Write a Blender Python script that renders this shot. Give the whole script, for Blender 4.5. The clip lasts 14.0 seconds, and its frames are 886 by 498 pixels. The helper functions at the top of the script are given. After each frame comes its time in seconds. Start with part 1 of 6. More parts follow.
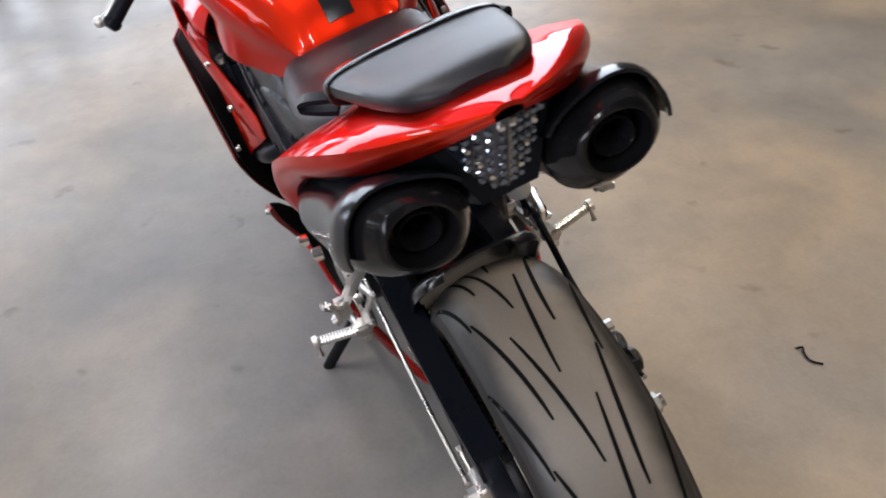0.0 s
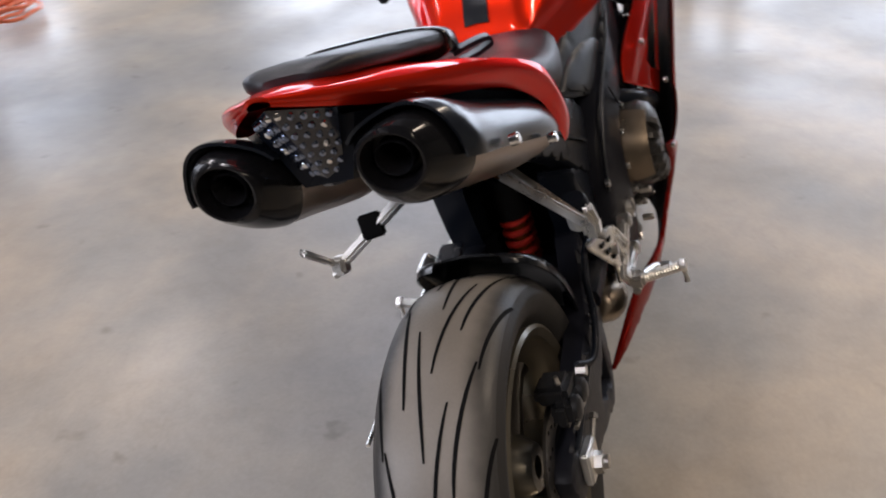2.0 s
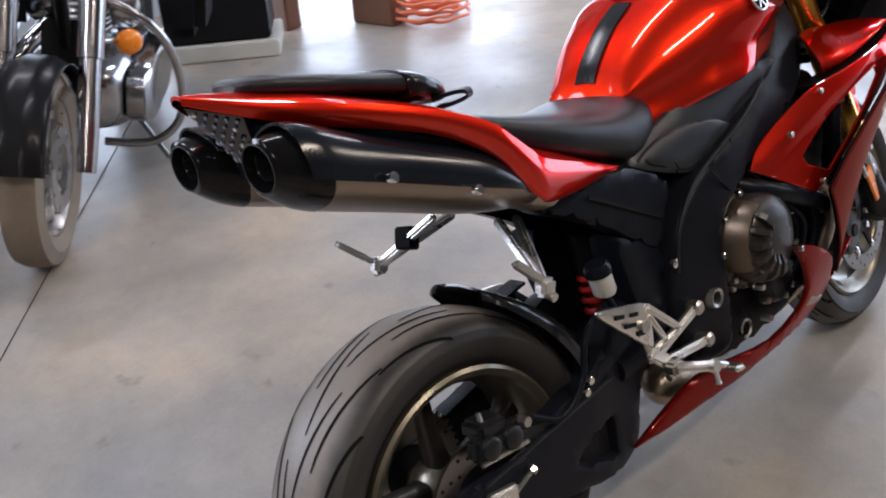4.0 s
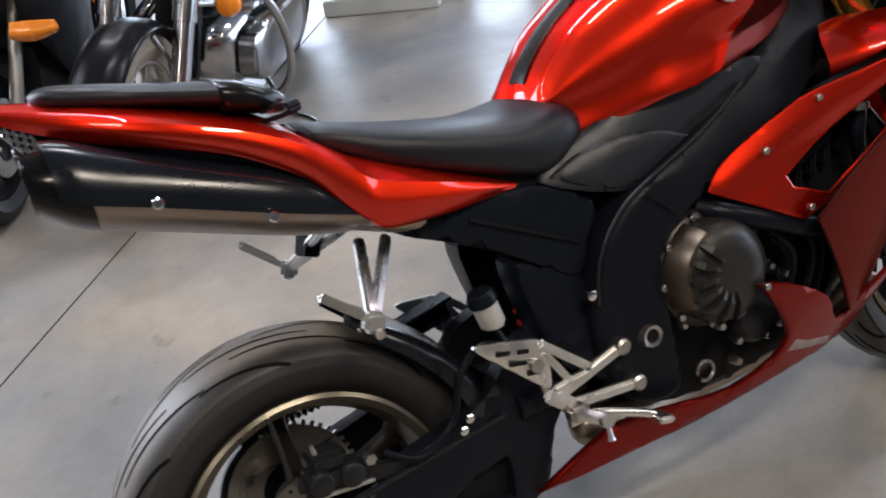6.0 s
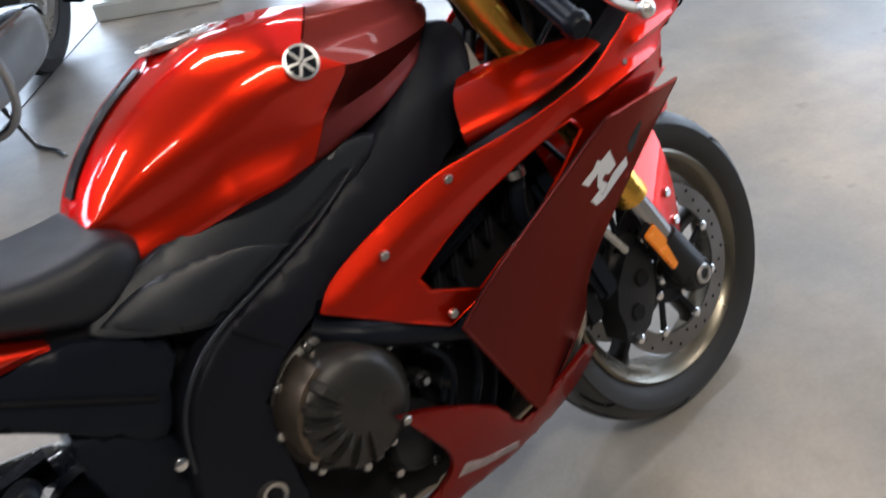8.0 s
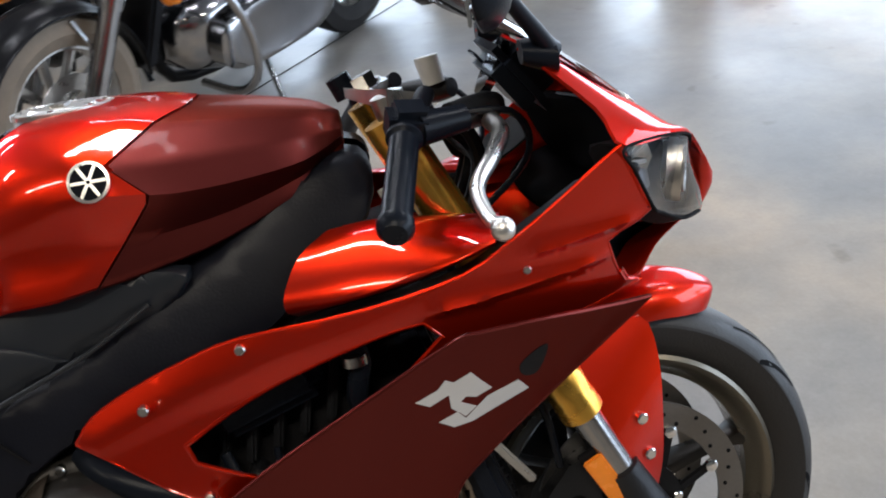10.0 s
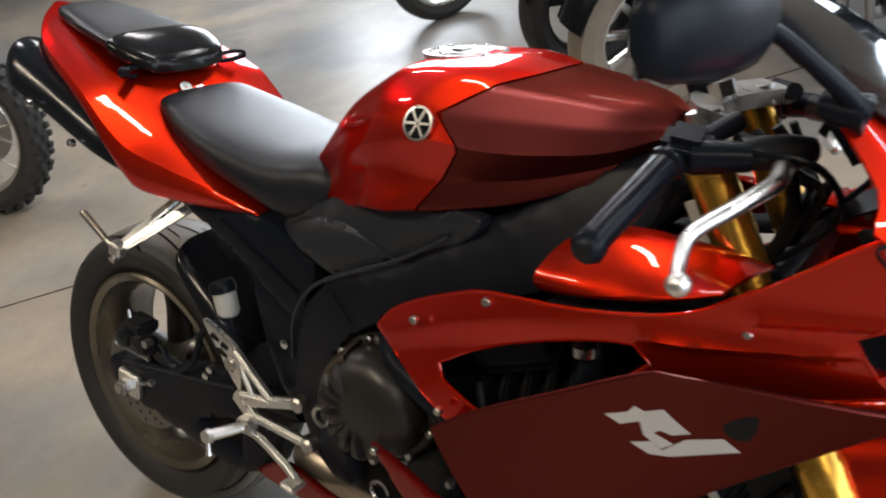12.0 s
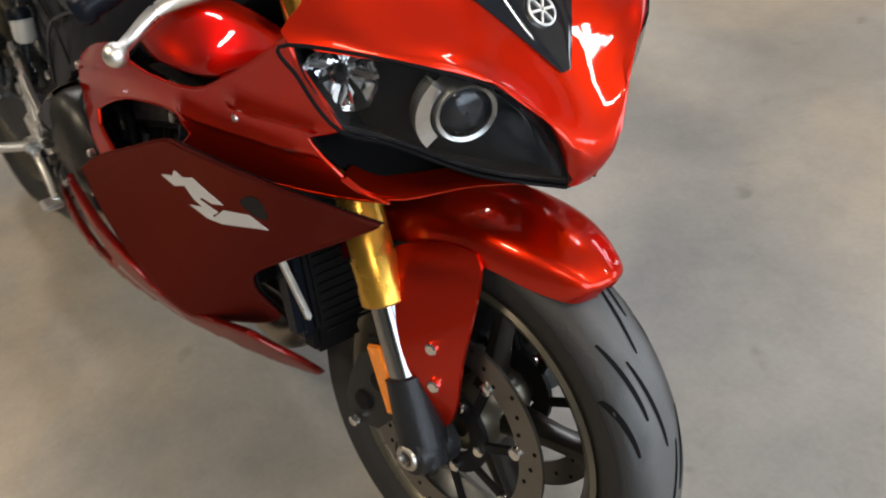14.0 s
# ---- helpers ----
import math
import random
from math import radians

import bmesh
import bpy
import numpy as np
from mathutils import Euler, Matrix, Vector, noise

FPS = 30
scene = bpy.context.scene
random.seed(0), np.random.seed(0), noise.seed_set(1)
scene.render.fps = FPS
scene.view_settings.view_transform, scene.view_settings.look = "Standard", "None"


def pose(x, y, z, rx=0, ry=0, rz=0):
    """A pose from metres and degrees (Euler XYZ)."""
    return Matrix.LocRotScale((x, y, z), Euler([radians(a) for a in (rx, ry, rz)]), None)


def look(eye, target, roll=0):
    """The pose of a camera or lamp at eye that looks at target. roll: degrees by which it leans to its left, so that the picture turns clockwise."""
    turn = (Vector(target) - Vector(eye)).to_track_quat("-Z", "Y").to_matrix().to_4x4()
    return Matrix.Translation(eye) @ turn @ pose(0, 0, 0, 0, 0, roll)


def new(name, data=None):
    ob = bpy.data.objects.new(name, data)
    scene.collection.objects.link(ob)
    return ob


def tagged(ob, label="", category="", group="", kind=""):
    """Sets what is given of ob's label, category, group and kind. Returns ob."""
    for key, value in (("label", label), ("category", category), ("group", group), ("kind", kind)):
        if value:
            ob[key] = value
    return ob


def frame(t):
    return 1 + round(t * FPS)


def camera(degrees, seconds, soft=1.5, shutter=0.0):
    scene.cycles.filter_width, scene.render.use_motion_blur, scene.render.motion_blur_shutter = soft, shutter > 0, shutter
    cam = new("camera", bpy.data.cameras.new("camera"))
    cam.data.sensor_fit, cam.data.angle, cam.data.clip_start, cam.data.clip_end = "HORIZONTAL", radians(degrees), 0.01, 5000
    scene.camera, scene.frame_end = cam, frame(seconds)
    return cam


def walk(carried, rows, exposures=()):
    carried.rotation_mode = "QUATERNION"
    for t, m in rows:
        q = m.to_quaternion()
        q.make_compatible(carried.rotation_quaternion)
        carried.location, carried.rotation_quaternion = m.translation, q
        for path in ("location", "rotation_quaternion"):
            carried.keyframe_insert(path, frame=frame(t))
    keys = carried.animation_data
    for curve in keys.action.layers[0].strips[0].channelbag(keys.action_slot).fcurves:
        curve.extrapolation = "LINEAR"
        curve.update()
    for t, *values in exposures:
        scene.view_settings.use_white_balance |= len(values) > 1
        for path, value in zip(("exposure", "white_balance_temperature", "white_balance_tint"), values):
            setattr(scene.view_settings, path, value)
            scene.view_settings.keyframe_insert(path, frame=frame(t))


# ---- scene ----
cam = camera(49.7, 14.0, soft=1.9, shutter=0.5)
PATH = [
    (0, (-0.903, 0.182, 1.428), (0.683, -0.034, 0.229), -21.7),
    (0.5, (-1.0, 0.009, 1.391), (0.639, 0.038, 0.246), -24.3),
    (1, (-1.142, -0.168, 1.35), (0.526, 0.09, 0.278), -22.4),
    (1.5, (-1.124, -0.319, 1.295), (0.551, 0.156, 0.311), -21.8),
    (2, (-1.044, -0.484, 1.273), (0.596, 0.232, 0.38), -19.7),
    (2.5, (-1.06, -0.722, 1.222), (0.472, 0.321, 0.47), -17.3),
    (3, (-1.044, -0.907, 1.182), (0.376, 0.314, 0.48), -16.8),
    (3.2, (-0.993, -0.948, 1.164), (0.392, 0.335, 0.503), -16.6),
    (5.3, (-0.453, -1.376, 1.099), (0.381, 0.348, 0.522), -13.0),
    (5.5, (-0.37, -1.359, 1.103), (0.422, 0.385, 0.525), -13.7),
    (6, (-0.216, -1.364, 1.066), (0.499, 0.415, 0.497), -15.0),
    (6.5, (-0.074, -1.424, 1.033), (0.546, 0.333, 0.305), -15.7),
    (7, (0.157, -1.492, 0.954), (0.721, 0.314, 0.306), -18.1),
    (7.5, (0.263, -1.365, 1.032), (1.007, 0.34, 0.299), -18.0),
    (8, (0.368, -1.267, 1.069), (1.205, 0.404, 0.357), -19.7),
    (8.5, (0.562, -1.23, 1.07), (1.216, 0.55, 0.436), -18.9),
    (8.7, (0.646, -1.23, 1.073), (1.22, 0.593, 0.485), -17.6),
    (10.8, (1.31, -1.214, 1.103), (0.887, 0.641, 0.487), -6.3),
    (11, (1.351, -1.231, 1.106), (0.738, 0.572, 0.495), -5.5),
    (11.5, (1.429, -1.183, 1.097), (0.448, 0.451, 0.49), -1.7),
    (12, (1.541, -1.126, 1.143), (0.396, 0.386, 0.507), -2.4),
    (12.5, (1.787, -1.104, 1.166), (0.573, 0.304, 0.429), -1.1),
    (13, (1.969, -1.028, 1.139), (0.776, 0.361, 0.335), 1.5),
    (13.5, (2.019, -0.846, 1.151), (0.884, 0.496, 0.197), 3.6),
    (14, (2.07, -0.697, 1.166), (0.83, 0.453, 0.099), 2.3),
]
# the path is given in the motorcycle's own upright frame; LEAN sets it on its side stand
LEAN = Matrix.Translation((0, 0, -0.006)) @ Matrix.Rotation(radians(-14), 4, "X")
walk(cam, [(t, LEAN @ look(eye, target, roll)) for t, eye, target, roll in PATH],
     [(0, 0.0, 6700, 17), (1.5, -0.02, 6700, 18), (3, 0.04, 6250, 20), (5.5, 0.2, 6150, 16), (8.5, 0.25, 6000, 13), (11, 0.05, 6300, 12), (12, 0.0, 6600, 12), (14, 0.12, 6800, 11)])

# ---------------------------------------------------------------- world and light
world = bpy.data.worlds.new("world")
scene.world = world
world.use_nodes = True
wbg = world.node_tree.nodes["Background"]
wbg.inputs[0].default_value = (0.75, 0.82, 0.9, 1)
wbg.inputs[1].default_value = 0.3
scene.view_settings.exposure = 0.0


def area_lamp(name, at, size_x, size_y, power, colour, turn=(0, 0, 0)):
    data = bpy.data.lights.new(name, "AREA")
    data.shape, data.size, data.size_y = "RECTANGLE", size_x, size_y
    data.energy, data.color = power, colour
    ob = new(name, data)
    ob.matrix_world = pose(*at, *turn)
    return ob


# ---------------------------------------------------------------- materials
def material(name, colour, rough=0.5, metal=0.0, coat=0.0, vary=0.12, scale=8.0, bump=0.0, bump_scale=60.0, rough_vary=0.08, spec=0.5, flakes=0.0, rand=0.0):
    """A principled surface with slow stains and fine grain in its colour, roughness and relief."""
    m = bpy.data.materials.new(name)
    m.use_nodes = True
    nt = m.node_tree
    nodes, links = nt.nodes, nt.links
    b = nodes["Principled BSDF"]
    co = nodes.new("ShaderNodeTexCoord")
    big = nodes.new("ShaderNodeTexNoise")
    big.inputs["Scale"].default_value, big.inputs["Detail"].default_value = scale, 6
    fine = nodes.new("ShaderNodeTexNoise")
    fine.inputs["Scale"].default_value, fine.inputs["Detail"].default_value = bump_scale, 5
    links.new(co.outputs["Object"], big.inputs["Vector"])
    links.new(co.outputs["Object"], fine.inputs["Vector"])
    mixer = nodes.new("ShaderNodeMix")
    mixer.data_type = "RGBA"
    mixer.inputs[6].default_value = (*[c * (1 - vary) for c in colour], 1)
    mixer.inputs[7].default_value = (*[min(1, c * (1 + vary)) for c in colour], 1)
    add = nodes.new("ShaderNodeMath")
    add.operation = "MULTIPLY_ADD"
    add.inputs[1].default_value, add.inputs[2].default_value = 0.35, -0.17
    links.new(fine.outputs[0], add.inputs[0])
    both = nodes.new("ShaderNodeMath")
    links.new(big.outputs[0], both.inputs[0])
    links.new(add.outputs[0], both.inputs[1])
    last = both.outputs[0]
    if rand:
        info = nodes.new("ShaderNodeObjectInfo")
        extra = nodes.new("ShaderNodeMath")
        extra.operation = "MULTIPLY_ADD"
        extra.inputs[1].default_value = rand
        links.new(info.outputs["Random"], extra.inputs[0])
        links.new(last, extra.inputs[2])
        last = extra.outputs[0]
    links.new(last, mixer.inputs[0])
    links.new(mixer.outputs[2], b.inputs["Base Color"])
    r = nodes.new("ShaderNodeMapRange")
    r.inputs[1].default_value, r.inputs[2].default_value = 0.3, 0.7
    r.inputs[3].default_value, r.inputs[4].default_value = max(0.01, rough - rough_vary), min(1, rough + rough_vary)
    links.new(big.outputs[0], r.inputs[0])
    links.new(r.outputs[0], b.inputs["Roughness"])
    b.inputs["Metallic"].default_value = metal
    b.inputs["Specular IOR Level"].default_value = spec
    b.inputs["Coat Weight"].default_value = coat
    b.inputs["Coat Roughness"].default_value = 0.025
    if bump:
        bp = nodes.new("ShaderNodeBump")
        bp.inputs["Strength"].default_value, bp.inputs["Distance"].default_value = bump, 0.002
        links.new(fine.outputs[0], bp.inputs["Height"])
        links.new(bp.outputs[0], b.inputs["Normal"])
    return m


def edge_tint(m, colour):
    m.node_tree.nodes["Principled BSDF"].inputs["Specular Tint"].default_value = (*colour, 1)
    return m


def glowing(name, colour, strength):
    m = bpy.data.materials.new(name)
    m.use_nodes = True
    b = m.node_tree.nodes["Principled BSDF"]
    b.inputs["Base Color"].default_value = (*colour, 1)
    b.inputs["Emission Color"].default_value = (*colour, 1)
    b.inputs["Emission Strength"].default_value = strength
    return m


def glass(name, colour, rough=0.02, ior=1.45):
    m = bpy.data.materials.new(name)
    m.use_nodes = True
    b = m.node_tree.nodes["Principled BSDF"]
    b.inputs["Base Color"].default_value = (*colour, 1)
    b.inputs["Roughness"].default_value = rough
    b.inputs["Transmission Weight"].default_value = 1
    b.inputs["IOR"].default_value = ior
    return m


M_RED = material("candy_red_paint", (0.64, 0.021, 0.003), 0.36, 0.92, 0.75, 0.05, 3, 0, 900, 0.03, 0.2)
M_MAROON = material("maroon_metallic_paint", (0.128, 0.023, 0.02), 0.37, 0.88, 0.04, 0.06, 4, 0.05, 900, 0.05, 0.08)
# belly's copy of the red paint, darkened to hold the shade down there
M_BELLY = material("shaded_red_belly_paint", (0.22, 0.009, 0.005), 0.42, 0.8, 0.5, 0.06, 4, 0.05, 900, 0.05, 0.08)
edge_tint(M_RED, (0.95, 0.06, 0.03))
edge_tint(M_MAROON, (0.8, 0.42, 0.36))
edge_tint(M_BELLY, (0.9, 0.25, 0.18))
M_BLACK = material("black_satin_plastic", (0.007, 0.009, 0.014), 0.3, 0, 0, 0.25, 6, 0.15, 400, 0.06, 0.12)
M_FRAME = material("black_cast_frame", (0.008, 0.009, 0.014), 0.4, 0.0, 0, 0.2, 7, 0.2, 300, 0.05, 0.14)
M_ENGINE = material("dark_engine_paint", (0.018, 0.019, 0.022), 0.36, 0.3, 0, 0.3, 14, 0.25, 200, 0.1, 0.35)
M_CLUTCH = material("bronze_grey_cover", (0.036, 0.034, 0.032), 0.34, 0.5, 0, 0.3, 14, 0.15, 200, 0.1, 0.35)
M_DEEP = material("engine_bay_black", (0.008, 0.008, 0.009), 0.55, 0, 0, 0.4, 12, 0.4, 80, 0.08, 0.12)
M_SEAT = material("black_vinyl", (0.009, 0.0105, 0.015), 0.38, 0, 0, 0.12, 5, 0.3, 500, 0.02, 0.38)
M_GRIPPAD = material("grey_black_plastic", (0.012, 0.015, 0.021), 0.36, 0, 0, 0.2, 5, 0.2, 700, 0.05, 0.5)
M_RUBBER = material("tyre_rubber", (0.024, 0.023, 0.023), 0.6, 0, 0, 0.2, 9, 0.3, 250, 0.1, 0.3)


def tread_material(name, worn, fresh, y0, y1):
    """Rubber paler along the crown (rear: scrubbed and dusty; front: sheen put into colour) and darker towards the
    shoulders; the axle is the object's y.
    """
    m = material(name, worn, 0.5, 0, 0, 0.22, 9, 0.3, 220, 0.1, 0.6)
    nodes, links = m.node_tree.nodes, m.node_tree.links
    b = nodes["Principled BSDF"]
    co, sep, far, rag, mask, tone = (nodes.new(k) for k in ("ShaderNodeTexCoord", "ShaderNodeSeparateXYZ", "ShaderNodeMath", "ShaderNodeTexNoise", "ShaderNodeMapRange", "ShaderNodeMix"))
    links.new(co.outputs["Object"], sep.inputs[0])
    far.operation = "ABSOLUTE"
    links.new(sep.outputs[1], far.inputs[0])
    rag.inputs["Scale"].default_value, rag.inputs["Detail"].default_value = 14, 5
    links.new(co.outputs["Object"], rag.inputs["Vector"])
    wob = nodes.new("ShaderNodeMath")
    wob.operation = "MULTIPLY_ADD"
    wob.inputs[1].default_value = 0.03
    links.new(rag.outputs[0], wob.inputs[0])
    links.new(far.outputs[0], wob.inputs[2])
    mask.interpolation_type = "SMOOTHSTEP"
    mask.inputs[1].default_value, mask.inputs[2].default_value = y0 + 0.015, y1 + 0.015
    links.new(wob.outputs[0], mask.inputs[0])
    tone.data_type = "RGBA"
    links.new(mask.outputs[0], tone.inputs[0])
    links.new(b.inputs["Base Color"].links[0].from_socket, tone.inputs[6])
    tone.inputs[7].default_value = (*fresh, 1)
    links.new(tone.outputs[2], b.inputs["Base Color"])
    return m


M_REARTREAD = tread_material("scrubbed_rear_tread", (0.21, 0.188, 0.165), (0.024, 0.023, 0.023), 0.04, 0.076)
# front crown: the door's sheen on the rubber is put into this grey
M_FRONTTREAD = tread_material("front_tread_crown_sheen", (0.095, 0.096, 0.099), (0.018, 0.018, 0.019), 0.016, 0.042)
M_GROOVE = material("groove_black", (0.006, 0.006, 0.007), 0.8, 0, 0, 0.1, spec=0.08)
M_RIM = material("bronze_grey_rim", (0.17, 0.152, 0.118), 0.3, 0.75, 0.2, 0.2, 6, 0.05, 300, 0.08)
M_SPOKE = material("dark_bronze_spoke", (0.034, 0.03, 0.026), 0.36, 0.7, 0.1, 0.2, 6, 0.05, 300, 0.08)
M_ALU = material("brushed_aluminium", (0.82, 0.81, 0.79), 0.32, 1, 0, 0.12, 20, 0.1, 300, 0.1)
M_CHROME = material("chrome", (0.8, 0.8, 0.8), 0.08, 1, 0, 0.05, 10)
# chrome with the dark surroundings it mirrors put into its colour
M_DIMCHROME = material("chrome_dark_reflections", (0.36, 0.36, 0.37), 0.16, 1, 0, 0.2, 9, 0.05, 120, 0.06)
M_STEEL = material("worn_steel", (0.5, 0.49, 0.47), 0.32, 1, 0, 0.2, 25, 0.1, 200)
M_DISC = material("brake_disc_steel", (0.22, 0.21, 0.2), 0.36, 1, 0, 0.25, 18, 0.1, 200)
M_TITAN = material("brushed_silencer_metal", (0.3, 0.25, 0.215), 0.34, 0.9, 0, 0.15, 10, 0.1, 300, 0.06)
M_CARBON = material("black_silencer_shell", (0.007, 0.007, 0.008), 0.17, 0, 0.06, 0.3, 12, 0, 200, 0.05, 0.2)
M_SHIELD = material("gloss_black_shield", (0.007, 0.009, 0.013), 0.18, 0, 0, 0.2, 8, 0.05, 300, 0.04, 0.35)
M_HUGGER = material("polished_black_plastic", (0.008, 0.009, 0.012), 0.22, 0, 0, 0.2, 8, 0.03, 300, 0.04, 0.5)
M_LED = material("lamp_reflector_cell", (0.24, 0.28, 0.37), 0.12, 1, 0, 0.3, 120, 0, 60, 0.05)
M_GOLD = material("gold_anodised", (0.75, 0.4, 0.06), 0.28, 0.9, 0.2, 0.1, 12, 0.03, 300)
M_REDSPRING = material("red_spring_paint", (0.55, 0.03, 0.02), 0.35, 0, 0.4, 0.1)
M_AMBER = material("amber_plastic", (0.9, 0.25, 0.01), 0.25, 0, 0.6, 0.15, 60, 0.2, 150)
M_WHITE = material("white_decal", (0.56, 0.54, 0.52), 0.4, 0, 0.2, 0.06)
M_LEDBOARD = material("dark_lamp_glass", (0.015, 0.019, 0.032), 0.14, 0, 0.5, 0.2, 30)
M_SMOKE = material("smoked_screen", (0.008, 0.009, 0.012), 0.08, 0, 0.4, 0.1, 5)
M_GLASS = glass("clear_lens", (0.8, 0.82, 0.85), 0.02, 1.2)
M_FROST = material("milky_reservoir_plastic", (0.5, 0.5, 0.48), 0.45, 0, 0, 0.1)
M_FADED = material("faded_decal", (0.26, 0.2, 0.19), 0.5, 0, 0, 0.5, 60)
# tan base: the brown floor's reflection on the clutch cover put into colour
M_TANBAND = material("floor_reflection_tan", (0.17, 0.135, 0.1), 0.34, 0.9, 0, 0.15, 20, 0.1)
M_HEATED = material("heat_stained_pipe", (0.36, 0.3, 0.24), 0.35, 0.9, 0, 0.3, 15, 0.1, 150)


# ---------------------------------------------------------------- mesh helpers
def link_bm(name, bm, mat, parent=None, label="", smooth=True, angle=40):
    mesh = bpy.data.meshes.new(name)
    bmesh.ops.recalc_face_normals(bm, faces=bm.faces)
    if smooth:
        for f in bm.faces:
            f.smooth = True
        for e in bm.edges:
            if len(e.link_faces) == 2 and e.calc_face_angle(0) > radians(angle):
                e.smooth = False
    bm.to_mesh(mesh)
    bm.free()
    for one in mat if isinstance(mat, (list, tuple)) else (mat,):
        mesh.materials.append(one)
    ob = new(name, mesh)
    if parent:
        ob.parent = parent
    if label:
        tagged(ob, label)
    return ob


def part(name, bm, mat, parent, label="", smooth=True, angle=40):
    return link_bm(name, bm, mat, parent, label, smooth, angle)


def holder(name, parent=None, m=None):
    ob = new(name)
    ob.empty_display_size = 0.1
    if parent:
        ob.parent = parent
    if m is not None:
        ob.matrix_basis = m
    return ob


def cr(pts, n=6, closed=True, sharp=()):
    """Points along a smooth curve through pts (any dimension); corners whose index is in sharp stay sharp."""
    pts = [np.array(p, float) for p in pts]
    k = len(pts)
    out = []
    for i in range(k if closed else k - 1):
        p1, p2 = pts[i], pts[(i + 1) % k]
        p0 = pts[(i - 1) % k] if closed or i else p1
        p3 = pts[(i + 2) % k] if closed or i + 2 < k else p2
        if i in sharp:
            p0 = p1
        if (i + 1) % k in sharp:
            p3 = p2
        for j in range(n):
            t = j / n
            out.append(0.5 * (2 * p1 + (p2 - p0) * t + (2 * p0 - 5 * p1 + 4 * p2 - p3) * t * t + (3 * p1 - p0 - 3 * p2 + p3) * t**3))
    if not closed:
        out.append(pts[-1])
    return out


def add_loft(bm, rings, cap=True, closed=True, m=None):
    rows = [[bm.verts.new(m @ Vector(p) if m else Vector(p)) for p in ring] for ring in rings]
    n = len(rows[0])
    for a, b in zip(rows, rows[1:]):
        for i in range(n if closed else n - 1):
            j = (i + 1) % n
            bm.faces.new((a[i], a[j], b[j], b[i]))
    if cap and closed:
        bm.faces.new(rows[0][::-1])
        bm.faces.new(rows[-1])
    return rows


def loft(rings, cap=True, closed=True, m=None):
    bm = bmesh.new()
    add_loft(bm, rings, cap, closed, m)
    return bm


def frames(path):
    path = [Vector(p) for p in path]
    tang = [(path[min(i + 1, len(path) - 1)] - path[max(i - 1, 0)]).normalized() for i in range(len(path))]
    u = tang[0].orthogonal().normalized()
    for p, t in zip(path, tang):
        u = (u - t * u.dot(t)).normalized()
        yield p, u, t.cross(u)


def add_tube(bm, path, radius, seg=12, cap=True, m=None):
    radii = radius if isinstance(radius, (list, tuple)) else [radius] * len(path)
    rings = [[p + r * (u * math.cos(a) + v * math.sin(a)) for a in (2 * math.pi * k / seg for k in range(seg))] for (p, u, v), r in zip(frames(path), radii)]
    add_loft(bm, rings, cap, True, m)


def tube(path, radius, seg=12, cap=True, m=None):
    bm = bmesh.new()
    add_tube(bm, path, radius, seg, cap, m)
    return bm


def add_lathe(bm, profile, seg=48, centre=(0, 0, 0), axis="Y", closed=False, m=None, start=0.0, turn=2 * math.pi):
    """profile: (along the axis, radius)."""
    rings = []
    full = abs(turn - 2 * math.pi) < 1e-6
    for k in range(seg if full else seg + 1):
        a = start + turn * k / seg
        ring = []
        for h, r in profile:
            p = {"Y": (r * math.cos(a), h, r * math.sin(a)), "X": (h, r * math.cos(a), r * math.sin(a)), "Z": (r * math.cos(a), r * math.sin(a), h)}[axis]
            v = Vector(p) + Vector(centre)
            ring.append(bm.verts.new(m @ v if m else v))
        rings.append(ring)
    pairs = list(zip(rings, rings[1:])) + ([(rings[-1], rings[0])] if full else [])
    n = len(profile)
    for a, b in pairs:
        for i in range(n if closed else n - 1):
            j = (i + 1) % n
            bm.faces.new((a[i], a[j], b[j], b[i]))


def lathe(profile, **kw):
    bm = bmesh.new()
    add_lathe(bm, profile, **kw)
    bmesh.ops.remove_doubles(bm, verts=bm.verts, dist=1e-5)
    return bm


def inside(p, poly):
    x, y = p[0], p[1]
    hit = False
    for (x1, y1), (x2, y2) in zip(poly, poly[1:] + poly[:1]):
        if (y1 > y) != (y2 > y) and x < (x2 - x1) * (y - y1) / (y2 - y1) + x1:
            hit = not hit
    return hit


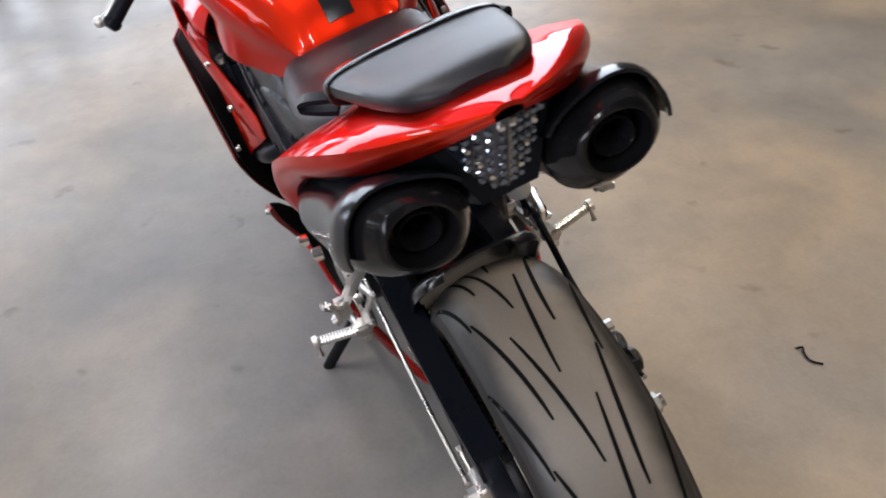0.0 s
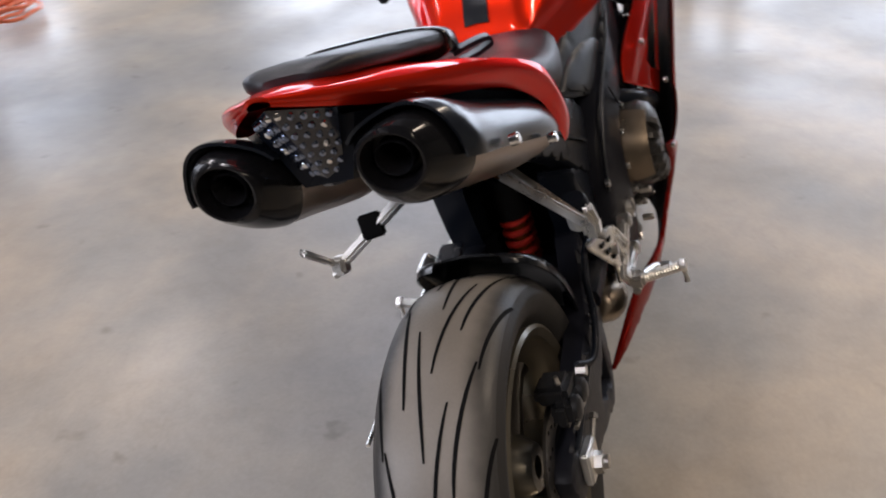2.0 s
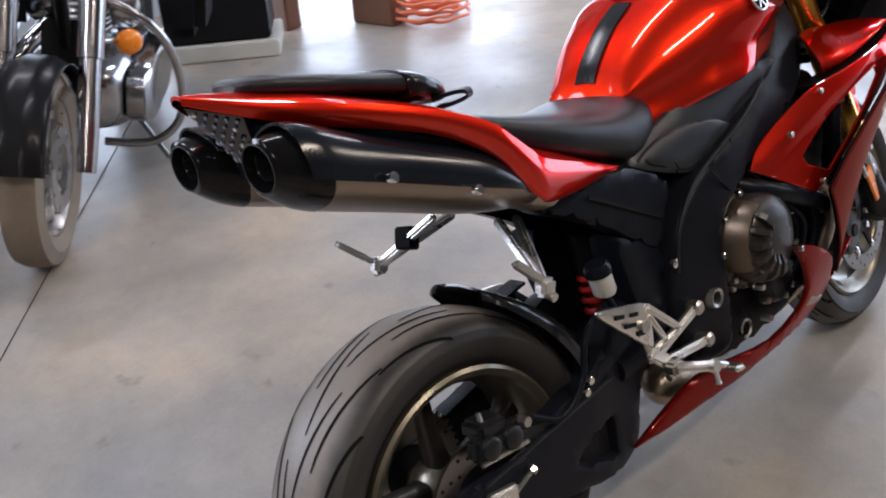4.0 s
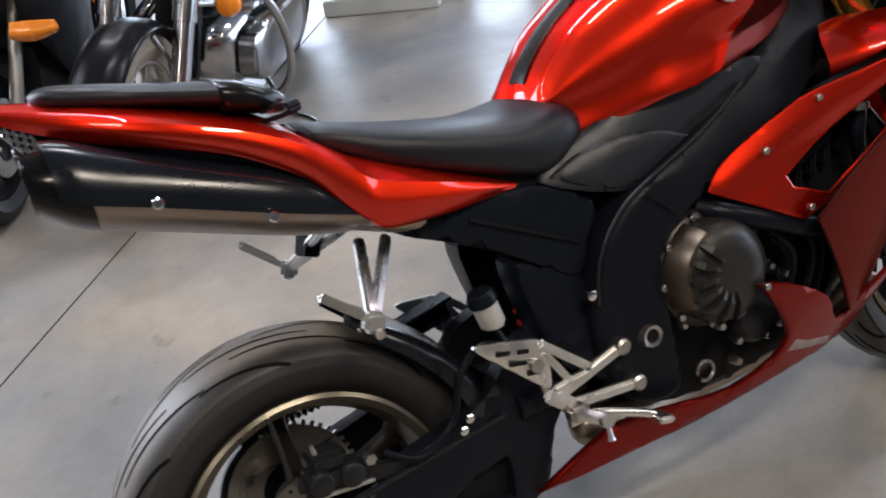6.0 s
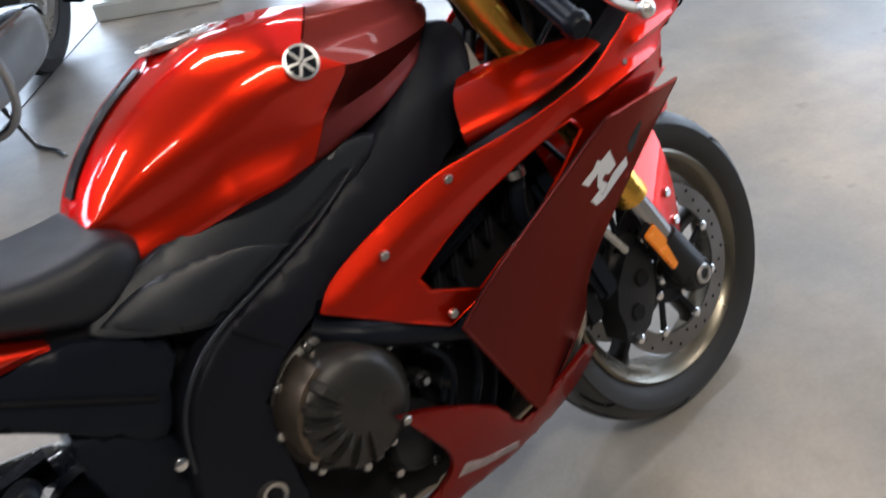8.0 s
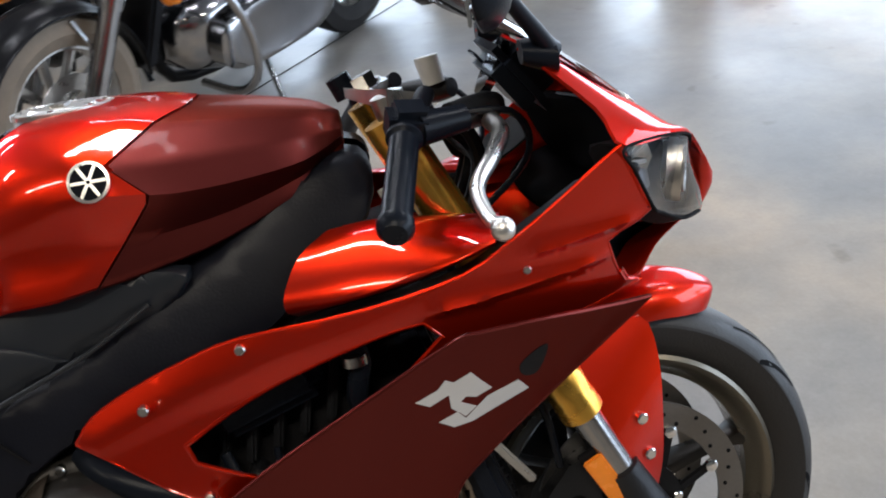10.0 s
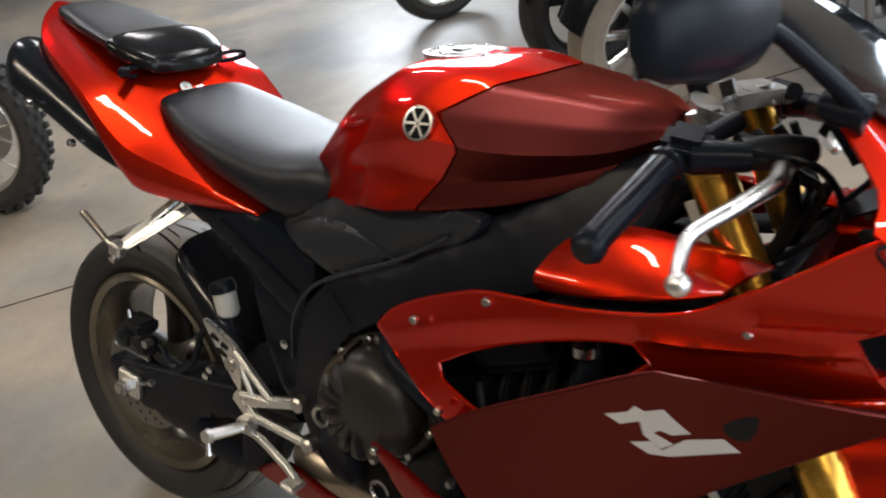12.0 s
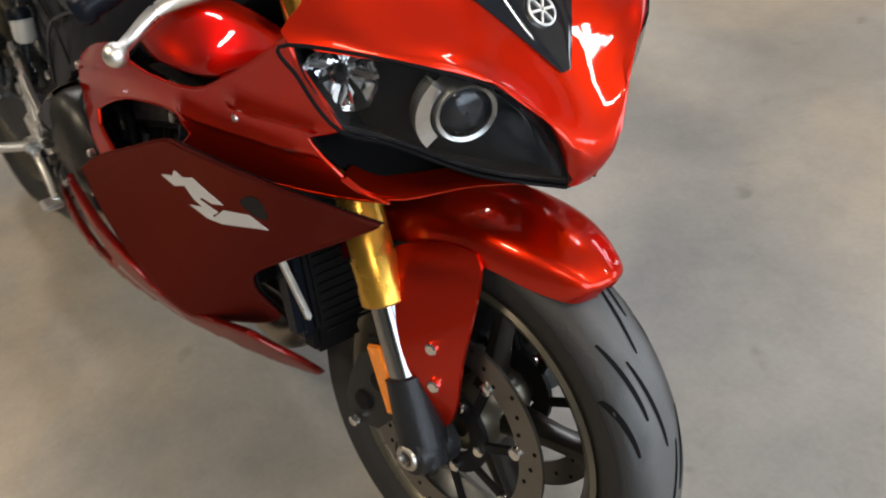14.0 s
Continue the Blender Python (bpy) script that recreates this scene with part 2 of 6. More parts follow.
def panel(outline, yf, thick=0.004, holes=(), res=0.02, side=-1, m=None, bead=0.0, extra=()):
    """A curved sheet over an outline in (x, z); yf(x, z) gives its distance from the middle plane, side the hand."""
    outline = [tuple(map(float, p)) for p in outline]
    holes = [[tuple(map(float, p)) for p in h] for h in holes]
    loops = [outline, *holes]
    pts, edges = [], []
    for lp in loops:
        n0 = len(pts)
        pts += lp
        edges += [(n0 + i, n0 + (i + 1) % len(lp)) for i in range(len(lp))]
    rim = np.array(pts)
    xs, zs = rim[:, 0], rim[:, 1]
    for x in np.arange(xs.min() + res / 2, xs.max(), res):
        for z in np.arange(zs.min() + res / 2, zs.max(), res):
            if inside((x, z), outline) and not any(inside((x, z), h) for h in holes) and np.hypot(*(rim - (x, z)).T).min() > res * 0.45:
                pts.append((x, z))
    pts += [q for q in extra if inside(q, outline) and not any(inside(q, h) for h in holes) and np.hypot(*(rim - q).T).min() > 0.004]
    if bead:
        flat, rim0 = yf, rim.copy()
        for lp in loops:
            k = len(lp)
            for i in range(k):
                (ax, az), (bx, bz) = lp[i - 1], lp[(i + 1) % k]
                nx, nz = -(bz - az), bx - ax
                ln = math.hypot(nx, nz) or 1
                for f in (0.3, 1.0):
                    for sg in (1, -1):
                        q = (lp[i][0] + sg * nx / ln * bead * f, lp[i][1] + sg * nz / ln * bead * f)
                        if inside(q, outline) and not any(inside(q, h) for h in holes) and np.hypot(*(rim0 - q).T).min() > bead * f * 0.8:
                            pts.append(q)

        def yf(x, z):
            best = 9.0
            for lp in loops:
                a = np.array(lp)
                d = np.roll(a, -1, 0) - a
                t = np.clip((((x, z) - a) * d).sum(1) / ((d * d).sum(1) + 1e-12), 0, 1)
                best = min(best, float(np.hypot(*(a + d * t[:, None] - (x, z)).T).min()))
            u = max(0.0, 1 - best / bead)
            return flat(x, z) - bead * (1 - math.sqrt(max(0, 1 - u * u)))

    from mathutils.geometry import delaunay_2d_cdt

    vs, es, fs, *_ = delaunay_2d_cdt([Vector(p) for p in pts], edges, [], 0, 1e-6)
    keep = []
    for f in fs:
        c = sum((vs[i] for i in f), Vector((0, 0))) / len(f)
        if inside(c, outline) and not any(inside(c, h) for h in holes):
            keep.append(f)
    bm = bmesh.new()
    put = (lambda p: bm.verts.new(m @ p)) if m else bm.verts.new
    outer = [put(Vector((v.x, side * yf(v.x, v.y), v.y))) for v in vs]
    inner = [put(Vector((v.x, side * (yf(v.x, v.y) - thick), v.y))) for v in vs]
    count = {}
    for f in keep:
        bm.faces.new([outer[i] for i in f])
        bm.faces.new([inner[i] for i in reversed(f)])
        for a, b in zip(f, list(f[1:]) + [f[0]]):
            count.setdefault(frozenset((a, b)), []).append((a, b))
    for got in count.values():
        if len(got) == 1:
            a, b = got[0]
            bm.faces.new((outer[b], outer[a], inner[a], inner[b]))
    bmesh.ops.delete(bm, geom=[v for v in bm.verts if not v.link_faces], context="VERTS")
    return bm


def surface(ctrl):
    """A smooth y over (x, z) through about the given (x, z, y)."""
    c = np.array(ctrl, float)
    basis = lambda x, z: [1, x, z, x * x, x * z, z * z][: 6 if len(c) > 6 else 3]  # noqa: E731
    k = np.linalg.lstsq(np.array([basis(x, z) for x, z, _ in c]), c[:, 2], rcond=None)[0]
    return lambda x, z: float(np.dot(basis(x, z), k))


def add_box(bm, size, m, bevel=0.0):
    got = bmesh.ops.create_cube(bm, size=1, matrix=m @ Matrix.Diagonal((*size, 1)))
    if bevel:
        edges = {e for v in got["verts"] for e in v.link_edges}
        bmesh.ops.bevel(bm, geom=list(edges), offset=bevel, segments=2, affect="EDGES")


def box(size, m, bevel=0.0):
    bm = bmesh.new()
    add_box(bm, size, m, bevel)
    return bm


def add_bar(bm, a, b, w, h, bevel=0.0, up=(0, 1, 0)):
    """A bar from a to b, w across up and h along it."""
    a, b, up = Vector(a), Vector(b), Vector(up)
    d = (b - a).normalized()
    s = d.cross(up).normalized()
    u = s.cross(d)
    m = Matrix(((d.x, s.x, u.x, 0), (d.y, s.y, u.y, 0), (d.z, s.z, u.z, 0), (0, 0, 0, 1)))
    m.translation = (a + b) / 2
    add_box(bm, ((b - a).length, w, h), m, bevel)


def bar(a, b, w, h, bevel=0.0, up=(0, 1, 0)):
    bm = bmesh.new()
    add_bar(bm, a, b, w, h, bevel, up)
    return bm


def oval(c, ry, rz, n=24, power=2.0, x=None, tilt=0.0, flat=0.0):
    """A ring in the (y, z) plane at c: a superellipse."""
    out = []
    for k in range(n):
        a = 2 * math.pi * k / n
        ca, sa = math.cos(a), math.sin(a)
        y = ry * math.copysign(abs(ca) ** (2 / power), ca)
        z = rz * math.copysign(abs(sa) ** (2 / power), sa)
        y, z = y * math.cos(tilt) - z * math.sin(tilt), y * math.sin(tilt) + z * math.cos(tilt)
        out.append(Vector((c[0], c[1] + y, c[2] + z)))
    return out


def bolt(bm, at, way=(0, -1, 0), r=0.006, h=0.005, seg=10):
    at, way = Vector(at), Vector(way).normalized()
    add_tube(bm, [at - way * 0.003, at + way * h * 0.75, at + way * h], [r, r, r * 0.75], seg)


def floor_material():
    """Polished concrete: brown-grey cement with cloudy patches, fine specks and worn, duller islands."""
    m = bpy.data.materials.new("polished_concrete")
    m.use_nodes = True
    nt = m.node_tree
    nodes, links = nt.nodes, nt.links
    b = nodes["Principled BSDF"]
    co = nodes.new("ShaderNodeTexCoord")

    def noise_tex(scale, detail, rough=0.6, distort=0.0):
        n = nodes.new("ShaderNodeTexNoise")
        n.inputs["Scale"].default_value, n.inputs["Detail"].default_value, n.inputs["Roughness"].default_value, n.inputs["Distortion"].default_value = scale, detail, rough, distort
        links.new(co.outputs["Object"], n.inputs["Vector"])
        return n.outputs[0]

    def ramp(src, stops):
        r = nodes.new("ShaderNodeValToRGB")
        while len(r.color_ramp.elements) < len(stops):
            r.color_ramp.elements.new(0.5)
        for e, (p, c) in zip(r.color_ramp.elements, stops):
            e.position, e.color = p, (*c, 1)
        links.new(src, r.inputs[0])
        return r.outputs[0]

    def mixed(a, c, f, mode="MIX"):
        x = nodes.new("ShaderNodeMix")
        x.data_type, x.blend_type = "RGBA", mode
        for sock, v in ((x.inputs[0], f), (x.inputs[6], a), (x.inputs[7], c)):
            if isinstance(v, (int, float)):
                sock.default_value = v
            elif isinstance(v, tuple):
                sock.default_value = (*v, 1)
            else:
                links.new(v, sock)
        return x.outputs[2]

    cloudy = noise_tex(0.6, 6, 0.55, 0.15)
    base = ramp(cloudy, ((0.34, (0.205, 0.208, 0.213)), (0.47, (0.265, 0.25, 0.225)), (0.57, (0.36, 0.305, 0.24)), (0.7, (0.265, 0.258, 0.245))))
    blot = ramp(noise_tex(2.3, 7, 0.62, 0.2), ((0.38, (0.79, 0.79, 0.8)), (0.62, (1.09, 1.07, 1.05))))
    col = mixed(base, blot, 0.75, "MULTIPLY")
    scuff = ramp(noise_tex(13.0, 8, 0.7, 0.4), ((0.4, (0.86, 0.85, 0.84)), (0.5, (1, 1, 1)), (0.63, (1.1, 1.09, 1.07))))
    col = mixed(col, scuff, 0.35, "MULTIPLY")
    spots = ramp(noise_tex(7.0, 3, 0.5), ((0.27, (0.45, 0.42, 0.4)), (0.33, (1, 1, 1))))
    col = mixed(col, spots, 0.5, "MULTIPLY")
    speck = ramp(noise_tex(90, 4, 0.7), ((0.35, (0.86, 0.86, 0.86)), (0.65, (1.1, 1.1, 1.1))))
    col = mixed(col, speck, 0.4, "MULTIPLY")
    links.new(col, b.inputs["Base Color"])
    r = nodes.new("ShaderNodeMapRange")
    r.inputs[1].default_value, r.inputs[2].default_value, r.inputs[3].default_value, r.inputs[4].default_value = 0.35, 0.68, 0.3, 0.5
    links.new(noise_tex(1.7, 6, 0.6, 0.2), r.inputs[0])
    links.new(r.outputs[0], b.inputs["Roughness"])
    bp = nodes.new("ShaderNodeBump")
    bp.inputs["Strength"].default_value, bp.inputs["Distance"].default_value = 0.12, 0.004
    links.new(noise_tex(14, 5, 0.6), bp.inputs["Height"])
    links.new(bp.outputs[0], b.inputs["Normal"])
    return m


M_FLOOR = floor_material()
M_WALL = material("painted_block_wall", (0.22, 0.2, 0.165), 0.8, 0, 0, 0.12, 1.5, 0.3, 40)
M_CEILING = material("dark_roof_deck", (0.16, 0.16, 0.165), 0.8, 0, 0, 0.2, 1.0, 0.3, 20)
M_WOOD = material("brown_stained_wood", (0.14, 0.06, 0.03), 0.55, 0, 0, 0.35, 3, 0.4, 60)
M_HOSE = material("orange_hose", (0.75, 0.18, 0.08), 0.5, 0, 0, 0.1)
M_CABINET = material("white_cabinet_paint", (0.55, 0.56, 0.52), 0.5, 0, 0, 0.1, 3, 0.1)
M_TUBE = glowing("lamp_tube", (1.0, 0.97, 0.9), 6.0)
M_CRUISER = material("black_cruiser_paint", (0.006, 0.006, 0.007), 0.32, 0, 0.04, 0.1, 5, 0, 60, 0.05, 0.1)
M_DUSTY = material("dusty_tread", (0.2, 0.16, 0.12), 0.85, 0, 0, 0.3, 12, 0.5, 80)
M_KNOB = material("knobby_rubber", (0.03, 0.029, 0.028), 0.8, 0, 0, 0.3, 20, 0.3, 100)
M_SILVERBAR = material("dull_silver_paint", (0.5, 0.49, 0.46), 0.4, 0.7, 0, 0.15, 8)
# daylight through the wide door on the east side, under the half-raised roller door and through the window on the north side, and the strip lights under the roof
area_lamp("door_daylight", (7.9, 0.2, 1.7), 3.2, 8.0, 420, (0.74, 0.87, 1.0), (0, 90, 0))
area_lamp("doorway_daylight", (2.9, 4.52, 0.67), 4.6, 1.3, 108, (0.74, 0.87, 1.0), (-90, 0, 0))
area_lamp("window_daylight", (-2.6, 4.52, 1.6), 2.0, 1.6, 130, (0.82, 0.91, 1.0), (-90, 0, 0))
LAMPS = [(-2.6, -1.9), (-2.6, 1.0), (0.6, -1.9), (0.6, 1.3), (3.8, -1.9), (3.8, 1.0), (-2.6, 3.4), (0.6, 3.6), (3.8, 3.6)]
for lx, ly in LAMPS:
    area_lamp("strip_light_glow", (lx, ly, 3.33), 1.25, 0.16, (52 if lx == 0.6 else 38) if ly < 0 else 34, (1.0, 0.87, 0.67) if ly < 0 else (0.97, 0.97, 0.98))
def cr_open(ctrl, n):
    return cr(ctrl, n, closed=False)


def net(rows, nu=5, nv=5, thick=0.004, m=None, side=1):
    """A smooth solid sheet through a grid of 3D points; side -1 mirrors it across the middle plane."""
    fine = [cr([tuple(p) for p in row], nu, False) for row in rows]
    cols = [cr([fine[i][j] for i in range(len(fine))], nv, False) for j in range(len(fine[0]))]
    grid = np.array(cols)
    grid[..., 1] *= side
    du = np.gradient(grid, axis=0)
    dv = np.gradient(grid, axis=1)
    nrm = np.cross(du, dv)
    nrm /= np.linalg.norm(nrm, axis=-1, keepdims=True) + 1e-12
    if nrm[..., 0].mean() * grid[..., 0].mean() + nrm[..., 1].mean() * grid[..., 1].mean() < 0:
        nrm = -nrm
    back = grid - nrm * thick
    bm = bmesh.new()
    put = lambda p: bm.verts.new(m @ Vector(p) if m else Vector(p))  # noqa: E731
    a = [[put(p) for p in row] for row in grid]
    b = [[put(p) for p in row] for row in back]
    nr, nc = len(a), len(a[0])
    for i in range(nr - 1):
        for j in range(nc - 1):
            bm.faces.new((a[i][j], a[i + 1][j], a[i + 1][j + 1], a[i][j + 1]))
            bm.faces.new((b[i][j], b[i][j + 1], b[i + 1][j + 1], b[i + 1][j]))
    rim = [(i, 0) for i in range(nr)] + [(nr - 1, j) for j in range(1, nc)] + [(i, nc - 1) for i in range(nr - 2, -1, -1)] + [(0, j) for j in range(nc - 2, 0, -1)]
    for (i, j), (k, l) in zip(rim, rim[1:] + rim[:1]):
        bm.faces.new((a[i][j], a[k][l], b[k][l], b[i][j]))
    bmesh.ops.remove_doubles(bm, verts=bm.verts, dist=1e-5)
    return bm


# ---------------------------------------------------------------- the room
X0, X1, Y0, Y1, ZC = -8.0, 8.0, -8.0, 4.6, 3.6


def slab(name, size, at, mat, label, kind_name):
    return tagged(link_bm(name, box(size, pose(*at)), mat, smooth=False), label, kind_name, kind="structure")


floor = slab("floor", (X1 - X0 + 0.4, Y1 - Y0 + 0.4, 0.2), ((X0 + X1) / 2, (Y0 + Y1) / 2, -0.1), M_FLOOR, "worn brown-grey polished concrete workshop floor", "floor")
# the north wall has a half-raised roller door and a window
bm = bmesh.new()
for x0, x1, z0, z1 in ((X0 - 0.2, -3.6, 0, ZC), (-3.6, -1.6, 0, 0.8), (-3.6, -1.6, 2.4, ZC), (-1.6, 0.6, 0, ZC), (0.6, 5.2, 1.36, ZC), (5.2, X1 + 0.2, 0, ZC)):
    add_box(bm, (x1 - x0, 0.2, z1 - z0), pose((x0 + x1) / 2, Y1 + 0.1, (z0 + z1) / 2))
tagged(link_bm("wall_north", bm, M_WALL, smooth=False), "beige workshop wall with a window and half-raised roller door", "wall", kind="structure")
slab("wall_south", (X1 - X0 + 0.4, 0.2, ZC), ((X0 + X1) / 2, Y0 - 0.1, ZC / 2 + 0.001), M_WALL, "plain beige painted workshop wall", "wall")
slab("wall_west", (0.2, Y1 - Y0, ZC), (X0 - 0.1, (Y0 + Y1) / 2, ZC / 2 + 0.001), M_WALL, "plain beige painted workshop wall", "wall")
# the east wall has a wide door opening that lets the daylight in
bm = bmesh.new()
for size, at in (((0.2, -3.9 - Y0, ZC), (X1 + 0.1, (Y0 - 3.9) / 2, ZC / 2)), ((0.2, Y1 - 4.3, ZC), (X1 + 0.1, (Y1 + 4.3) / 2, ZC / 2)), ((0.2, 8.2, 0.3), (X1 + 0.1, 0.2, ZC - 0.15))):
    add_box(bm, size, pose(*at))
tagged(link_bm("wall_east", bm, M_WALL, smooth=False), "beige wall with a wide open workshop door", "wall", kind="structure")
slab("ceiling", (X1 - X0 + 0.4, Y1 - Y0 + 0.4, 0.2), ((X0 + X1) / 2, (Y0 + Y1) / 2, ZC + 0.102), M_CEILING, "dark workshop roof deck", "ceiling")
for lx, ly in LAMPS:
    fix = link_bm("strip_light", box((1.3, 0.2, 0.06), pose(lx, ly, 3.4), 0.01), M_CABINET)
    tagged(fix, "white strip light hanging under the dark roof", "ceiling light", "strip lights")
    for dy in (-0.05, 0.05):
        part("tube_lamp", tube([(lx - 0.6, ly + dy, 3.362), (lx + 0.6, ly + dy, 3.362)], 0.012, 8), M_TUBE, fix)
    part("hanger", tube([(lx, ly, 3.43), (lx, ly, 3.601)], 0.006, 6), M_STEEL, fix)

# ---------------------------------------------------------------- the red motorcycle
bike = holder("motorcycle", None, LEAN)
tagged(bike, "red sports motorcycle leaning on its side stand", "motorcycle")


def tyre(parent, name, R, half, rim_r, tread_label, grooves, hand=1, m=None, crown=None):
    prof = [(-half * 0.66, rim_r - 0.004), (-half * 0.74, rim_r + 0.006), (-half * 0.9, rim_r + 0.02), (-half, rim_r + 0.045), (-half * 0.96, R - 0.033), (-half * 0.86, R - 0.019),
            (-half * 0.66, R - 0.0085), (-half * 0.4, R - 0.003), (-half * 0.14, R), (half * 0.14, R), (half * 0.4, R - 0.003), (half * 0.66, R - 0.0085), (half * 0.86, R - 0.019),
            (half * 0.96, R - 0.033), (half, rim_r + 0.045), (half * 0.9, rim_r + 0.02), (half * 0.74, rim_r + 0.006), (half * 0.66, rim_r - 0.004)]
    prof = [tuple(p) for p in cr(prof, 2, False)]
    bm = lathe(prof, seg=96)
    for f in bm.faces:
        c = f.calc_center_median()
        if abs(c.y) < half * 0.93 and math.hypot(c.x, c.z) > R - 0.03:
            f.material_index = 1
    bmesh.ops.recalc_face_normals(bm, faces=bm.faces)
    for f in bm.faces:
        f.smooth = True
    ob = part(name, bm, [M_RUBBER, crown], parent, tread_label)
    ob.matrix_basis = m
    # tread cuts: short curved strips that follow the crown
    bm = bmesh.new()
    ys = np.array([p[0] for p in prof])
    rs = np.array([p[1] for p in prof])
    n0 = len(ys) // 5
    crown_y, crown_r = ys[n0:-n0], rs[n0:-n0]
    for k in range(grooves):
        base = 2 * math.pi * k / grooves
        for sgn in (1, -1):
            for y0, y1, a0, a1, w in ((0.03, 0.3, 0.0, 0.66, 0.0028), (0.36, 0.66, 0.24, 0.86, 0.003), (0.7, 0.93, 0.02, 0.5, 0.0026)):
                off = 0.5 * 2 * math.pi / grooves if sgn < 0 else 0
                span = 2 * math.pi / grooves * (1.25 if hand > 0 else 0.75)
                rows = []
                for j in range(9):
                    t = j / 8
                    y = sgn * half * (y0 + (y1 - y0) * t**1.4)
                    a = base + off - hand * span * (a0 + (a1 - a0) * t)
                    wid = w * (0.35 + 0.65 * math.sin(math.pi * min(1, max(0.02, t * 0.94 + 0.03))) ** 0.5)
                    row = []
                    for s in (-1, 1):
                        yy = y + s * wid
                        r = float(np.interp(yy, crown_y, crown_r)) + 0.0007
                        v = Vector((r * math.cos(a), yy, r * math.sin(a)))
                        row.append(bm.verts.new(v))
                    rows.append(row)
                for p, q in zip(rows, rows[1:]):
                    bm.faces.new((p[0], p[1], q[1], q[0]))
    tagged(part("tread_cut", bm, M_GROOVE, ob), kind="stuff")
    return ob


def wheel_rim(parent, R, half, spokes, width, m=None, phase=0.0, dish=0.02):
    """Barrel, hub and each spoke."""
    lip = R + 0.008
    prof = [(-half, lip), (-half - 0.004, lip - 0.006), (-half + 0.004, R - 0.010), (-half * 0.72, R - 0.014), (-half * 0.5, R - 0.026), (half * 0.5, R - 0.026), (half * 0.72, R - 0.014), (half - 0.004, R - 0.010),
            (half + 0.004, lip - 0.006), (half, lip), (half * 0.7, R + 0.002), (-half * 0.7, R + 0.002)]
    rim = part("rim", lathe(prof, seg=80, closed=True, m=m), M_RIM, parent, "bronze grey cast alloy rim")
    part("hub", lathe([(-0.055, 0.018), (-0.055, 0.036), (-0.03, 0.05), (0.03, 0.05), (0.055, 0.036), (0.055, 0.018)], seg=36, closed=True, m=m), M_RIM, rim)
    for k in range(spokes):
        a = phase + 2 * math.pi * k / spokes
        rings = []
        for r, w, h, off in ((0.035, width * 1.3, 0.03, 0), (0.07, width * 0.95, 0.026, 0.004), (0.12, width * 0.75, 0.02, 0.006), (0.165, width * 0.8, 0.02, 0.004), (R - 0.022, width * 1.35, 0.028, 0)):
            c, s = math.cos(a), math.sin(a)
            ring = []
            for q in range(12):
                b = 2 * math.pi * q / 12
                u = w / 2 * math.copysign(abs(math.cos(b)) ** 0.6, math.cos(b))
                y = h * math.copysign(abs(math.sin(b)) ** 0.7, math.sin(b))
                ring.append(Vector((c * r - s * u, y, s * r + c * u)))
            rings.append(ring)
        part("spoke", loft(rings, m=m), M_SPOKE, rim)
    return rim


def brake_disc(parent, r_in, r_out, y, m, name="brake_disc"):
    bm = lathe([(y - 0.0025, r_in), (y - 0.0025, r_out), (y + 0.0025, r_out), (y + 0.0025, r_in)], seg=64, closed=True, m=m)
    d = part(name, bm, M_DISC, parent, "drilled steel brake disc", angle=25)
    hb = bmesh.new()
    for k in range(36):
        a = 2 * math.pi * k / 36
        r = r_in + (r_out - r_in) * (0.25 + 0.25 * (k % 3))
        for s in (-1, 1):
            add_tube(hb, [m @ Vector((r * math.cos(a), y + s * 0.0022, r * math.sin(a))), m @ Vector((r * math.cos(a), y + s * 0.0031, r * math.sin(a)))], 0.0032, 8)
    tagged(part("drilled_hole", hb, M_GROOVE, d), kind="stuff")
    return d


# rear wheel
RW = pose(0, 0, 0.311)
rear_wheel = holder("rear_wheel", bike)
tyre(rear_wheel, "tyre", 0.298, 0.092, 0.212, "wide dusty black sport tyre with curved tread cuts", 8, 1, RW, M_REARTREAD)
wheel_rim(rear_wheel, 0.206, 0.078, 5, 0.032, RW, 0.35)
brake_disc(rear_wheel, 0.068, 0.11, -0.098, RW)
bm = lathe([(-0.098, 0.03), (-0.098, 0.07), (-0.094, 0.07), (-0.094, 0.03)], seg=40, closed=True, m=RW)
part("disc_carrier", bm, M_DEEP, rear_wheel)
bm = bmesh.new()
for k in range(45):
    a = 2 * math.pi * k / 45
    add_box(bm, (0.009, 0.006, 0.007), RW @ Matrix.Rotation(-a, 4, "Y") @ pose(0.112, 0.09, 0), 0.0015)
add_lathe(bm, [(0.087, 0.05), (0.087, 0.109), (0.093, 0.109), (0.093, 0.05)], seg=45, closed=True, m=RW)
part("sprocket", bm, M_STEEL, rear_wheel, "grey steel rear sprocket")
# chain: links around the sprocket and forward
bm = bmesh.new()
chain_path = [(0.115 * math.cos(a), 0.09, 0.311 + 0.115 * math.sin(a)) for a in np.linspace(radians(-97), radians(-263), 22)]
chain_path = [(0.52, 0.09, 0.36), *[(p[0], p[1], p[2]) for p in chain_path], (0.52, 0.09, 0.445)]
dense = cr(chain_path, 6, False)
dist, last = 0.0, dense[0]
for p, q in zip(dense, dense[1:]):
    n = max(1, int(np.linalg.norm(q - p) / 0.0105))
    for j in range(n):
        a, b = p + (q - p) * j / n, p + (q - p) * (j + 0.85) / n
        add_bar(bm, a, b, 0.0115, 0.016, 0.003)
part("chain", bm, M_ENGINE, rear_wheel, "dark oily drive chain")


# swingarm
def swing_y(x, z):
    return 0.128 - 0.02 * max(0, x - 0.25) / 0.15


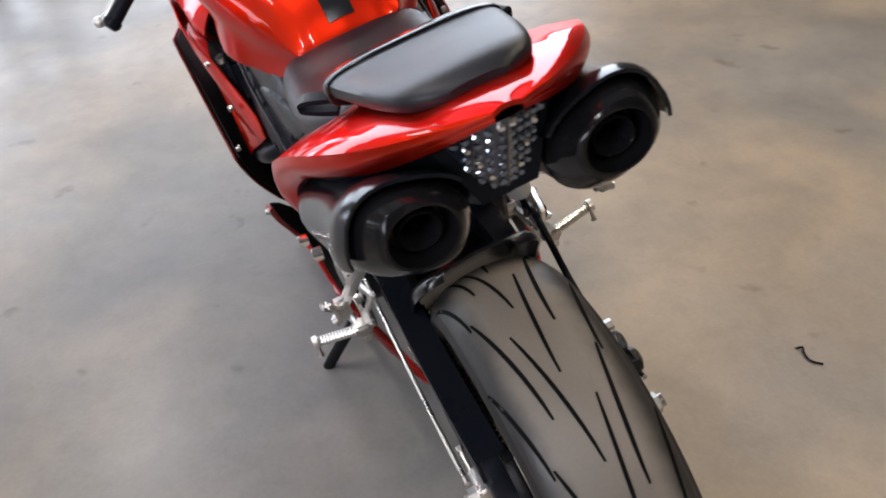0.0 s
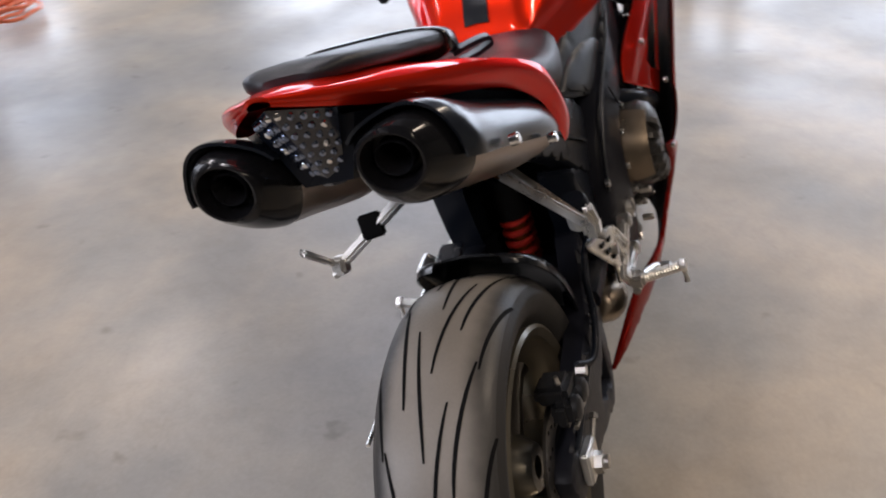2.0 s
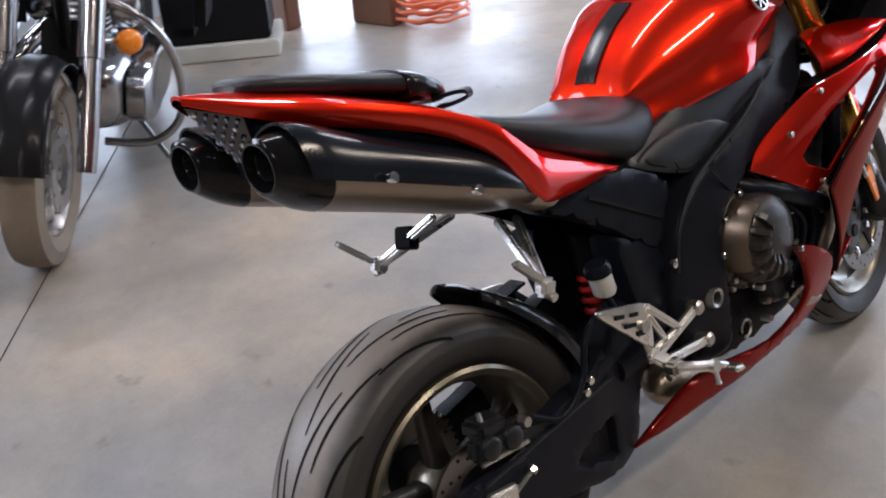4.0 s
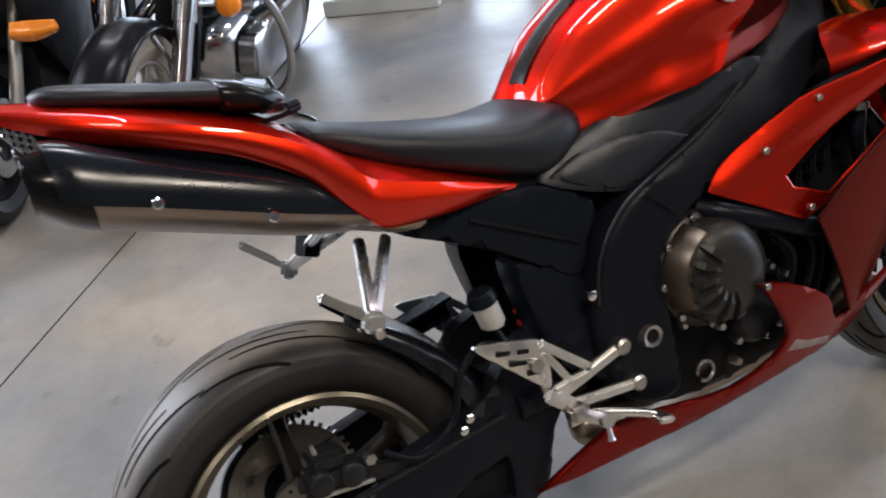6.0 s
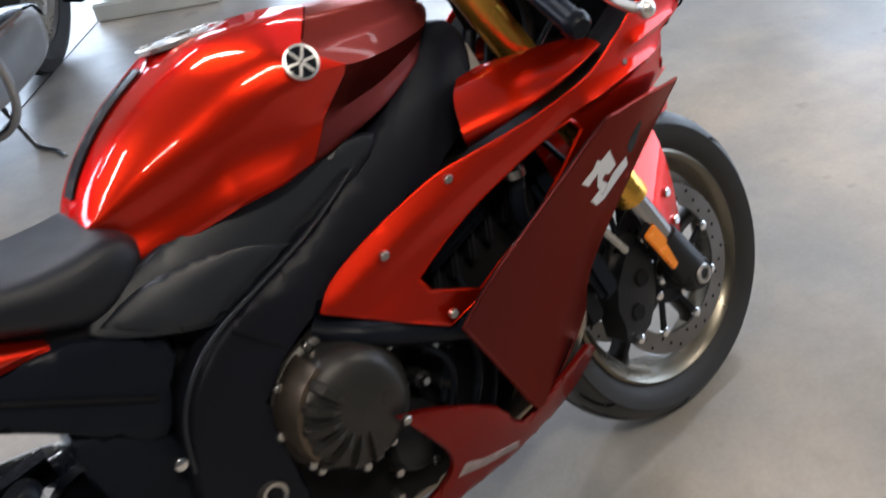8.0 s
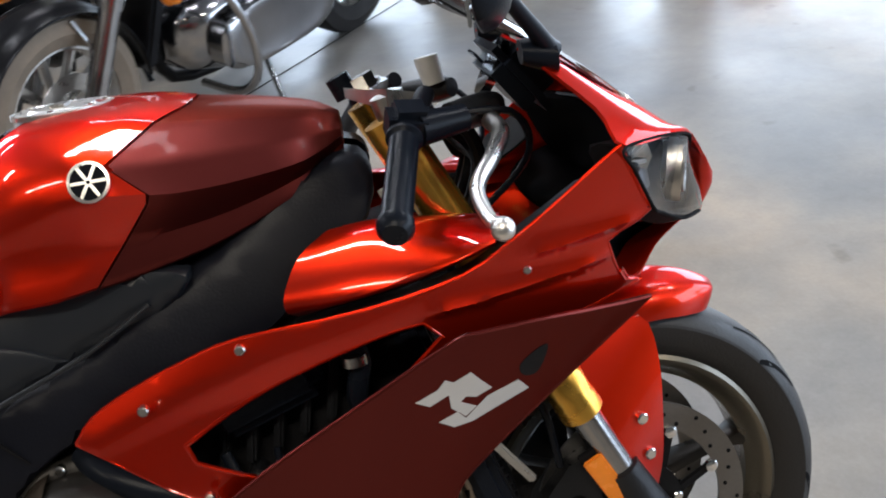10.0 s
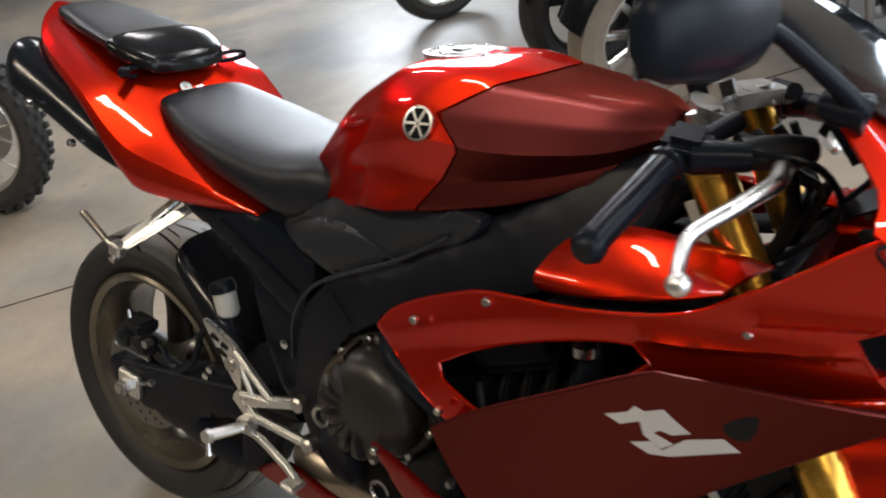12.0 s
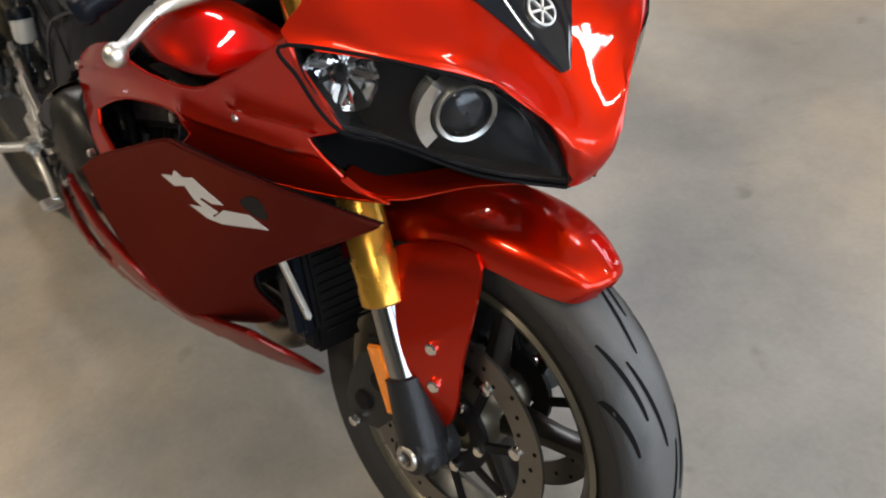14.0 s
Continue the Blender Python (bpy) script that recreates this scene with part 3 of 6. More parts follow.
SW = [(-0.075, 0.345), (-0.03, 0.362), (0.05, 0.362), (0.17, 0.385), (0.29, 0.415), (0.36, 0.47), (0.43, 0.48), (0.5, 0.45), (0.52, 0.40), (0.48, 0.35), (0.41, 0.32), (0.37, 0.235), (0.33, 0.21), (0.27, 0.205), (0.12, 0.24), (0.01, 0.268), (-0.055, 0.285)]
swing = holder("swingarm", bike)
for side in (-1, 1):
    outline = cr(SW, 3)
    hole = cr([(0.2, 0.288), (0.2, 0.268), (0.285, 0.238), (0.296, 0.25), (0.3, 0.3), (0.285, 0.308)], 3)
    arm = part("arm", panel(outline, swing_y, 0.034, [hole], 0.02, side, bead=0.009), M_FRAME, swing, "black box-section swingarm side")
    # added dark sheet in the opening, in place of the dark behind it
    part("opening_backing", panel(hole, lambda x, z: swing_y(x, z) - 0.022, 0.006, (), 0.02, side), M_DEEP, arm)
part("cross_brace", loft([oval((x, 0, 0.375), 0.13, 0.032, 20, 3) for x in (0.34, 0.36, 0.44, 0.46)]), M_FRAME, swing)
bm = bmesh.new()
add_bar(bm, (-0.02, -0.13, 0.357), (0.31, -0.126, 0.382), 0.007, 0.008, 0.002)
part("arm_rib", bm, M_GRIPPAD, swing)
for side in (-1, 1):
    part("axle_block", box((0.062, 0.016, 0.052), pose(0.003, side * 0.135, 0.315, 0, 10, 0), 0.004), M_ALU, swing, "bare aluminium axle adjuster block")
    bm = bmesh.new()
    add_tube(bm, [(0.0, side * 0.14, 0.313), (0.0, side * 0.156, 0.313)], 0.017, 6)
    add_tube(bm, [(0.0, side * 0.15, 0.313), (0.0, side * 0.164, 0.313)], 0.0105, 16)
    add_tube(bm, [(0.03, side * 0.137, 0.32), (0.075, side * 0.137, 0.335)], 0.004, 8)
    add_tube(bm, [(0.072, side * 0.137, 0.334), (0.08, side * 0.137, 0.337)], 0.008, 6)
    part("axle_nut", bm, M_STEEL, swing, "steel axle nut")

# tail unit
def tail_ring(x, w, zt, zs, ze):
    sh = min(0.1, w * 0.75)
    half = [(w * 0.95, ze), (w, ze + (zs - ze) * 0.34), (w * 0.975, ze + (zs - ze) * 0.7), (sh + (w - sh) * 0.5, zs - (zs - ze) * 0.1), (sh, zs), (sh * 0.5, zt - (zt - zs) * 0.2), (0, zt)]
    half = [tuple(p) for p in cr(half, 3, False, sharp=(2,))]
    full = [(-y, z) for y, z in half] + [(y, z) for y, z in half[-2::-1]]
    inner = [(y * 0.965, z - 0.005) for y, z in full][::-1]
    return [Vector((x, y, z)) for y, z in full + inner]


TAIL = [(-0.245, 0.014, 1.036, 1.034, 1.028), (-0.2, 0.066, 1.028, 1.02, 1.0), (-0.13, 0.122, 1.01, 1.0, 0.965), (-0.05, 0.162, 0.985, 0.975, 0.935), (0.03, 0.185, 0.955, 0.945, 0.9),
        (0.1, 0.2, 0.925, 0.912, 0.85), (0.135, 0.203, 0.89, 0.885, 0.805), (0.17, 0.2, 0.858, 0.857, 0.765), (0.2, 0.192, 0.838, 0.836, 0.745), (0.3, 0.165, 0.79, 0.788, 0.73), (0.42, 0.135, 0.728, 0.727, 0.722)]
stations = cr(TAIL, 4, False)
part("tail_fairing", loft([tail_ring(*s) for s in stations]), M_RED, bike, "glossy red tail fairing")

# silencers
MUFF = [(-0.212, 0.0405, 0.036), (-0.203, 0.0455, 0.04), (-0.185, 0.054, 0.0465), (-0.165, 0.0595, 0.0495), (-0.14, 0.0615, 0.05), (-0.06, 0.061, 0.047), (0.06, 0.061, 0.044), (0.12, 0.056, 0.038), (0.165, 0.042, 0.03), (0.19, 0.028, 0.024)]


def muff_c(x, side):
    t = (x + 0.215) / 0.4
    return (x, side * (0.1 + 0.038 * t), 0.93 - 0.163 * t)


for side in (-1, 1):
    muff = holder("silencer", bike)
    ring = lambda x, ry, rz, k=1.0: oval(muff_c(x, side), ry * k, rz * k, 32, 2.5, tilt=side * 0.35)  # noqa: E731
    body = [s for s in cr(MUFF, 3, False)]
    part("sleeve", loft([ring(*s) for s in body if s[0] > -0.158]), M_TITAN, muff, "brushed dark metal silencer sleeve")
    cap = [ring(*s, 1.02) for s in body if s[0] < -0.148]
    cx, cy, cz = muff_c(-0.212, side)
    inner = [oval((cx + d, cy, cz), r, r * 0.92, 32, 2.1) for d, r in ((-0.0035, 0.037), (-0.003, 0.034), (0.004, 0.0325), (0.026, 0.0285), (0.026, 0.0225), (0.008, 0.022), (0.006, 0.0205), (0.008, 0.019), (0.09, 0.018))]
    part("end_cap", loft(inner[::-1] + cap), M_CARBON, muff, "black silencer end cap with an open pipe")
    # heat shield over the outer upper side
    rows = []
    for x, ry, rz in cr([s for s in MUFF if -0.19 < s[0] < 0.17], 3, False):
        c = Vector(muff_c(x, side))
        row = []
        for a in np.linspace(radians(-30), radians(128), 14):
            ca, sa = math.cos(a), math.sin(a)
            grow = 1.1 + 0.14 * max(0.0, -(x + 0.08) / 0.1)
            y = ry * grow * math.copysign(abs(ca) ** 0.8, ca)
            z = rz * (grow + 0.02) * math.copysign(abs(sa) ** 0.8, sa)
            t = 0.35
            row.append((c.x, abs(c.y) + y * math.cos(t) - z * math.sin(t), c.z + y * math.sin(t) + z * math.cos(t)))
        rows.append(row)
    part("heat_shield", net(rows[::2], 1, 2, 0.004, side=side), M_SHIELD, muff, "glossy black heat shield with two bolts")
    for x, y, z in ((-0.085, 0.191, 0.875), (0.042, 0.2, 0.815)):
        bm = bmesh.new()
        bolt(bm, (x, side * y, z), (0, side, 0.15), 0.0075, 0.008)
        part("shield_bolt", bm, M_CHROME, muff, "bright bolt head")

# tail lamp: a keeled wedge of dark glass with rows of small reflectors
for_lamp = [((-0.238, 0, 1.018), (-0.188, 0.052, 0.99), (-0.158, 0.014, 0.893), (-0.162, 0, 0.893))]
lamp = holder("tail_lamp", bike)
bm = bmesh.new()
T, R_, B, B0 = (Vector(p) for p in for_lamp[0])
for side in (-1, 1):
    mir = lambda p: Vector((p.x, side * p.y, p.z))  # noqa: E731
    q = [bm.verts.new(mir(p)) for p in (T, R_, B, B0)]
    bm.faces.new(q)
    k = [bm.verts.new(mir(p) + Vector((0.05, 0, 0.005))) for p in (T, R_, B, B0)]
    bm.faces.new(k[::-1])
    for i in range(4):
        bm.faces.new((q[i], q[(i + 1) % 4], k[(i + 1) % 4], k[i]))
bmesh.ops.remove_doubles(bm, verts=bm.verts, dist=1e-4)
part("lamp_glass", bm, M_LEDBOARD, lamp, "smoked glass tail lamp lens", smooth=False)
for side in (-1, 1):
    for i in range(5):
        for j in range(8):
            u, v = (i + 0.5) / 5.2, (j + 0.6) / 8.4
            lo, hi = T.lerp(B0, v), R_.lerp(B, v)
            if hi.y - lo.y < 0.0095 * (i + 0.75):
                continue
            p = lo.lerp(hi, 0.0095 * (i + 0.55) / (hi.y - lo.y))
            p = Vector((p.x - 0.001, side * p.y, p.z))
            bm = bmesh.new()
            bmesh.ops.create_uvsphere(bm, u_segments=6, v_segments=4, radius=0.0047, matrix=Matrix.Translation(p) @ Matrix.Rotation(0.5 * i + 0.9 * j, 4, "X") @ Matrix.Diagonal((0.55, 1, 1, 1)))
            part("led", bm, M_CHROME if (3 * i + 5 * j) % 7 == 0 else M_LED, lamp, smooth=False)
part("under_tray", loft([[Vector((x, y * w, z)) for y, z in ((-1, zt), (-0.5, zb), (0.5, zb), (1, zt))] for x, w, zt, zb in ((-0.17, 0.06, 0.975, 0.90), (-0.05, 0.15, 0.93, 0.86), (0.1, 0.17, 0.86, 0.78), (0.3, 0.14, 0.75, 0.70), (0.42, 0.12, 0.72, 0.68))]), M_BLACK, bike)

# seats
def seat_ring(x, w, zt, zb, crown=0.35, n=28):
    return [Vector((x, p.y, p.z)) for p in oval((x, 0, (zt + zb) / 2), w, (zt - zb) / 2, n, 3.2)]


PIL = [(-0.175, 0.03, 1.03, 1.015), (-0.15, 0.065, 1.036, 1.005), (-0.08, 0.085, 1.02, 0.985), (0.0, 0.098, 0.998, 0.965), (0.06, 0.105, 0.984, 0.945), (0.1, 0.1, 0.968, 0.93), (0.125, 0.085, 0.955, 0.925), (0.135, 0.05, 0.945, 0.928)]
part("pillion_seat", loft([seat_ring(*s) for s in cr(PIL, 3, False)]), M_SEAT, bike, "thin black vinyl pillion seat pad")
SEAT = [(0.15, 0.085, 0.885, 0.86), (0.17, 0.1, 0.89, 0.845), (0.24, 0.125, 0.868, 0.80), (0.32, 0.138, 0.845, 0.765), (0.42, 0.14, 0.822, 0.725), (0.48, 0.136, 0.82, 0.704), (0.53, 0.127, 0.822, 0.716), (0.563, 0.11, 0.805, 0.735), (0.585, 0.07, 0.788, 0.755)]
part("rider_seat", loft([seat_ring(*s) for s in cr(SEAT, 4, False)]), M_SEAT, bike, "black vinyl rider seat")

# fuel tank
def tank_ring(x, zt, ym, zm, yb, zb, s=0.0, k=1.0):
    c = min(1, max(0, (x - 0.69) / 0.15))
    flank = [(yb * 0.9, zb - 0.004), (yb, zb), (ym * 0.955, zb + 0.56 * (zm - zb)), (ym, zm + 0.006), (ym * 0.93, zm + 0.44 * (zt - zm)), (ym * 0.7, zm + 0.84 * (zt - zm)), (ym * 0.38, zt - 0.003), (0, zt)]
    cheek = [(yb * 0.9, zb - 0.004), (yb, zb), (yb * 0.945, zb + 0.47 * (zm - zb)), (ym, zm + 0.004), (ym * 0.9, zm + 0.5 * (zt - zm)), (ym * 0.58, zt - 0.009), (ym * 0.34, zt - 0.003), (0, zt)]
    half = [(a[0] + (b[0] - a[0]) * c, a[1] + (b[1] - a[1]) * c) for a, b in zip(flank, cheek)]
    half = [tuple(p) for p in cr(half, 4, False, sharp=(2, 3, 4, 5) if c > 0.9 else (3,) if c > 0.4 else ())]
    full = [(-y, z) for y, z in half] + [(y, z) for y, z in half[-2::-1]]
    out = []
    for y, z in full:
        dx = -0.084 * min(1, max(0, (0.883 - z) / 0.094)) * s
        if z > zm:
            dx += s * c * np.interp(abs(y) / ym, (0, 0.3, 0.58, 0.9, 1), (0.042, 0.036, 0.006, -0.042, 0))
        out.append(Vector((x + dx, y * k, z)))
    return out


TANK = [(0.516, 0.815, 0.07, 0.806, 0.068, 0.79, 0), (0.526, 0.836, 0.09, 0.812, 0.09, 0.778, 0), (0.553, 0.872, 0.104, 0.82, 0.11, 0.763, 0), (0.605, 0.917, 0.132, 0.838, 0.132, 0.766, 0), (0.67, 0.953, 0.16, 0.86, 0.158, 0.777, 0.15),
        (0.725, 0.975, 0.18, 0.88, 0.176, 0.785, 0.5), (0.81, 0.974, 0.2, 0.891, 0.189, 0.79, 0.85), (0.863, 0.962, 0.199, 0.886, 0.185, 0.795, 1.0)]
rings = [tank_ring(*s) for s in cr(TANK, 4, False)]
part("fuel_tank", loft(rings), M_RED, bike, "glossy candy red fuel tank")
FRONT = [(0.866, 0.96, 0.1965, 0.884, 0.182, 0.793, 1.0), (0.9, 0.955, 0.186, 0.879, 0.171, 0.798, 0.9), (0.96, 0.946, 0.162, 0.876, 0.146, 0.813, 0.6), (1.03, 0.932, 0.121, 0.878, 0.106, 0.846, 0.3), (1.075, 0.915, 0.062, 0.889, 0.05, 0.876, 0)]
part("airbox_cover", loft([tank_ring(*s) for s in cr(FRONT, 4, False)]), M_MAROON, bike, "maroon metallic cover in front of the tank")

# side covers, frame spars, subframe
COVER = [(0.465, 0.708), (0.51, 0.745), (0.56, 0.762), (0.65, 0.792), (0.79, 0.796), (0.88, 0.79), (0.84, 0.745), (0.72, 0.7), (0.615, 0.655), (0.56, 0.665)]
FRAME = [(0.485, 0.45), (0.5, 0.53), (0.525, 0.59), (0.565, 0.63), (0.61, 0.66), (0.74, 0.712), (0.83, 0.76), (0.92, 0.808), (0.99, 0.85), (1.06, 0.875), (1.1, 0.86), (1.09, 0.8), (1.0, 0.72), (0.87, 0.672), (0.74, 0.625), (0.66, 0.585), (0.615, 0.53), (0.612, 0.44), (0.62, 0.33), (0.6, 0.295), (0.54, 0.3), (0.5, 0.36)]
frame_y = surface([(0.5, 0.5, 0.158), (0.6, 0.65, 0.168), (0.57, 0.42, 0.172), (0.6, 0.32, 0.165), (0.74, 0.66, 0.178), (0.87, 0.73, 0.172), (1.0, 0.78, 0.14), (1.08, 0.84, 0.1)])
cover_y = surface([(0.48, 0.71, 0.125), (0.56, 0.75, 0.13), (0.62, 0.66, 0.15), (0.7, 0.78, 0.152), (0.8, 0.79, 0.168), (0.88, 0.785, 0.172), (0.75, 0.72, 0.16)])
for side in (-1, 1):
    part("tank_side_cover", panel(cr(COVER, 3), cover_y, 0.02, res=0.02, side=side, bead=0.006), M_GRIPPAD, bike, "black grained plastic cover under the tank")
    part("knee_panel", panel(cr([(0.478, 0.712), (0.53, 0.734), (0.6, 0.742), (0.67, 0.732), (0.725, 0.706), (0.62, 0.664), (0.56, 0.672)], 3, sharp=(0, 4)), lambda x, z: cover_y(x, z) + 0.005, 0.01, (), 0.02, side, bead=0.005), M_GRIPPAD, bike, "black plastic knee panel")
    part("frame_spar", panel(cr(FRAME, 3), frame_y, 0.05, res=0.022, side=side, bead=0.014), M_FRAME, bike, "black cast aluminium frame spar")

# fairings
DUCT = [(0.715, 0.618), (0.74, 0.645), (0.79, 0.672), (0.86, 0.7), (0.93, 0.72), (1.07, 0.733), (1.18, 0.752), (1.24, 0.782), (1.29, 0.812), (1.33, 0.839), (1.366, 0.862), (1.374, 0.836), (1.387, 0.81), (1.4, 0.777),
        (1.347, 0.751), (1.358, 0.714), (1.374, 0.685), (1.398, 0.676), (1.33, 0.664), (1.24, 0.656), (1.15, 0.635), (1.08, 0.605), (0.95, 0.552), (0.86, 0.528)]
HOLE = [(0.842, 0.605), (0.9, 0.637), (0.96, 0.663), (1.03, 0.687), (1.09, 0.702), (1.128, 0.706), (1.147, 0.684), (1.06, 0.615), (0.92, 0.55), (0.85, 0.583)]
duct_base = surface([(0.72, 0.616, 0.191), (0.81, 0.658, 0.225), (0.927, 0.709, 0.229), (1.14, 0.668, 0.238), (1.18, 0.75, 0.236), (1.365, 0.853, 0.247), (1.4, 0.776, 0.214), (1.347, 0.751, 0.216), (1.362, 0.709, 0.19), (1.24, 0.69, 0.236), (0.86, 0.53, 0.246), (1.396, 0.678, 0.155), (1.31, 0.668, 0.19), (1.2, 0.65, 0.222), (1.374, 0.685, 0.172)])


CREASES = ((1.13, 0.715, 0.075, 0.01, 0.034, 1.37), (1.24, 0.758, 0.085, 0.009, 0.032, 1.42))


def duct_y(x, z):
    """The sheet, with a raised crease that runs forward to the intake and a turned-in rim round the opening."""
    ledge = 0.0
    for x0, z0, slope, reach, tall, x1 in CREASES:
        d = z - (z0 + slope * (x - x0))
        rise = max(0.0, 1 - d / tall) ** 2.6 if d > 0 else max(0.0, 1 + d / 0.008)
        ledge += reach * rise * min(1, max(0, (x - x0) / 0.03)) * min(1, max(0, (x1 - x) / 0.05))
    fold = np.interp(x, (0.74, 0.86, 0.97, 1.1), (0.622, 0.668, 0.698, 0.722))
    turn = 0.34 * min(0.035, max(0.0, fold - z)) * min(1, max(0, (1.16 - x) / 0.2))
    return duct_base(x, z) + ledge - turn


def rolled(loop, yf, r, side):
    """A rounded bead that finishes the edge of a moulded sheet."""
    pts = [(p[0], side * (yf(p[0], p[1]) - r * 0.75), p[1]) for p in loop]
    return tube(pts + pts[:1], r, 8)


FOLDS = [(x, z0 + slope * (x - x0) + d) for x0, z0, slope, _, _, x1 in CREASES for x in np.arange(x0, x1, 0.006) for d in (0.0012, -0.009)]
MID = [(0.86, 0.531), (0.93, 0.577), (1.06, 0.643), (1.155, 0.69), (1.185, 0.693), (1.27, 0.685), (1.402, 0.656), (1.34, 0.61), (1.27, 0.56), (1.2, 0.51), (1.145, 0.465), (1.128, 0.42), (1.135, 0.375), (1.1, 0.345), (1.04, 0.325), (0.99, 0.31), (0.955, 0.33), (0.9, 0.44)]
mid_y = surface([(0.861, 0.532, 0.268), (1.165, 0.691, 0.273), (1.402, 0.656, 0.169), (1.098, 0.612, 0.262), (1.25, 0.594, 0.214), (1.0, 0.42, 0.215), (1.15, 0.42, 0.142), (0.96, 0.34, 0.21), (1.0, 0.55, 0.262), (1.2, 0.5, 0.165), (1.1, 0.35, 0.152)])
BELLY = [(0.735, 0.463), (0.79, 0.445), (0.88, 0.385), (0.935, 0.31), (1.03, 0.327), (1.1, 0.34), (1.145, 0.29), (1.13, 0.228), (1.05, 0.232), (0.93, 0.248), (0.8, 0.26), (0.67, 0.258), (0.51, 0.247), (0.335, 0.224), (0.4, 0.268), (0.48, 0.307), (0.58, 0.302), (0.68, 0.29), (0.77, 0.31), (0.795, 0.35), (0.765, 0.415)]
belly_y = surface([(0.34, 0.25, 0.145), (0.5, 0.28, 0.165), (0.67, 0.26, 0.174), (0.741, 0.461, 0.253), (0.941, 0.3, 0.233), (0.93, 0.235, 0.155), (1.04, 0.32, 0.178), (1.05, 0.226, 0.115), (1.1, 0.335, 0.15), (1.135, 0.23, 0.06)])
for side in (-1, 1):
    upper_panel = part("upper_side_fairing", panel(cr(DUCT, 3, sharp=(0, 10, 13, 14, 17, 23)), duct_y, 0.004, [cr(HOLE, 3, sharp=(0, 5, 6, 8, 9))], 0.0085, side, extra=FOLDS), M_RED, bike, "glossy red upper fairing round an air opening")
    part("rolled_edge", rolled(cr(HOLE, 3, sharp=(0, 5, 6, 8, 9)), duct_y, 0.003, side), M_RED, upper_panel)
    part("rolled_edge", rolled(cr(DUCT, 3, sharp=(0, 10, 13, 14, 17, 23)), duct_y, 0.0024, side), M_RED, upper_panel)
    mid_panel = part("side_fairing", panel(cr(MID, 3, sharp=(0, 6)), mid_y, 0.005, (), 0.012, side), M_MAROON, bike, "maroon side fairing with a white emblem")
    part("rolled_edge", rolled(cr(MID, 3, sharp=(0, 6)), mid_y, 0.0032, side), M_MAROON, mid_panel)
    part("belly_pan", panel(cr(BELLY, 3, sharp=(0, 5, 13)), belly_y, 0.008, (), 0.02, side, bead=0.004), M_BELLY, bike, "red belly pan below the engine, shade in its colour")
    part("belly_liner", panel(cr(BELLY, 2, sharp=(0, 5, 13)), lambda x, z: belly_y(x, z) - 0.0105, 0.002, (), 0.03, side), M_DEEP, bike, "black inner face of the belly pan")
    part("fairing_liner", panel(cr(MID, 2, sharp=(0, 6)), lambda x, z: mid_y(x, z) - 0.0085, 0.002, (), 0.03, side), M_DEEP, bike, "black inner face of the side fairing")

# ---------------------------------------------------------------- front end
SIN, COS = math.sin(radians(24)), math.cos(radians(24))
STEER = Matrix.Translation((1.345, 0.02, 0.292)) @ Matrix.Rotation(radians(5), 4, Vector((-SIN, 0, COS))) @ Matrix.Translation((-1.37, 0, -0.3))
FW = STEER @ pose(1.415, 0, 0.3)
front_wheel = holder("front_wheel", bike)
tyre(front_wheel, "tyre", 0.29, 0.06, 0.215, "black front sport tyre with curved tread cuts, crown sheen in its colour", 8, -1, FW, M_FRONTTREAD)
wheel_rim(front_wheel, 0.209, 0.047, 5, 0.026, FW, 0.2)
for s in (-1, 1):
    d = brake_disc(front_wheel, 0.118, 0.155, s * 0.068, FW)
    hub_ring = part("disc_carrier", lathe([(s * 0.062, 0.035), (s * 0.062, 0.062), (s * 0.07, 0.062), (s * 0.07, 0.035)], seg=32, closed=True, m=FW), M_DEEP, d, "black disc carrier")
    for k in range(8):
        a = 2 * math.pi * k / 8
        part("carrier_arm", bar(FW @ Vector((0.045 * math.cos(a), s * 0.066, 0.045 * math.sin(a))), FW @ Vector((0.112 * math.cos(a + 0.3), s * 0.068, 0.112 * math.sin(a + 0.3))), 0.014, 0.006, 0.002), M_DEEP, d)
    for k in range(8):
        a = 2 * math.pi * k / 8
        bm = bmesh.new()
        c = FW @ Vector((0.114 * math.cos(a + 0.3), s * 0.07, 0.114 * math.sin(a + 0.3)))
        bolt(bm, c, FW.to_3x3() @ Vector((0, s, 0)), 0.009, 0.005, 12)
        part("disc_button", bm, M_CHROME, d, "bright floating button")
    for k in range(5):
        a = 2 * math.pi * k / 5
        bm = bmesh.new()
        bolt(bm, FW @ Vector((0.053 * math.cos(a), s * 0.07, 0.053 * math.sin(a))), FW.to_3x3() @ Vector((0, s, 0)), 0.008, 0.007, 12)
        part("disc_bolt", bm, M_CHROME, d)
fork_dir = Vector((-SIN, 0, COS))
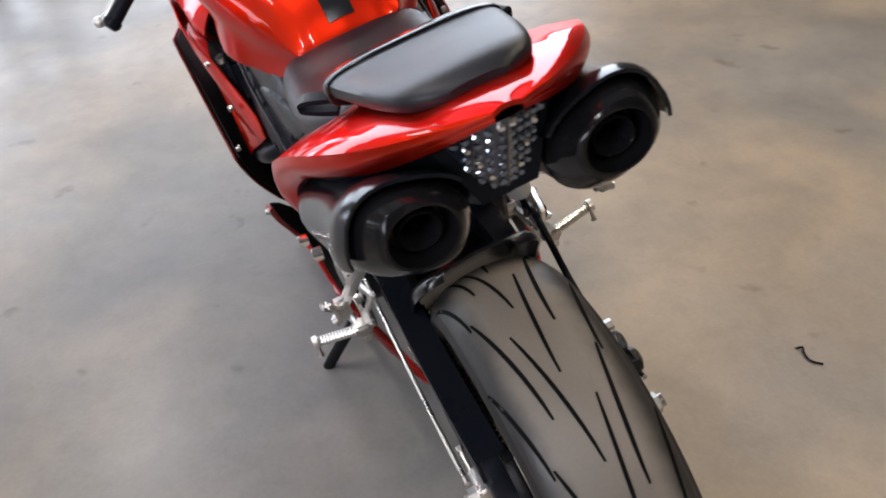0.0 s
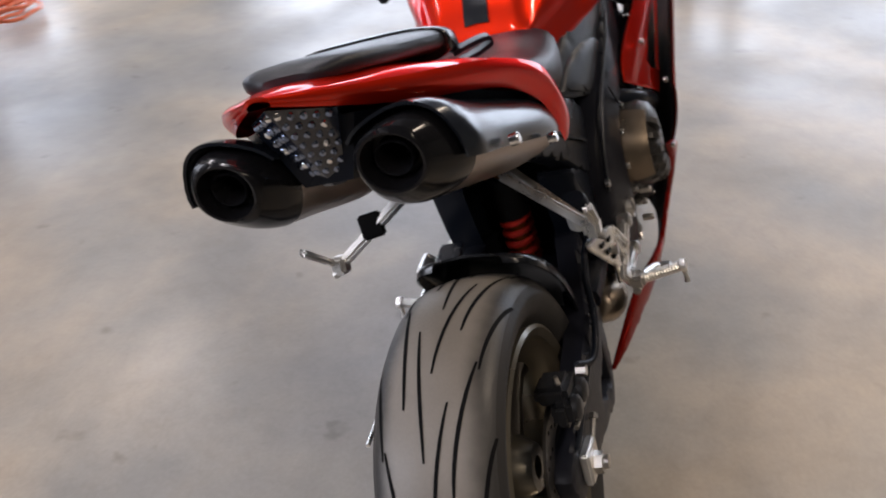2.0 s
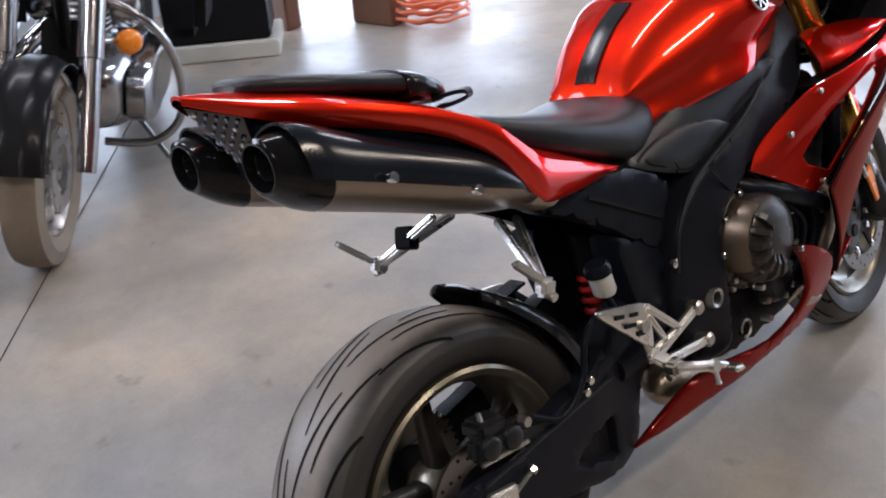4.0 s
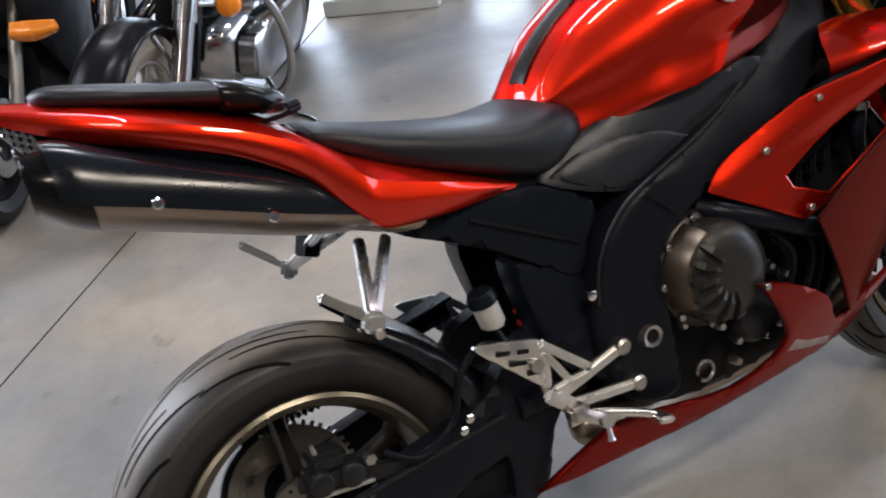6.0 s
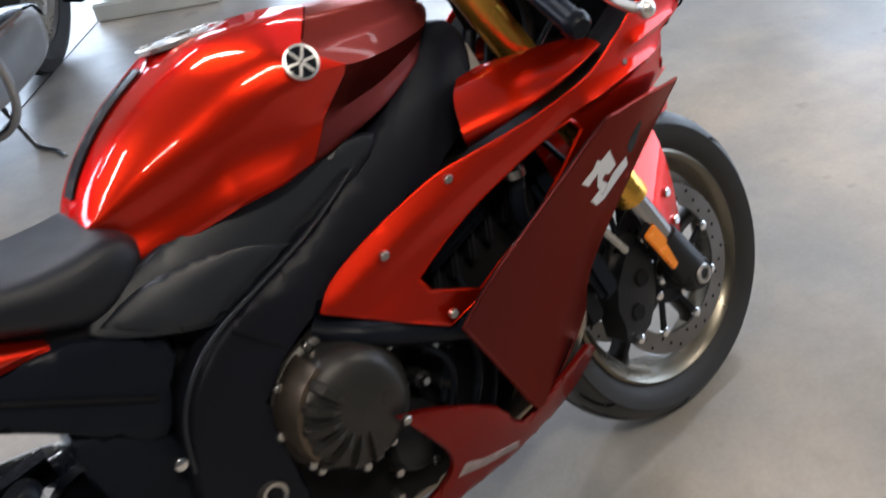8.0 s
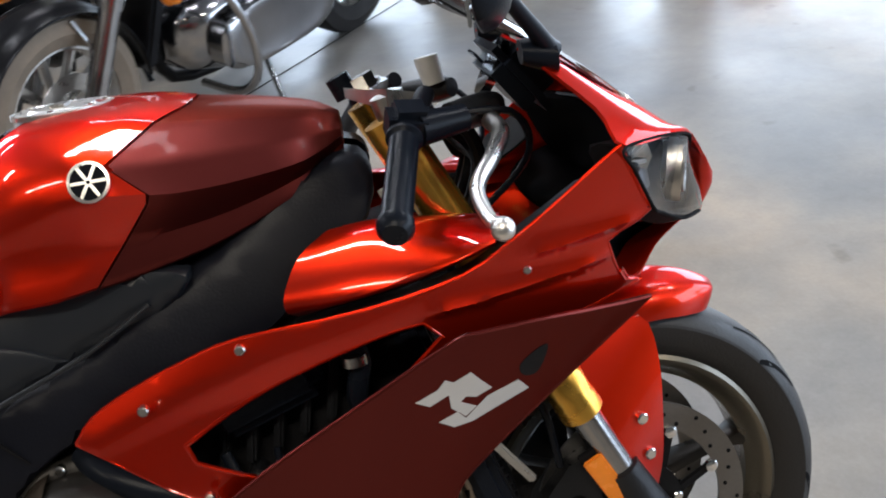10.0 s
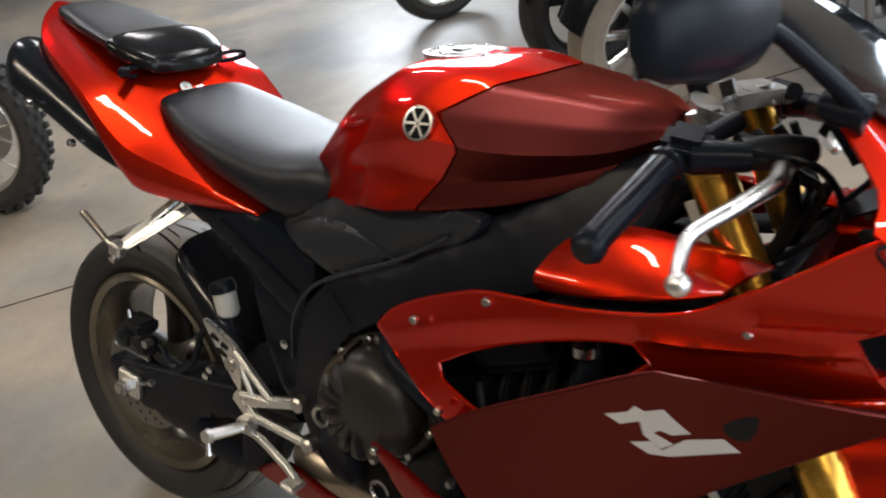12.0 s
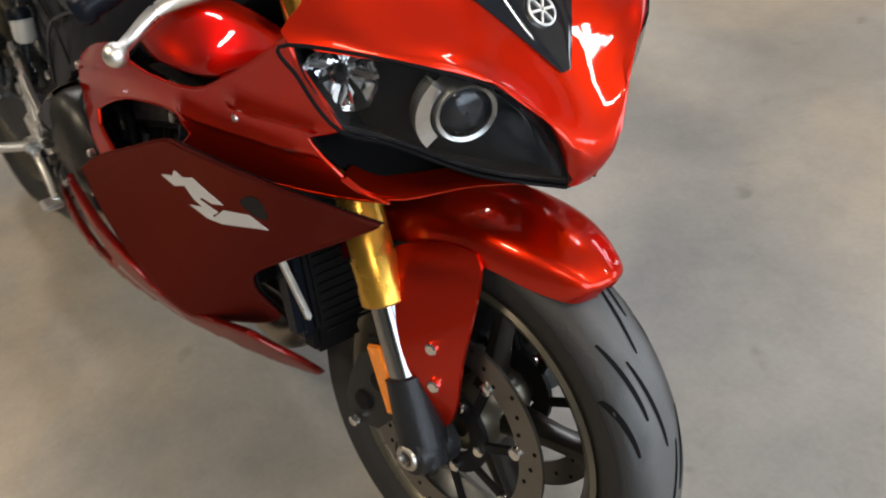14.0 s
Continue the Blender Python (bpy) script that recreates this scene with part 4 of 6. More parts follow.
for s in (-1, 1):
    base = Vector((1.412, s * 0.117, 0.31))
    leg = holder("fork_leg", bike)
    at = lambda d, o=0: base + fork_dir * d + Vector((o, 0, 0))  # noqa: E731
    part("outer_tube", tube([at(0.19), at(0.193), at(0.215), at(0.22), at(0.25), at(0.255), at(0.66)], [0.027, 0.0305, 0.0305, 0.029, 0.0305, 0.0275, 0.0275], 24, m=STEER), M_GOLD, leg, "gold anodised fork tube")
    part("inner_tube", tube([at(0.05), at(0.2)], 0.0215, 20, m=STEER), M_DIMCHROME, leg, "bright steel fork slider")
    part("fork_foot", tube([at(-0.035), at(-0.03), at(0.0), at(0.03), at(0.085), at(0.092), at(0.094)], [0.02, 0.03, 0.034, 0.031, 0.027, 0.027, 0.023], 20, m=STEER), M_ENGINE, leg, "black cast fork foot")
    bm = tube([(1.415, s * 0.085, 0.3), (1.415, s * 0.14, 0.3), (1.415, s * 0.145, 0.3)], [0.034, 0.03, 0.026], 20, m=STEER)
    part("axle_clamp", bm, M_ENGINE, leg)
    part("axle_end", lathe([(s * 0.142, 0.009), (s * 0.142, 0.016), (s * 0.149, 0.018), (s * 0.152, 0.016), (s * 0.152, 0.011), (s * 0.146, 0.009)], seg=20, closed=True, m=STEER @ pose(1.415, 0, 0.3)), M_STEEL, leg)
    # radial caliper behind the leg
    cal = part("brake_caliper", loft([[STEER @ Vector((x, s * (0.068 + y), z)) for y, z in ((-0.022, zl), (0.03, zl), (0.036, (zl + zu) / 2), (0.03, zu), (-0.022, zu))] for x, zl, zu in ((1.25, 0.25, 0.31), (1.265, 0.235, 0.35), (1.31, 0.25, 0.4), (1.34, 0.29, 0.41), (1.35, 0.32, 0.39))]), M_ENGINE, leg, "black four piston brake caliper")
    for x, z in ((1.285, 0.29), (1.315, 0.34)):
        part("piston_cap", tube([(x, s * 0.1, z), (x, s * 0.108, z)], [0.017, 0.014], 16, m=STEER), M_DEEP, cal)
    for x, z in ((1.34, 0.405), (1.355, 0.315), (1.27, 0.245)):
        bm = bmesh.new()
        bolt(bm, STEER @ Vector((x, s * 0.106, z)), STEER.to_3x3() @ Vector((0, s, 0)), 0.008, 0.006)
        part("caliper_bolt", bm, M_CHROME, cal)
    ref = part("reflector_bracket", bar(STEER @ Vector((1.33, s * 0.128, 0.435)), STEER @ Vector((1.377, s * 0.128, 0.34)), 0.034, 0.006, 0.002), M_DEEP, leg)
    p, q = Vector((1.333, s * 0.134, 0.425)), Vector((1.378, s * 0.134, 0.336))
    part("side_reflector", bar(STEER @ p, STEER @ (p + (q - p) * 0.97), 0.029, 0.007, 0.0025), M_AMBER, ref, "amber side reflector")
    part("brake_hose", tube([STEER @ Vector(p) for p in cr([(1.3, s * 0.09, 0.4), (1.285, s * 0.1, 0.5), (1.25, s * 0.07, 0.6), (1.2, s * 0.04, 0.7)], 5, False)], 0.0055, 8), M_BLACK, leg)

# front mudguard: crown with a beak, and two legs bolted to the forks
FEND = []
for a, R, w in ((60, 0.322, 0.014), (62, 0.325, 0.04), (70, 0.325, 0.062), (80, 0.32, 0.074), (95, 0.314, 0.08), (112, 0.313, 0.082), (130, 0.313, 0.08), (150, 0.313, 0.07)):
    a = radians(a)
    row = []
    for u, dr in ((-1, -0.045), (-0.97, -0.022), (-0.8, -0.004), (-0.4, 0.004), (0, 0.008), (0.4, 0.004), (0.8, -0.004), (0.97, -0.022), (1, -0.045)):
        k = 0.3 + 0.7 * min(1, w / 0.06)
        row.append((1.415 + (R + dr * k) * math.cos(a), u * w, 0.3 + (R + dr * k) * math.sin(a)))
    FEND.append(row)
fender = part("front_fender", net(FEND, 3, 4, 0.004, m=STEER), M_RED, bike, "glossy red front mudguard")
FLEG = [(1.305, 0.535), (1.36, 0.57), (1.44, 0.585), (1.456, 0.53), (1.45, 0.44), (1.444, 0.375), (1.432, 0.333), (1.414, 0.318), (1.396, 0.345), (1.36, 0.44)]
fleg_y = surface([(1.31, 0.54, 0.106), (1.36, 0.575, 0.084), (1.44, 0.585, 0.078), (1.43, 0.54, 0.1), (1.45, 0.46, 0.096), (1.41, 0.35, 0.112), (1.36, 0.43, 0.13), (1.4, 0.48, 0.118), (1.34, 0.54, 0.102)])
for s in (-1, 1):
    g = part("fender_leg", panel(cr(FLEG, 3, sharp=(0,)), fleg_y, 0.005, (), 0.015, s, m=STEER), M_RED, fender)
    for x, z in ((1.414, 0.455), (1.42, 0.4)):
        bm = bmesh.new()
        bolt(bm, STEER @ Vector((x, s * fleg_y(x, z), z)), STEER.to_3x3() @ Vector((0.2, s, 0)), 0.0085, 0.007, 12)
        part("fender_bolt", bm, M_CHROME, g, "bright fender bolt")
    brd = part("fork_cover", bar(STEER @ Vector((1.36, s * 0.1, 0.45)), STEER @ Vector((1.4, s * 0.1, 0.35)), 0.03, 0.02, 0.004), M_DEEP, fender)

# nose cowl
COWL = [[(1.526, 0, 0.703), (1.546, 0, 0.745), (1.487, 0, 0.811), (1.442, 0, 0.855), (1.39, 0, 0.9), (1.33, 0, 0.95)],
        [(1.526, 0.012, 0.703), (1.54, 0.034, 0.757), (1.488, 0.072, 0.821), (1.438, 0.1, 0.868), (1.38, 0.1, 0.909), (1.32, 0.105, 0.959)],
        [(1.522, 0.017, 0.703), (1.523, 0.052, 0.776), (1.482, 0.118, 0.838), (1.412, 0.195, 0.868), (1.37, 0.165, 0.91), (1.31, 0.15, 0.964)],
        [(1.525, 0.019, 0.713), (1.503, 0.056, 0.793), (1.471, 0.143, 0.841), (1.37, 0.247, 0.861), (1.352, 0.212, 0.9), (1.285, 0.165, 0.972)]]
LENS = [[(1.525, 0.019, 0.712), (1.502, 0.056, 0.792), (1.47, 0.143, 0.839), (1.37, 0.247, 0.859)],
        [(1.527, 0.021, 0.708), (1.504, 0.078, 0.752), (1.452, 0.16, 0.8), (1.379, 0.243, 0.829)],
        [(1.522, 0.02, 0.703), (1.474, 0.098, 0.722), (1.424, 0.168, 0.757), (1.402, 0.217, 0.779)]]


def moved(rows, d, k=1.0):
    c = Vector((1.3, 0, 0.8))
    return [[tuple(c + (Vector(p) - c) * k + Vector(d)) for p in row] for row in rows]


part("nose_cowl", net([[(x, -y, z) for x, y, z in row] for row in COWL[:0:-1]] + COWL, 4, 4, 0.004), M_RED, bike, "glossy red nose cowl")
for side in (-1, 1):
    part("cowl_liner", net(moved([row[:4] for row in COWL[:3]], (-0.016, 0, -0.008), 0.98), 3, 3, 0.004, side=side), M_DEEP, bike)
    head = holder("headlamp", bike)
    edge, back = moved(LENS, (-0.002, 0, 0), 0.997), moved(LENS, (-0.03, 0, 0.0), 0.98)
    for row in edge + back:
        x, y, z = row[-1]
        row[-1] = (x + 0.004, y - (0.006 if row in edge else 0.035), z)
    tub = [[edge[0][0], *edge[0], edge[0][-1]], *[[e[0], *b, e[-1]] for e, b in zip(edge, back)], [edge[2][0], *edge[2], edge[2][-1]]]
    part("housing", net(tub, 4, 3, 0.002, side=side), M_GROOVE, head, "black headlamp housing")
    # faceted reflector bowl towards the outer end
    bm = bmesh.new()
    c, n = Vector((1.387, side * 0.203, 0.824)), Vector((0.75, side * 0.62, -0.2)).normalized()
    u = n.orthogonal().normalized()
    v = n.cross(u)
    rings = []
    for r, d in ((0.005, -0.014), (0.015, -0.013), (0.025, -0.007), (0.034, 0.003), (0.037, 0.008)):
        rings.append([c + n * (d + 0.0045 * ((k * 7) % 3 - 1) * (r > 0.01)) + r * 1.0 * (u * math.cos(a) + v * math.sin(a)) for k, a in ((k, 2 * math.pi * k / 14) for k in range(14))])
    part("reflector", loft(rings, cap=False), M_CHROME, head, "faceted bright reflector", smooth=False)
    # dark and bright bars stand in for the bowl's black and white reflections
    for k in range(7):
        a = 2 * math.pi * k / 7 + 0.3
        spoke = u * math.cos(a) + v * math.sin(a)
        part("reflection_bar", bar(c + n * -0.009 + spoke * 0.012, c + n * 0.003 + spoke * 0.033, 0.005, 0.003, 0.001, up=n), M_DEEP if k % 2 else M_STEEL, head)
    part("bulb", tube([c + n * -0.012, c + n * 0.004, c + n * 0.008], [0.007, 0.007, 0.003], 12), M_DEEP, head, "dark capped bulb")
    c2, n2 = Vector((1.462, side * 0.116, 0.796)), Vector((0.9, side * 0.38, -0.12)).normalized()
    q = n2.to_track_quat("Z", "Y").to_matrix().to_4x4()
    q.translation = c2
    part("projector_ring", lathe([(0.0, 0.0265), (0.012, 0.0265), (0.014, 0.0305), (0.004, 0.034), (-0.012, 0.034)], seg=32, axis="Z", closed=True, m=q), M_STEEL, head, "grey metal projector ring")
    part("projector_lens", lathe([(0.0, 0.027), (0.006, 0.024), (0.011, 0.015), (0.013, 0.001)], seg=28, axis="Z", m=q), M_SMOKE, head)
    out = q.to_3x3().inverted() @ Vector((-0.35, side * 0.94, 0))
    part("projector_shroud", lathe([(-0.012, 0.035), (0.01, 0.035), (0.012, 0.05), (-0.006, 0.05)], seg=12, axis="Z", closed=True, m=q, start=math.atan2(out.y, out.x) - 0.75, turn=1.5), M_STEEL, head)
    rim_path = cr([*LENS[0], LENS[1][3], *LENS[2][::-1]], 6, False)
    part("gasket", tube([(x + 0.001, side * (y + 0.0012), z) for x, y, z in rim_path], 0.002, 8), M_GROOVE, head, "black rubber gasket round the lens")
    cover = part("lens", net(LENS, 5, 4, 0.0015, side=side), M_GLASS, head, "clear headlamp lens")
    cover.visible_shadow = False
    # intake mouth under the lamp, and the red chin below it
    MOUTH = [[(1.398, 0.216, 0.78), (1.424, 0.167, 0.759), (1.47, 0.098, 0.725), (1.518, 0.02, 0.705)], [(1.33, 0.195, 0.765), (1.345, 0.145, 0.745), (1.385, 0.08, 0.725), (1.45, 0.02, 0.708)],
             [(1.31, 0.185, 0.745), (1.33, 0.135, 0.715), (1.375, 0.075, 0.7), (1.44, 0.018, 0.702)], [(1.345, 0.21, 0.75), (1.352, 0.17, 0.7), (1.395, 0.1, 0.686), (1.5, 0.016, 0.702)]]
    part("intake_mouth", net(MOUTH, 4, 4, 0.004, side=side), M_GROOVE, bike, "black air intake below the headlamp")
    CHIN = [[(1.352, 0.165, 0.705), (1.365, 0.14, 0.69), (1.385, 0.105, 0.69), (1.42, 0.06, 0.698), (1.5, 0.01, 0.706)], [(1.364, 0.186, 0.704), (1.377, 0.166, 0.685), (1.4, 0.135, 0.679), (1.447, 0.072, 0.693), (1.523, 0.0, 0.704)],
            [(1.366, 0.184, 0.7), (1.379, 0.163, 0.68), (1.402, 0.131, 0.674), (1.446, 0.069, 0.688), (1.518, 0.0, 0.699)], [(1.33, 0.16, 0.69), (1.345, 0.14, 0.675), (1.37, 0.11, 0.672), (1.41, 0.06, 0.684), (1.46, 0.0, 0.692)]]
    part("chin", net(CHIN, 5, 3, 0.004, side=side), M_RED, bike, "red chin lip under the intake")
    SHOULDER = [[(0.992, 0.196, 0.722), (1.05, 0.21, 0.732), (1.14, 0.222, 0.748), (1.22, 0.232, 0.774)], [(0.982, 0.21, 0.735), (1.05, 0.226, 0.742), (1.14, 0.23, 0.757), (1.22, 0.235, 0.78)], [(0.984, 0.206, 0.755), (1.06, 0.212, 0.768), (1.15, 0.205, 0.777), (1.23, 0.2, 0.786)], [(1.005, 0.175, 0.785), (1.08, 0.17, 0.797), (1.16, 0.155, 0.795), (1.24, 0.15, 0.786)], [(1.04, 0.14, 0.8), (1.09, 0.135, 0.802), (1.16, 0.125, 0.792), (1.24, 0.13, 0.78)]]
    part("shoulder_panel", net(SHOULDER, 4, 4, 0.004, side=side), M_RED, bike, "glossy red shoulder panel beside the frame")
    part("inner_panel", net([[(0.985, 0.205, 0.705), (1.1, 0.222, 0.724), (1.19, 0.23, 0.743), (1.25, 0.234, 0.778), (1.3, 0.236, 0.808), (1.335, 0.234, 0.828)], [(0.985, 0.15, 0.7), (1.1, 0.16, 0.715), (1.19, 0.16, 0.73), (1.25, 0.155, 0.76), (1.3, 0.15, 0.785), (1.335, 0.15, 0.805)]], 4, 3, 0.004, side=side), M_DEEP, bike, "black inner tray of the fairing")

# smoked screen
SCREEN = [[(1.489, 0, 0.813), (1.446, 0, 0.862), (1.39, 0, 0.917), (1.31, 0, 0.988), (1.23, 0, 1.045), (1.18, 0, 1.07)],
          [(1.489, 0.004, 0.813), (1.446, 0.03, 0.862), (1.39, 0.055, 0.917), (1.31, 0.085, 0.982), (1.235, 0.09, 1.035), (1.19, 0.08, 1.06)],
          [(1.488, 0.007, 0.813), (1.442, 0.052, 0.862), (1.384, 0.098, 0.912), (1.318, 0.15, 0.967), (1.25, 0.15, 1.005), (1.205, 0.12, 1.04)]]
for side in (-1, 1):
    part("windscreen", net(SCREEN, 4, 4, 0.003, side=side), M_SMOKE, bike, "dark smoked windscreen")


def disc_on(at, n, r, h=0.002, seg=28):
    q = Vector(n).to_track_quat("Z", "Y").to_matrix().to_4x4()
    q.translation = at
    return q


def badge(parent, at, n, r, dark=True):
    q = disc_on(at, n, r)
    holder_ = part("emblem", lathe([(0.0, r), (0.003, r), (0.0035, r * 0.86), (0.0, r * 0.86)], seg=32, axis="Z", closed=True, m=q), M_ALU, parent, "round silver emblem ring")
    part("emblem_field", lathe([(0.0022, r * 0.87), (0.0022, 0.0002)], seg=32, axis="Z", m=q), M_SMOKE, holder_)
    for k in range(6):
        a = math.pi * k / 3
        bm = bmesh.new()
        add_box(bm, (r * 0.74, r * 0.15, 0.002), q @ Matrix.Rotation(a, 4, "Z") @ pose(r * 0.45, 0, 0.003))
        part("emblem_bar", bm, M_ALU, holder_, smooth=False)


badge(bike, (1.4465, 0, 0.8625), (0.75, 0, 0.66), 0.0175)
for side in (-1, 1):
    badge(bike, (0.809, side * 0.1985, 0.913), (0.0, side * 0.95, 0.32), 0.0225)

# handlebars, mirrored through the steering
UNST = STEER.inverted()


def both_hands(p, side):
    p = Vector(p)
    if side < 0:
        return p
    p = UNST @ p
    return STEER @ Vector((p.x, -p.y, p.z))


for side in (-1, 1):
    hb = lambda *p: both_hands(p, side)  # noqa: E731
    barh = holder("handlebar", bike)
    part("bar_tube", tube([hb(1.18, -0.105, 0.93), hb(1.145, -0.2, 0.905), hb(1.116, -0.33, 0.838)], 0.0115, 14), M_FRAME, barh)
    gp = [hb(1.144, -0.205, 0.902), hb(1.142, -0.212, 0.899), hb(1.13, -0.265, 0.872), hb(1.117, -0.322, 0.843)]
    part("grip", tube([gp[0], gp[0].lerp(gp[3], 0.03), gp[0].lerp(gp[3], 0.06), gp[3]], [0.0205, 0.0205, 0.0165, 0.0165], 18), M_BLACK, barh, "black rubber grip")
    part("bar_end", tube([hb(1.117, -0.322, 0.843), hb(1.1155, -0.331, 0.838), hb(1.114, -0.338, 0.835)], [0.019, 0.019, 0.013], 18), M_BLACK, barh)
    lev = [hb(1.245, -0.15, 0.895), hb(1.25, -0.185, 0.887), hb(1.232, -0.235, 0.874), hb(1.205, -0.285, 0.855), hb(1.207, -0.32, 0.833), hb(1.217, -0.343, 0.824)]
    smooth_lev = [Vector(p) for p in cr([tuple(p) for p in lev], 5, False)]
    n = len(smooth_lev)
    part("lever", tube(smooth_lev, [0.011 - 0.0045 * i / (n - 1) for i in range(n)], 12), M_ALU, barh, "bare aluminium lever")
    bm = bmesh.new()
    bmesh.ops.create_uvsphere(bm, u_segments=16, v_segments=10, radius=0.0125, matrix=Matrix.Translation(lev[-1]))
    part("lever_ball", bm, M_ALU, barh)
    part("master_cylinder", tube([hb(1.2, -0.15, 0.905), hb(1.245, -0.12, 0.905), hb(1.26, -0.1, 0.905)], [0.018, 0.02, 0.014], 14), M_ENGINE, barh)
    part("perch_clamp", tube([hb(1.16, -0.185, 0.905), hb(1.215, -0.16, 0.905)], [0.02, 0.016], 14), M_BLACK, barh)
    part("switch_box", box((0.05, 0.045, 0.045), Matrix.Translation(hb(1.152, -0.178, 0.912)) @ pose(0, 0, 0, 25, 10, -10 * side), 0.009), M_BLACK, barh)
    if side > 0:
        part("fluid_cup", tube([hb(1.235, -0.1, 0.915), hb(1.23, -0.1, 0.945), hb(1.229, -0.1, 0.955)], [0.016, 0.018, 0.018], 18), M_FROST, barh)
    part("cable", tube([Vector(p) for p in cr([tuple(hb(1.17, -0.17, 0.91)), tuple(hb(1.27, -0.14, 0.9)), tuple(hb(1.29, -0.09, 0.83)), tuple(hb(1.2, -0.07, 0.75))], 6, False)], 0.0045, 8), M_BLACK, barh)
# top clamp, ignition lock, dash
bm = bmesh.new()
st = lambda x, y, z: STEER @ Vector((x, y, z))  # noqa: E731
add_loft(bm, [[st(1.13 + dx, y * 1, 0.93 - dx * 0.3), st(1.17 + dx, y, 0.917), st(1.17 + dx, y, 0.937), st(1.13 + dx, y, 0.948)] for y, dx in ((-0.14, 0.02), (-0.1, 0.0), (-0.04, -0.02), (0.04, -0.02), (0.1, 0.0), (0.14, 0.02))])
clamp = part("top_clamp", bm, M_STEEL, bike, "worn silver top fork clamp")
part("warning_label", bar((1.113, -0.062, 0.82), (1.136, -0.054, 0.76), 0.018, 0.003, up=(0, -1, 0.2)), M_WHITE, clamp, "plain white warning label")
part("steering_nut", tube([st(1.14, 0, 0.94), st(1.134, 0, 0.958)], 0.018, 6), M_STEEL, clamp)
for s in (-1, 1):
    part("fork_cap", tube([st(1.157, s * 0.117, 0.915), st(1.151, s * 0.117, 0.94), st(1.15, s * 0.117, 0.944)], [0.021, 0.021, 0.01], 18), M_STEEL, clamp)
for k, (y0, y1) in enumerate(((-0.05, -0.07), (-0.02, 0.03), (0.03, -0.03), (0.06, 0.08))):
    part("wiring_loom", tube([Vector(p) for p in cr([(1.16 + 0.01 * k, y0, 0.9), (1.22, y0 * 1.3, 0.88 - 0.02 * k), (1.235, y1, 0.82), (1.2, y1, 0.74)], 5, False)], 0.009 - 0.001 * k, 8), M_DEEP, clamp)
part("ignition_lock", tube([st(1.115, 0.0, 0.935), st(1.105, 0, 0.962)], 0.016, 16), M_BLACK, clamp)
part("lower_clamp", box((0.07, 0.27, 0.04), STEER @ pose(1.235, 0, 0.74, 0, -24, 0), 0.01), M_FRAME, clamp)
dash = part("dashboard", box((0.05, 0.2, 0.1), pose(1.3, 0, 0.925, 0, -35, 0), 0.02), M_BLACK, bike, "black instrument panel")
part("dial", tube([(1.277, -0.03, 0.935), (1.268, -0.03, 0.941)], 0.038, 24), M_SMOKE, dash)
part("display", box((0.004, 0.07, 0.045), pose(1.272, 0.055, 0.935, 0, -35, 0), 0.002), M_LEDBOARD, dash)

# mirrors on the screen sides
for side in (-1, 1):
    mir = holder("wing_mirror", bike)
    stalk = cr([(1.32, side * 0.165, 0.962), (1.3, side * 0.19, 0.99), (1.265, side * 0.235, 1.035), (1.25, side * 0.27, 1.052)], 4, False)
    part("stalk", tube(stalk, [0.014, 0.012, 0.011, 0.0105, 0.01, 0.0095, 0.009, 0.009, 0.0085, 0.0085, 0.008, 0.008, 0.008], 12), M_BLACK, mir, "black mirror stalk")
    part("stalk_foot", loft([oval((1.325 - 0.02 * k, side * (0.155 + 0.008 * k), 0.955 + 0.006 * k), 0.03 - 0.006 * k, 0.022 - 0.004 * k, 14) for k in range(3)]), M_BLACK, mir)
    rings = []
    for y, w, h, dx in ((0.24, 0.004, 0.02, 0.012), (0.247, 0.02, 0.036, 0.008), (0.27, 0.03, 0.05, 0.0), (0.33, 0.034, 0.053, -0.008), (0.39, 0.03, 0.046, -0.016), (0.425, 0.02, 0.034, -0.024), (0.435, 0.004, 0.016, -0.028)):
        ring = []
        for k in range(20):
            a = 2 * math.pi * k / 20
            ca, sa = math.cos(a), math.sin(a)
            ring.append(Vector((1.235 + dx + w * (ca if ca > 0 else ca * 0.25), side * y, 1.06 + h * math.copysign(abs(sa) ** 0.8, sa))))
        rings.append(ring)
    part("shell", loft(rings), M_BLACK, mir, "black mirror shell")
    part("mirror_glass", box((0.003, 0.165, 0.078), pose(1.216, side * 0.338, 1.06, 0, 0, side * 8), 0.001), M_CHROME, mir, "mirror glass")
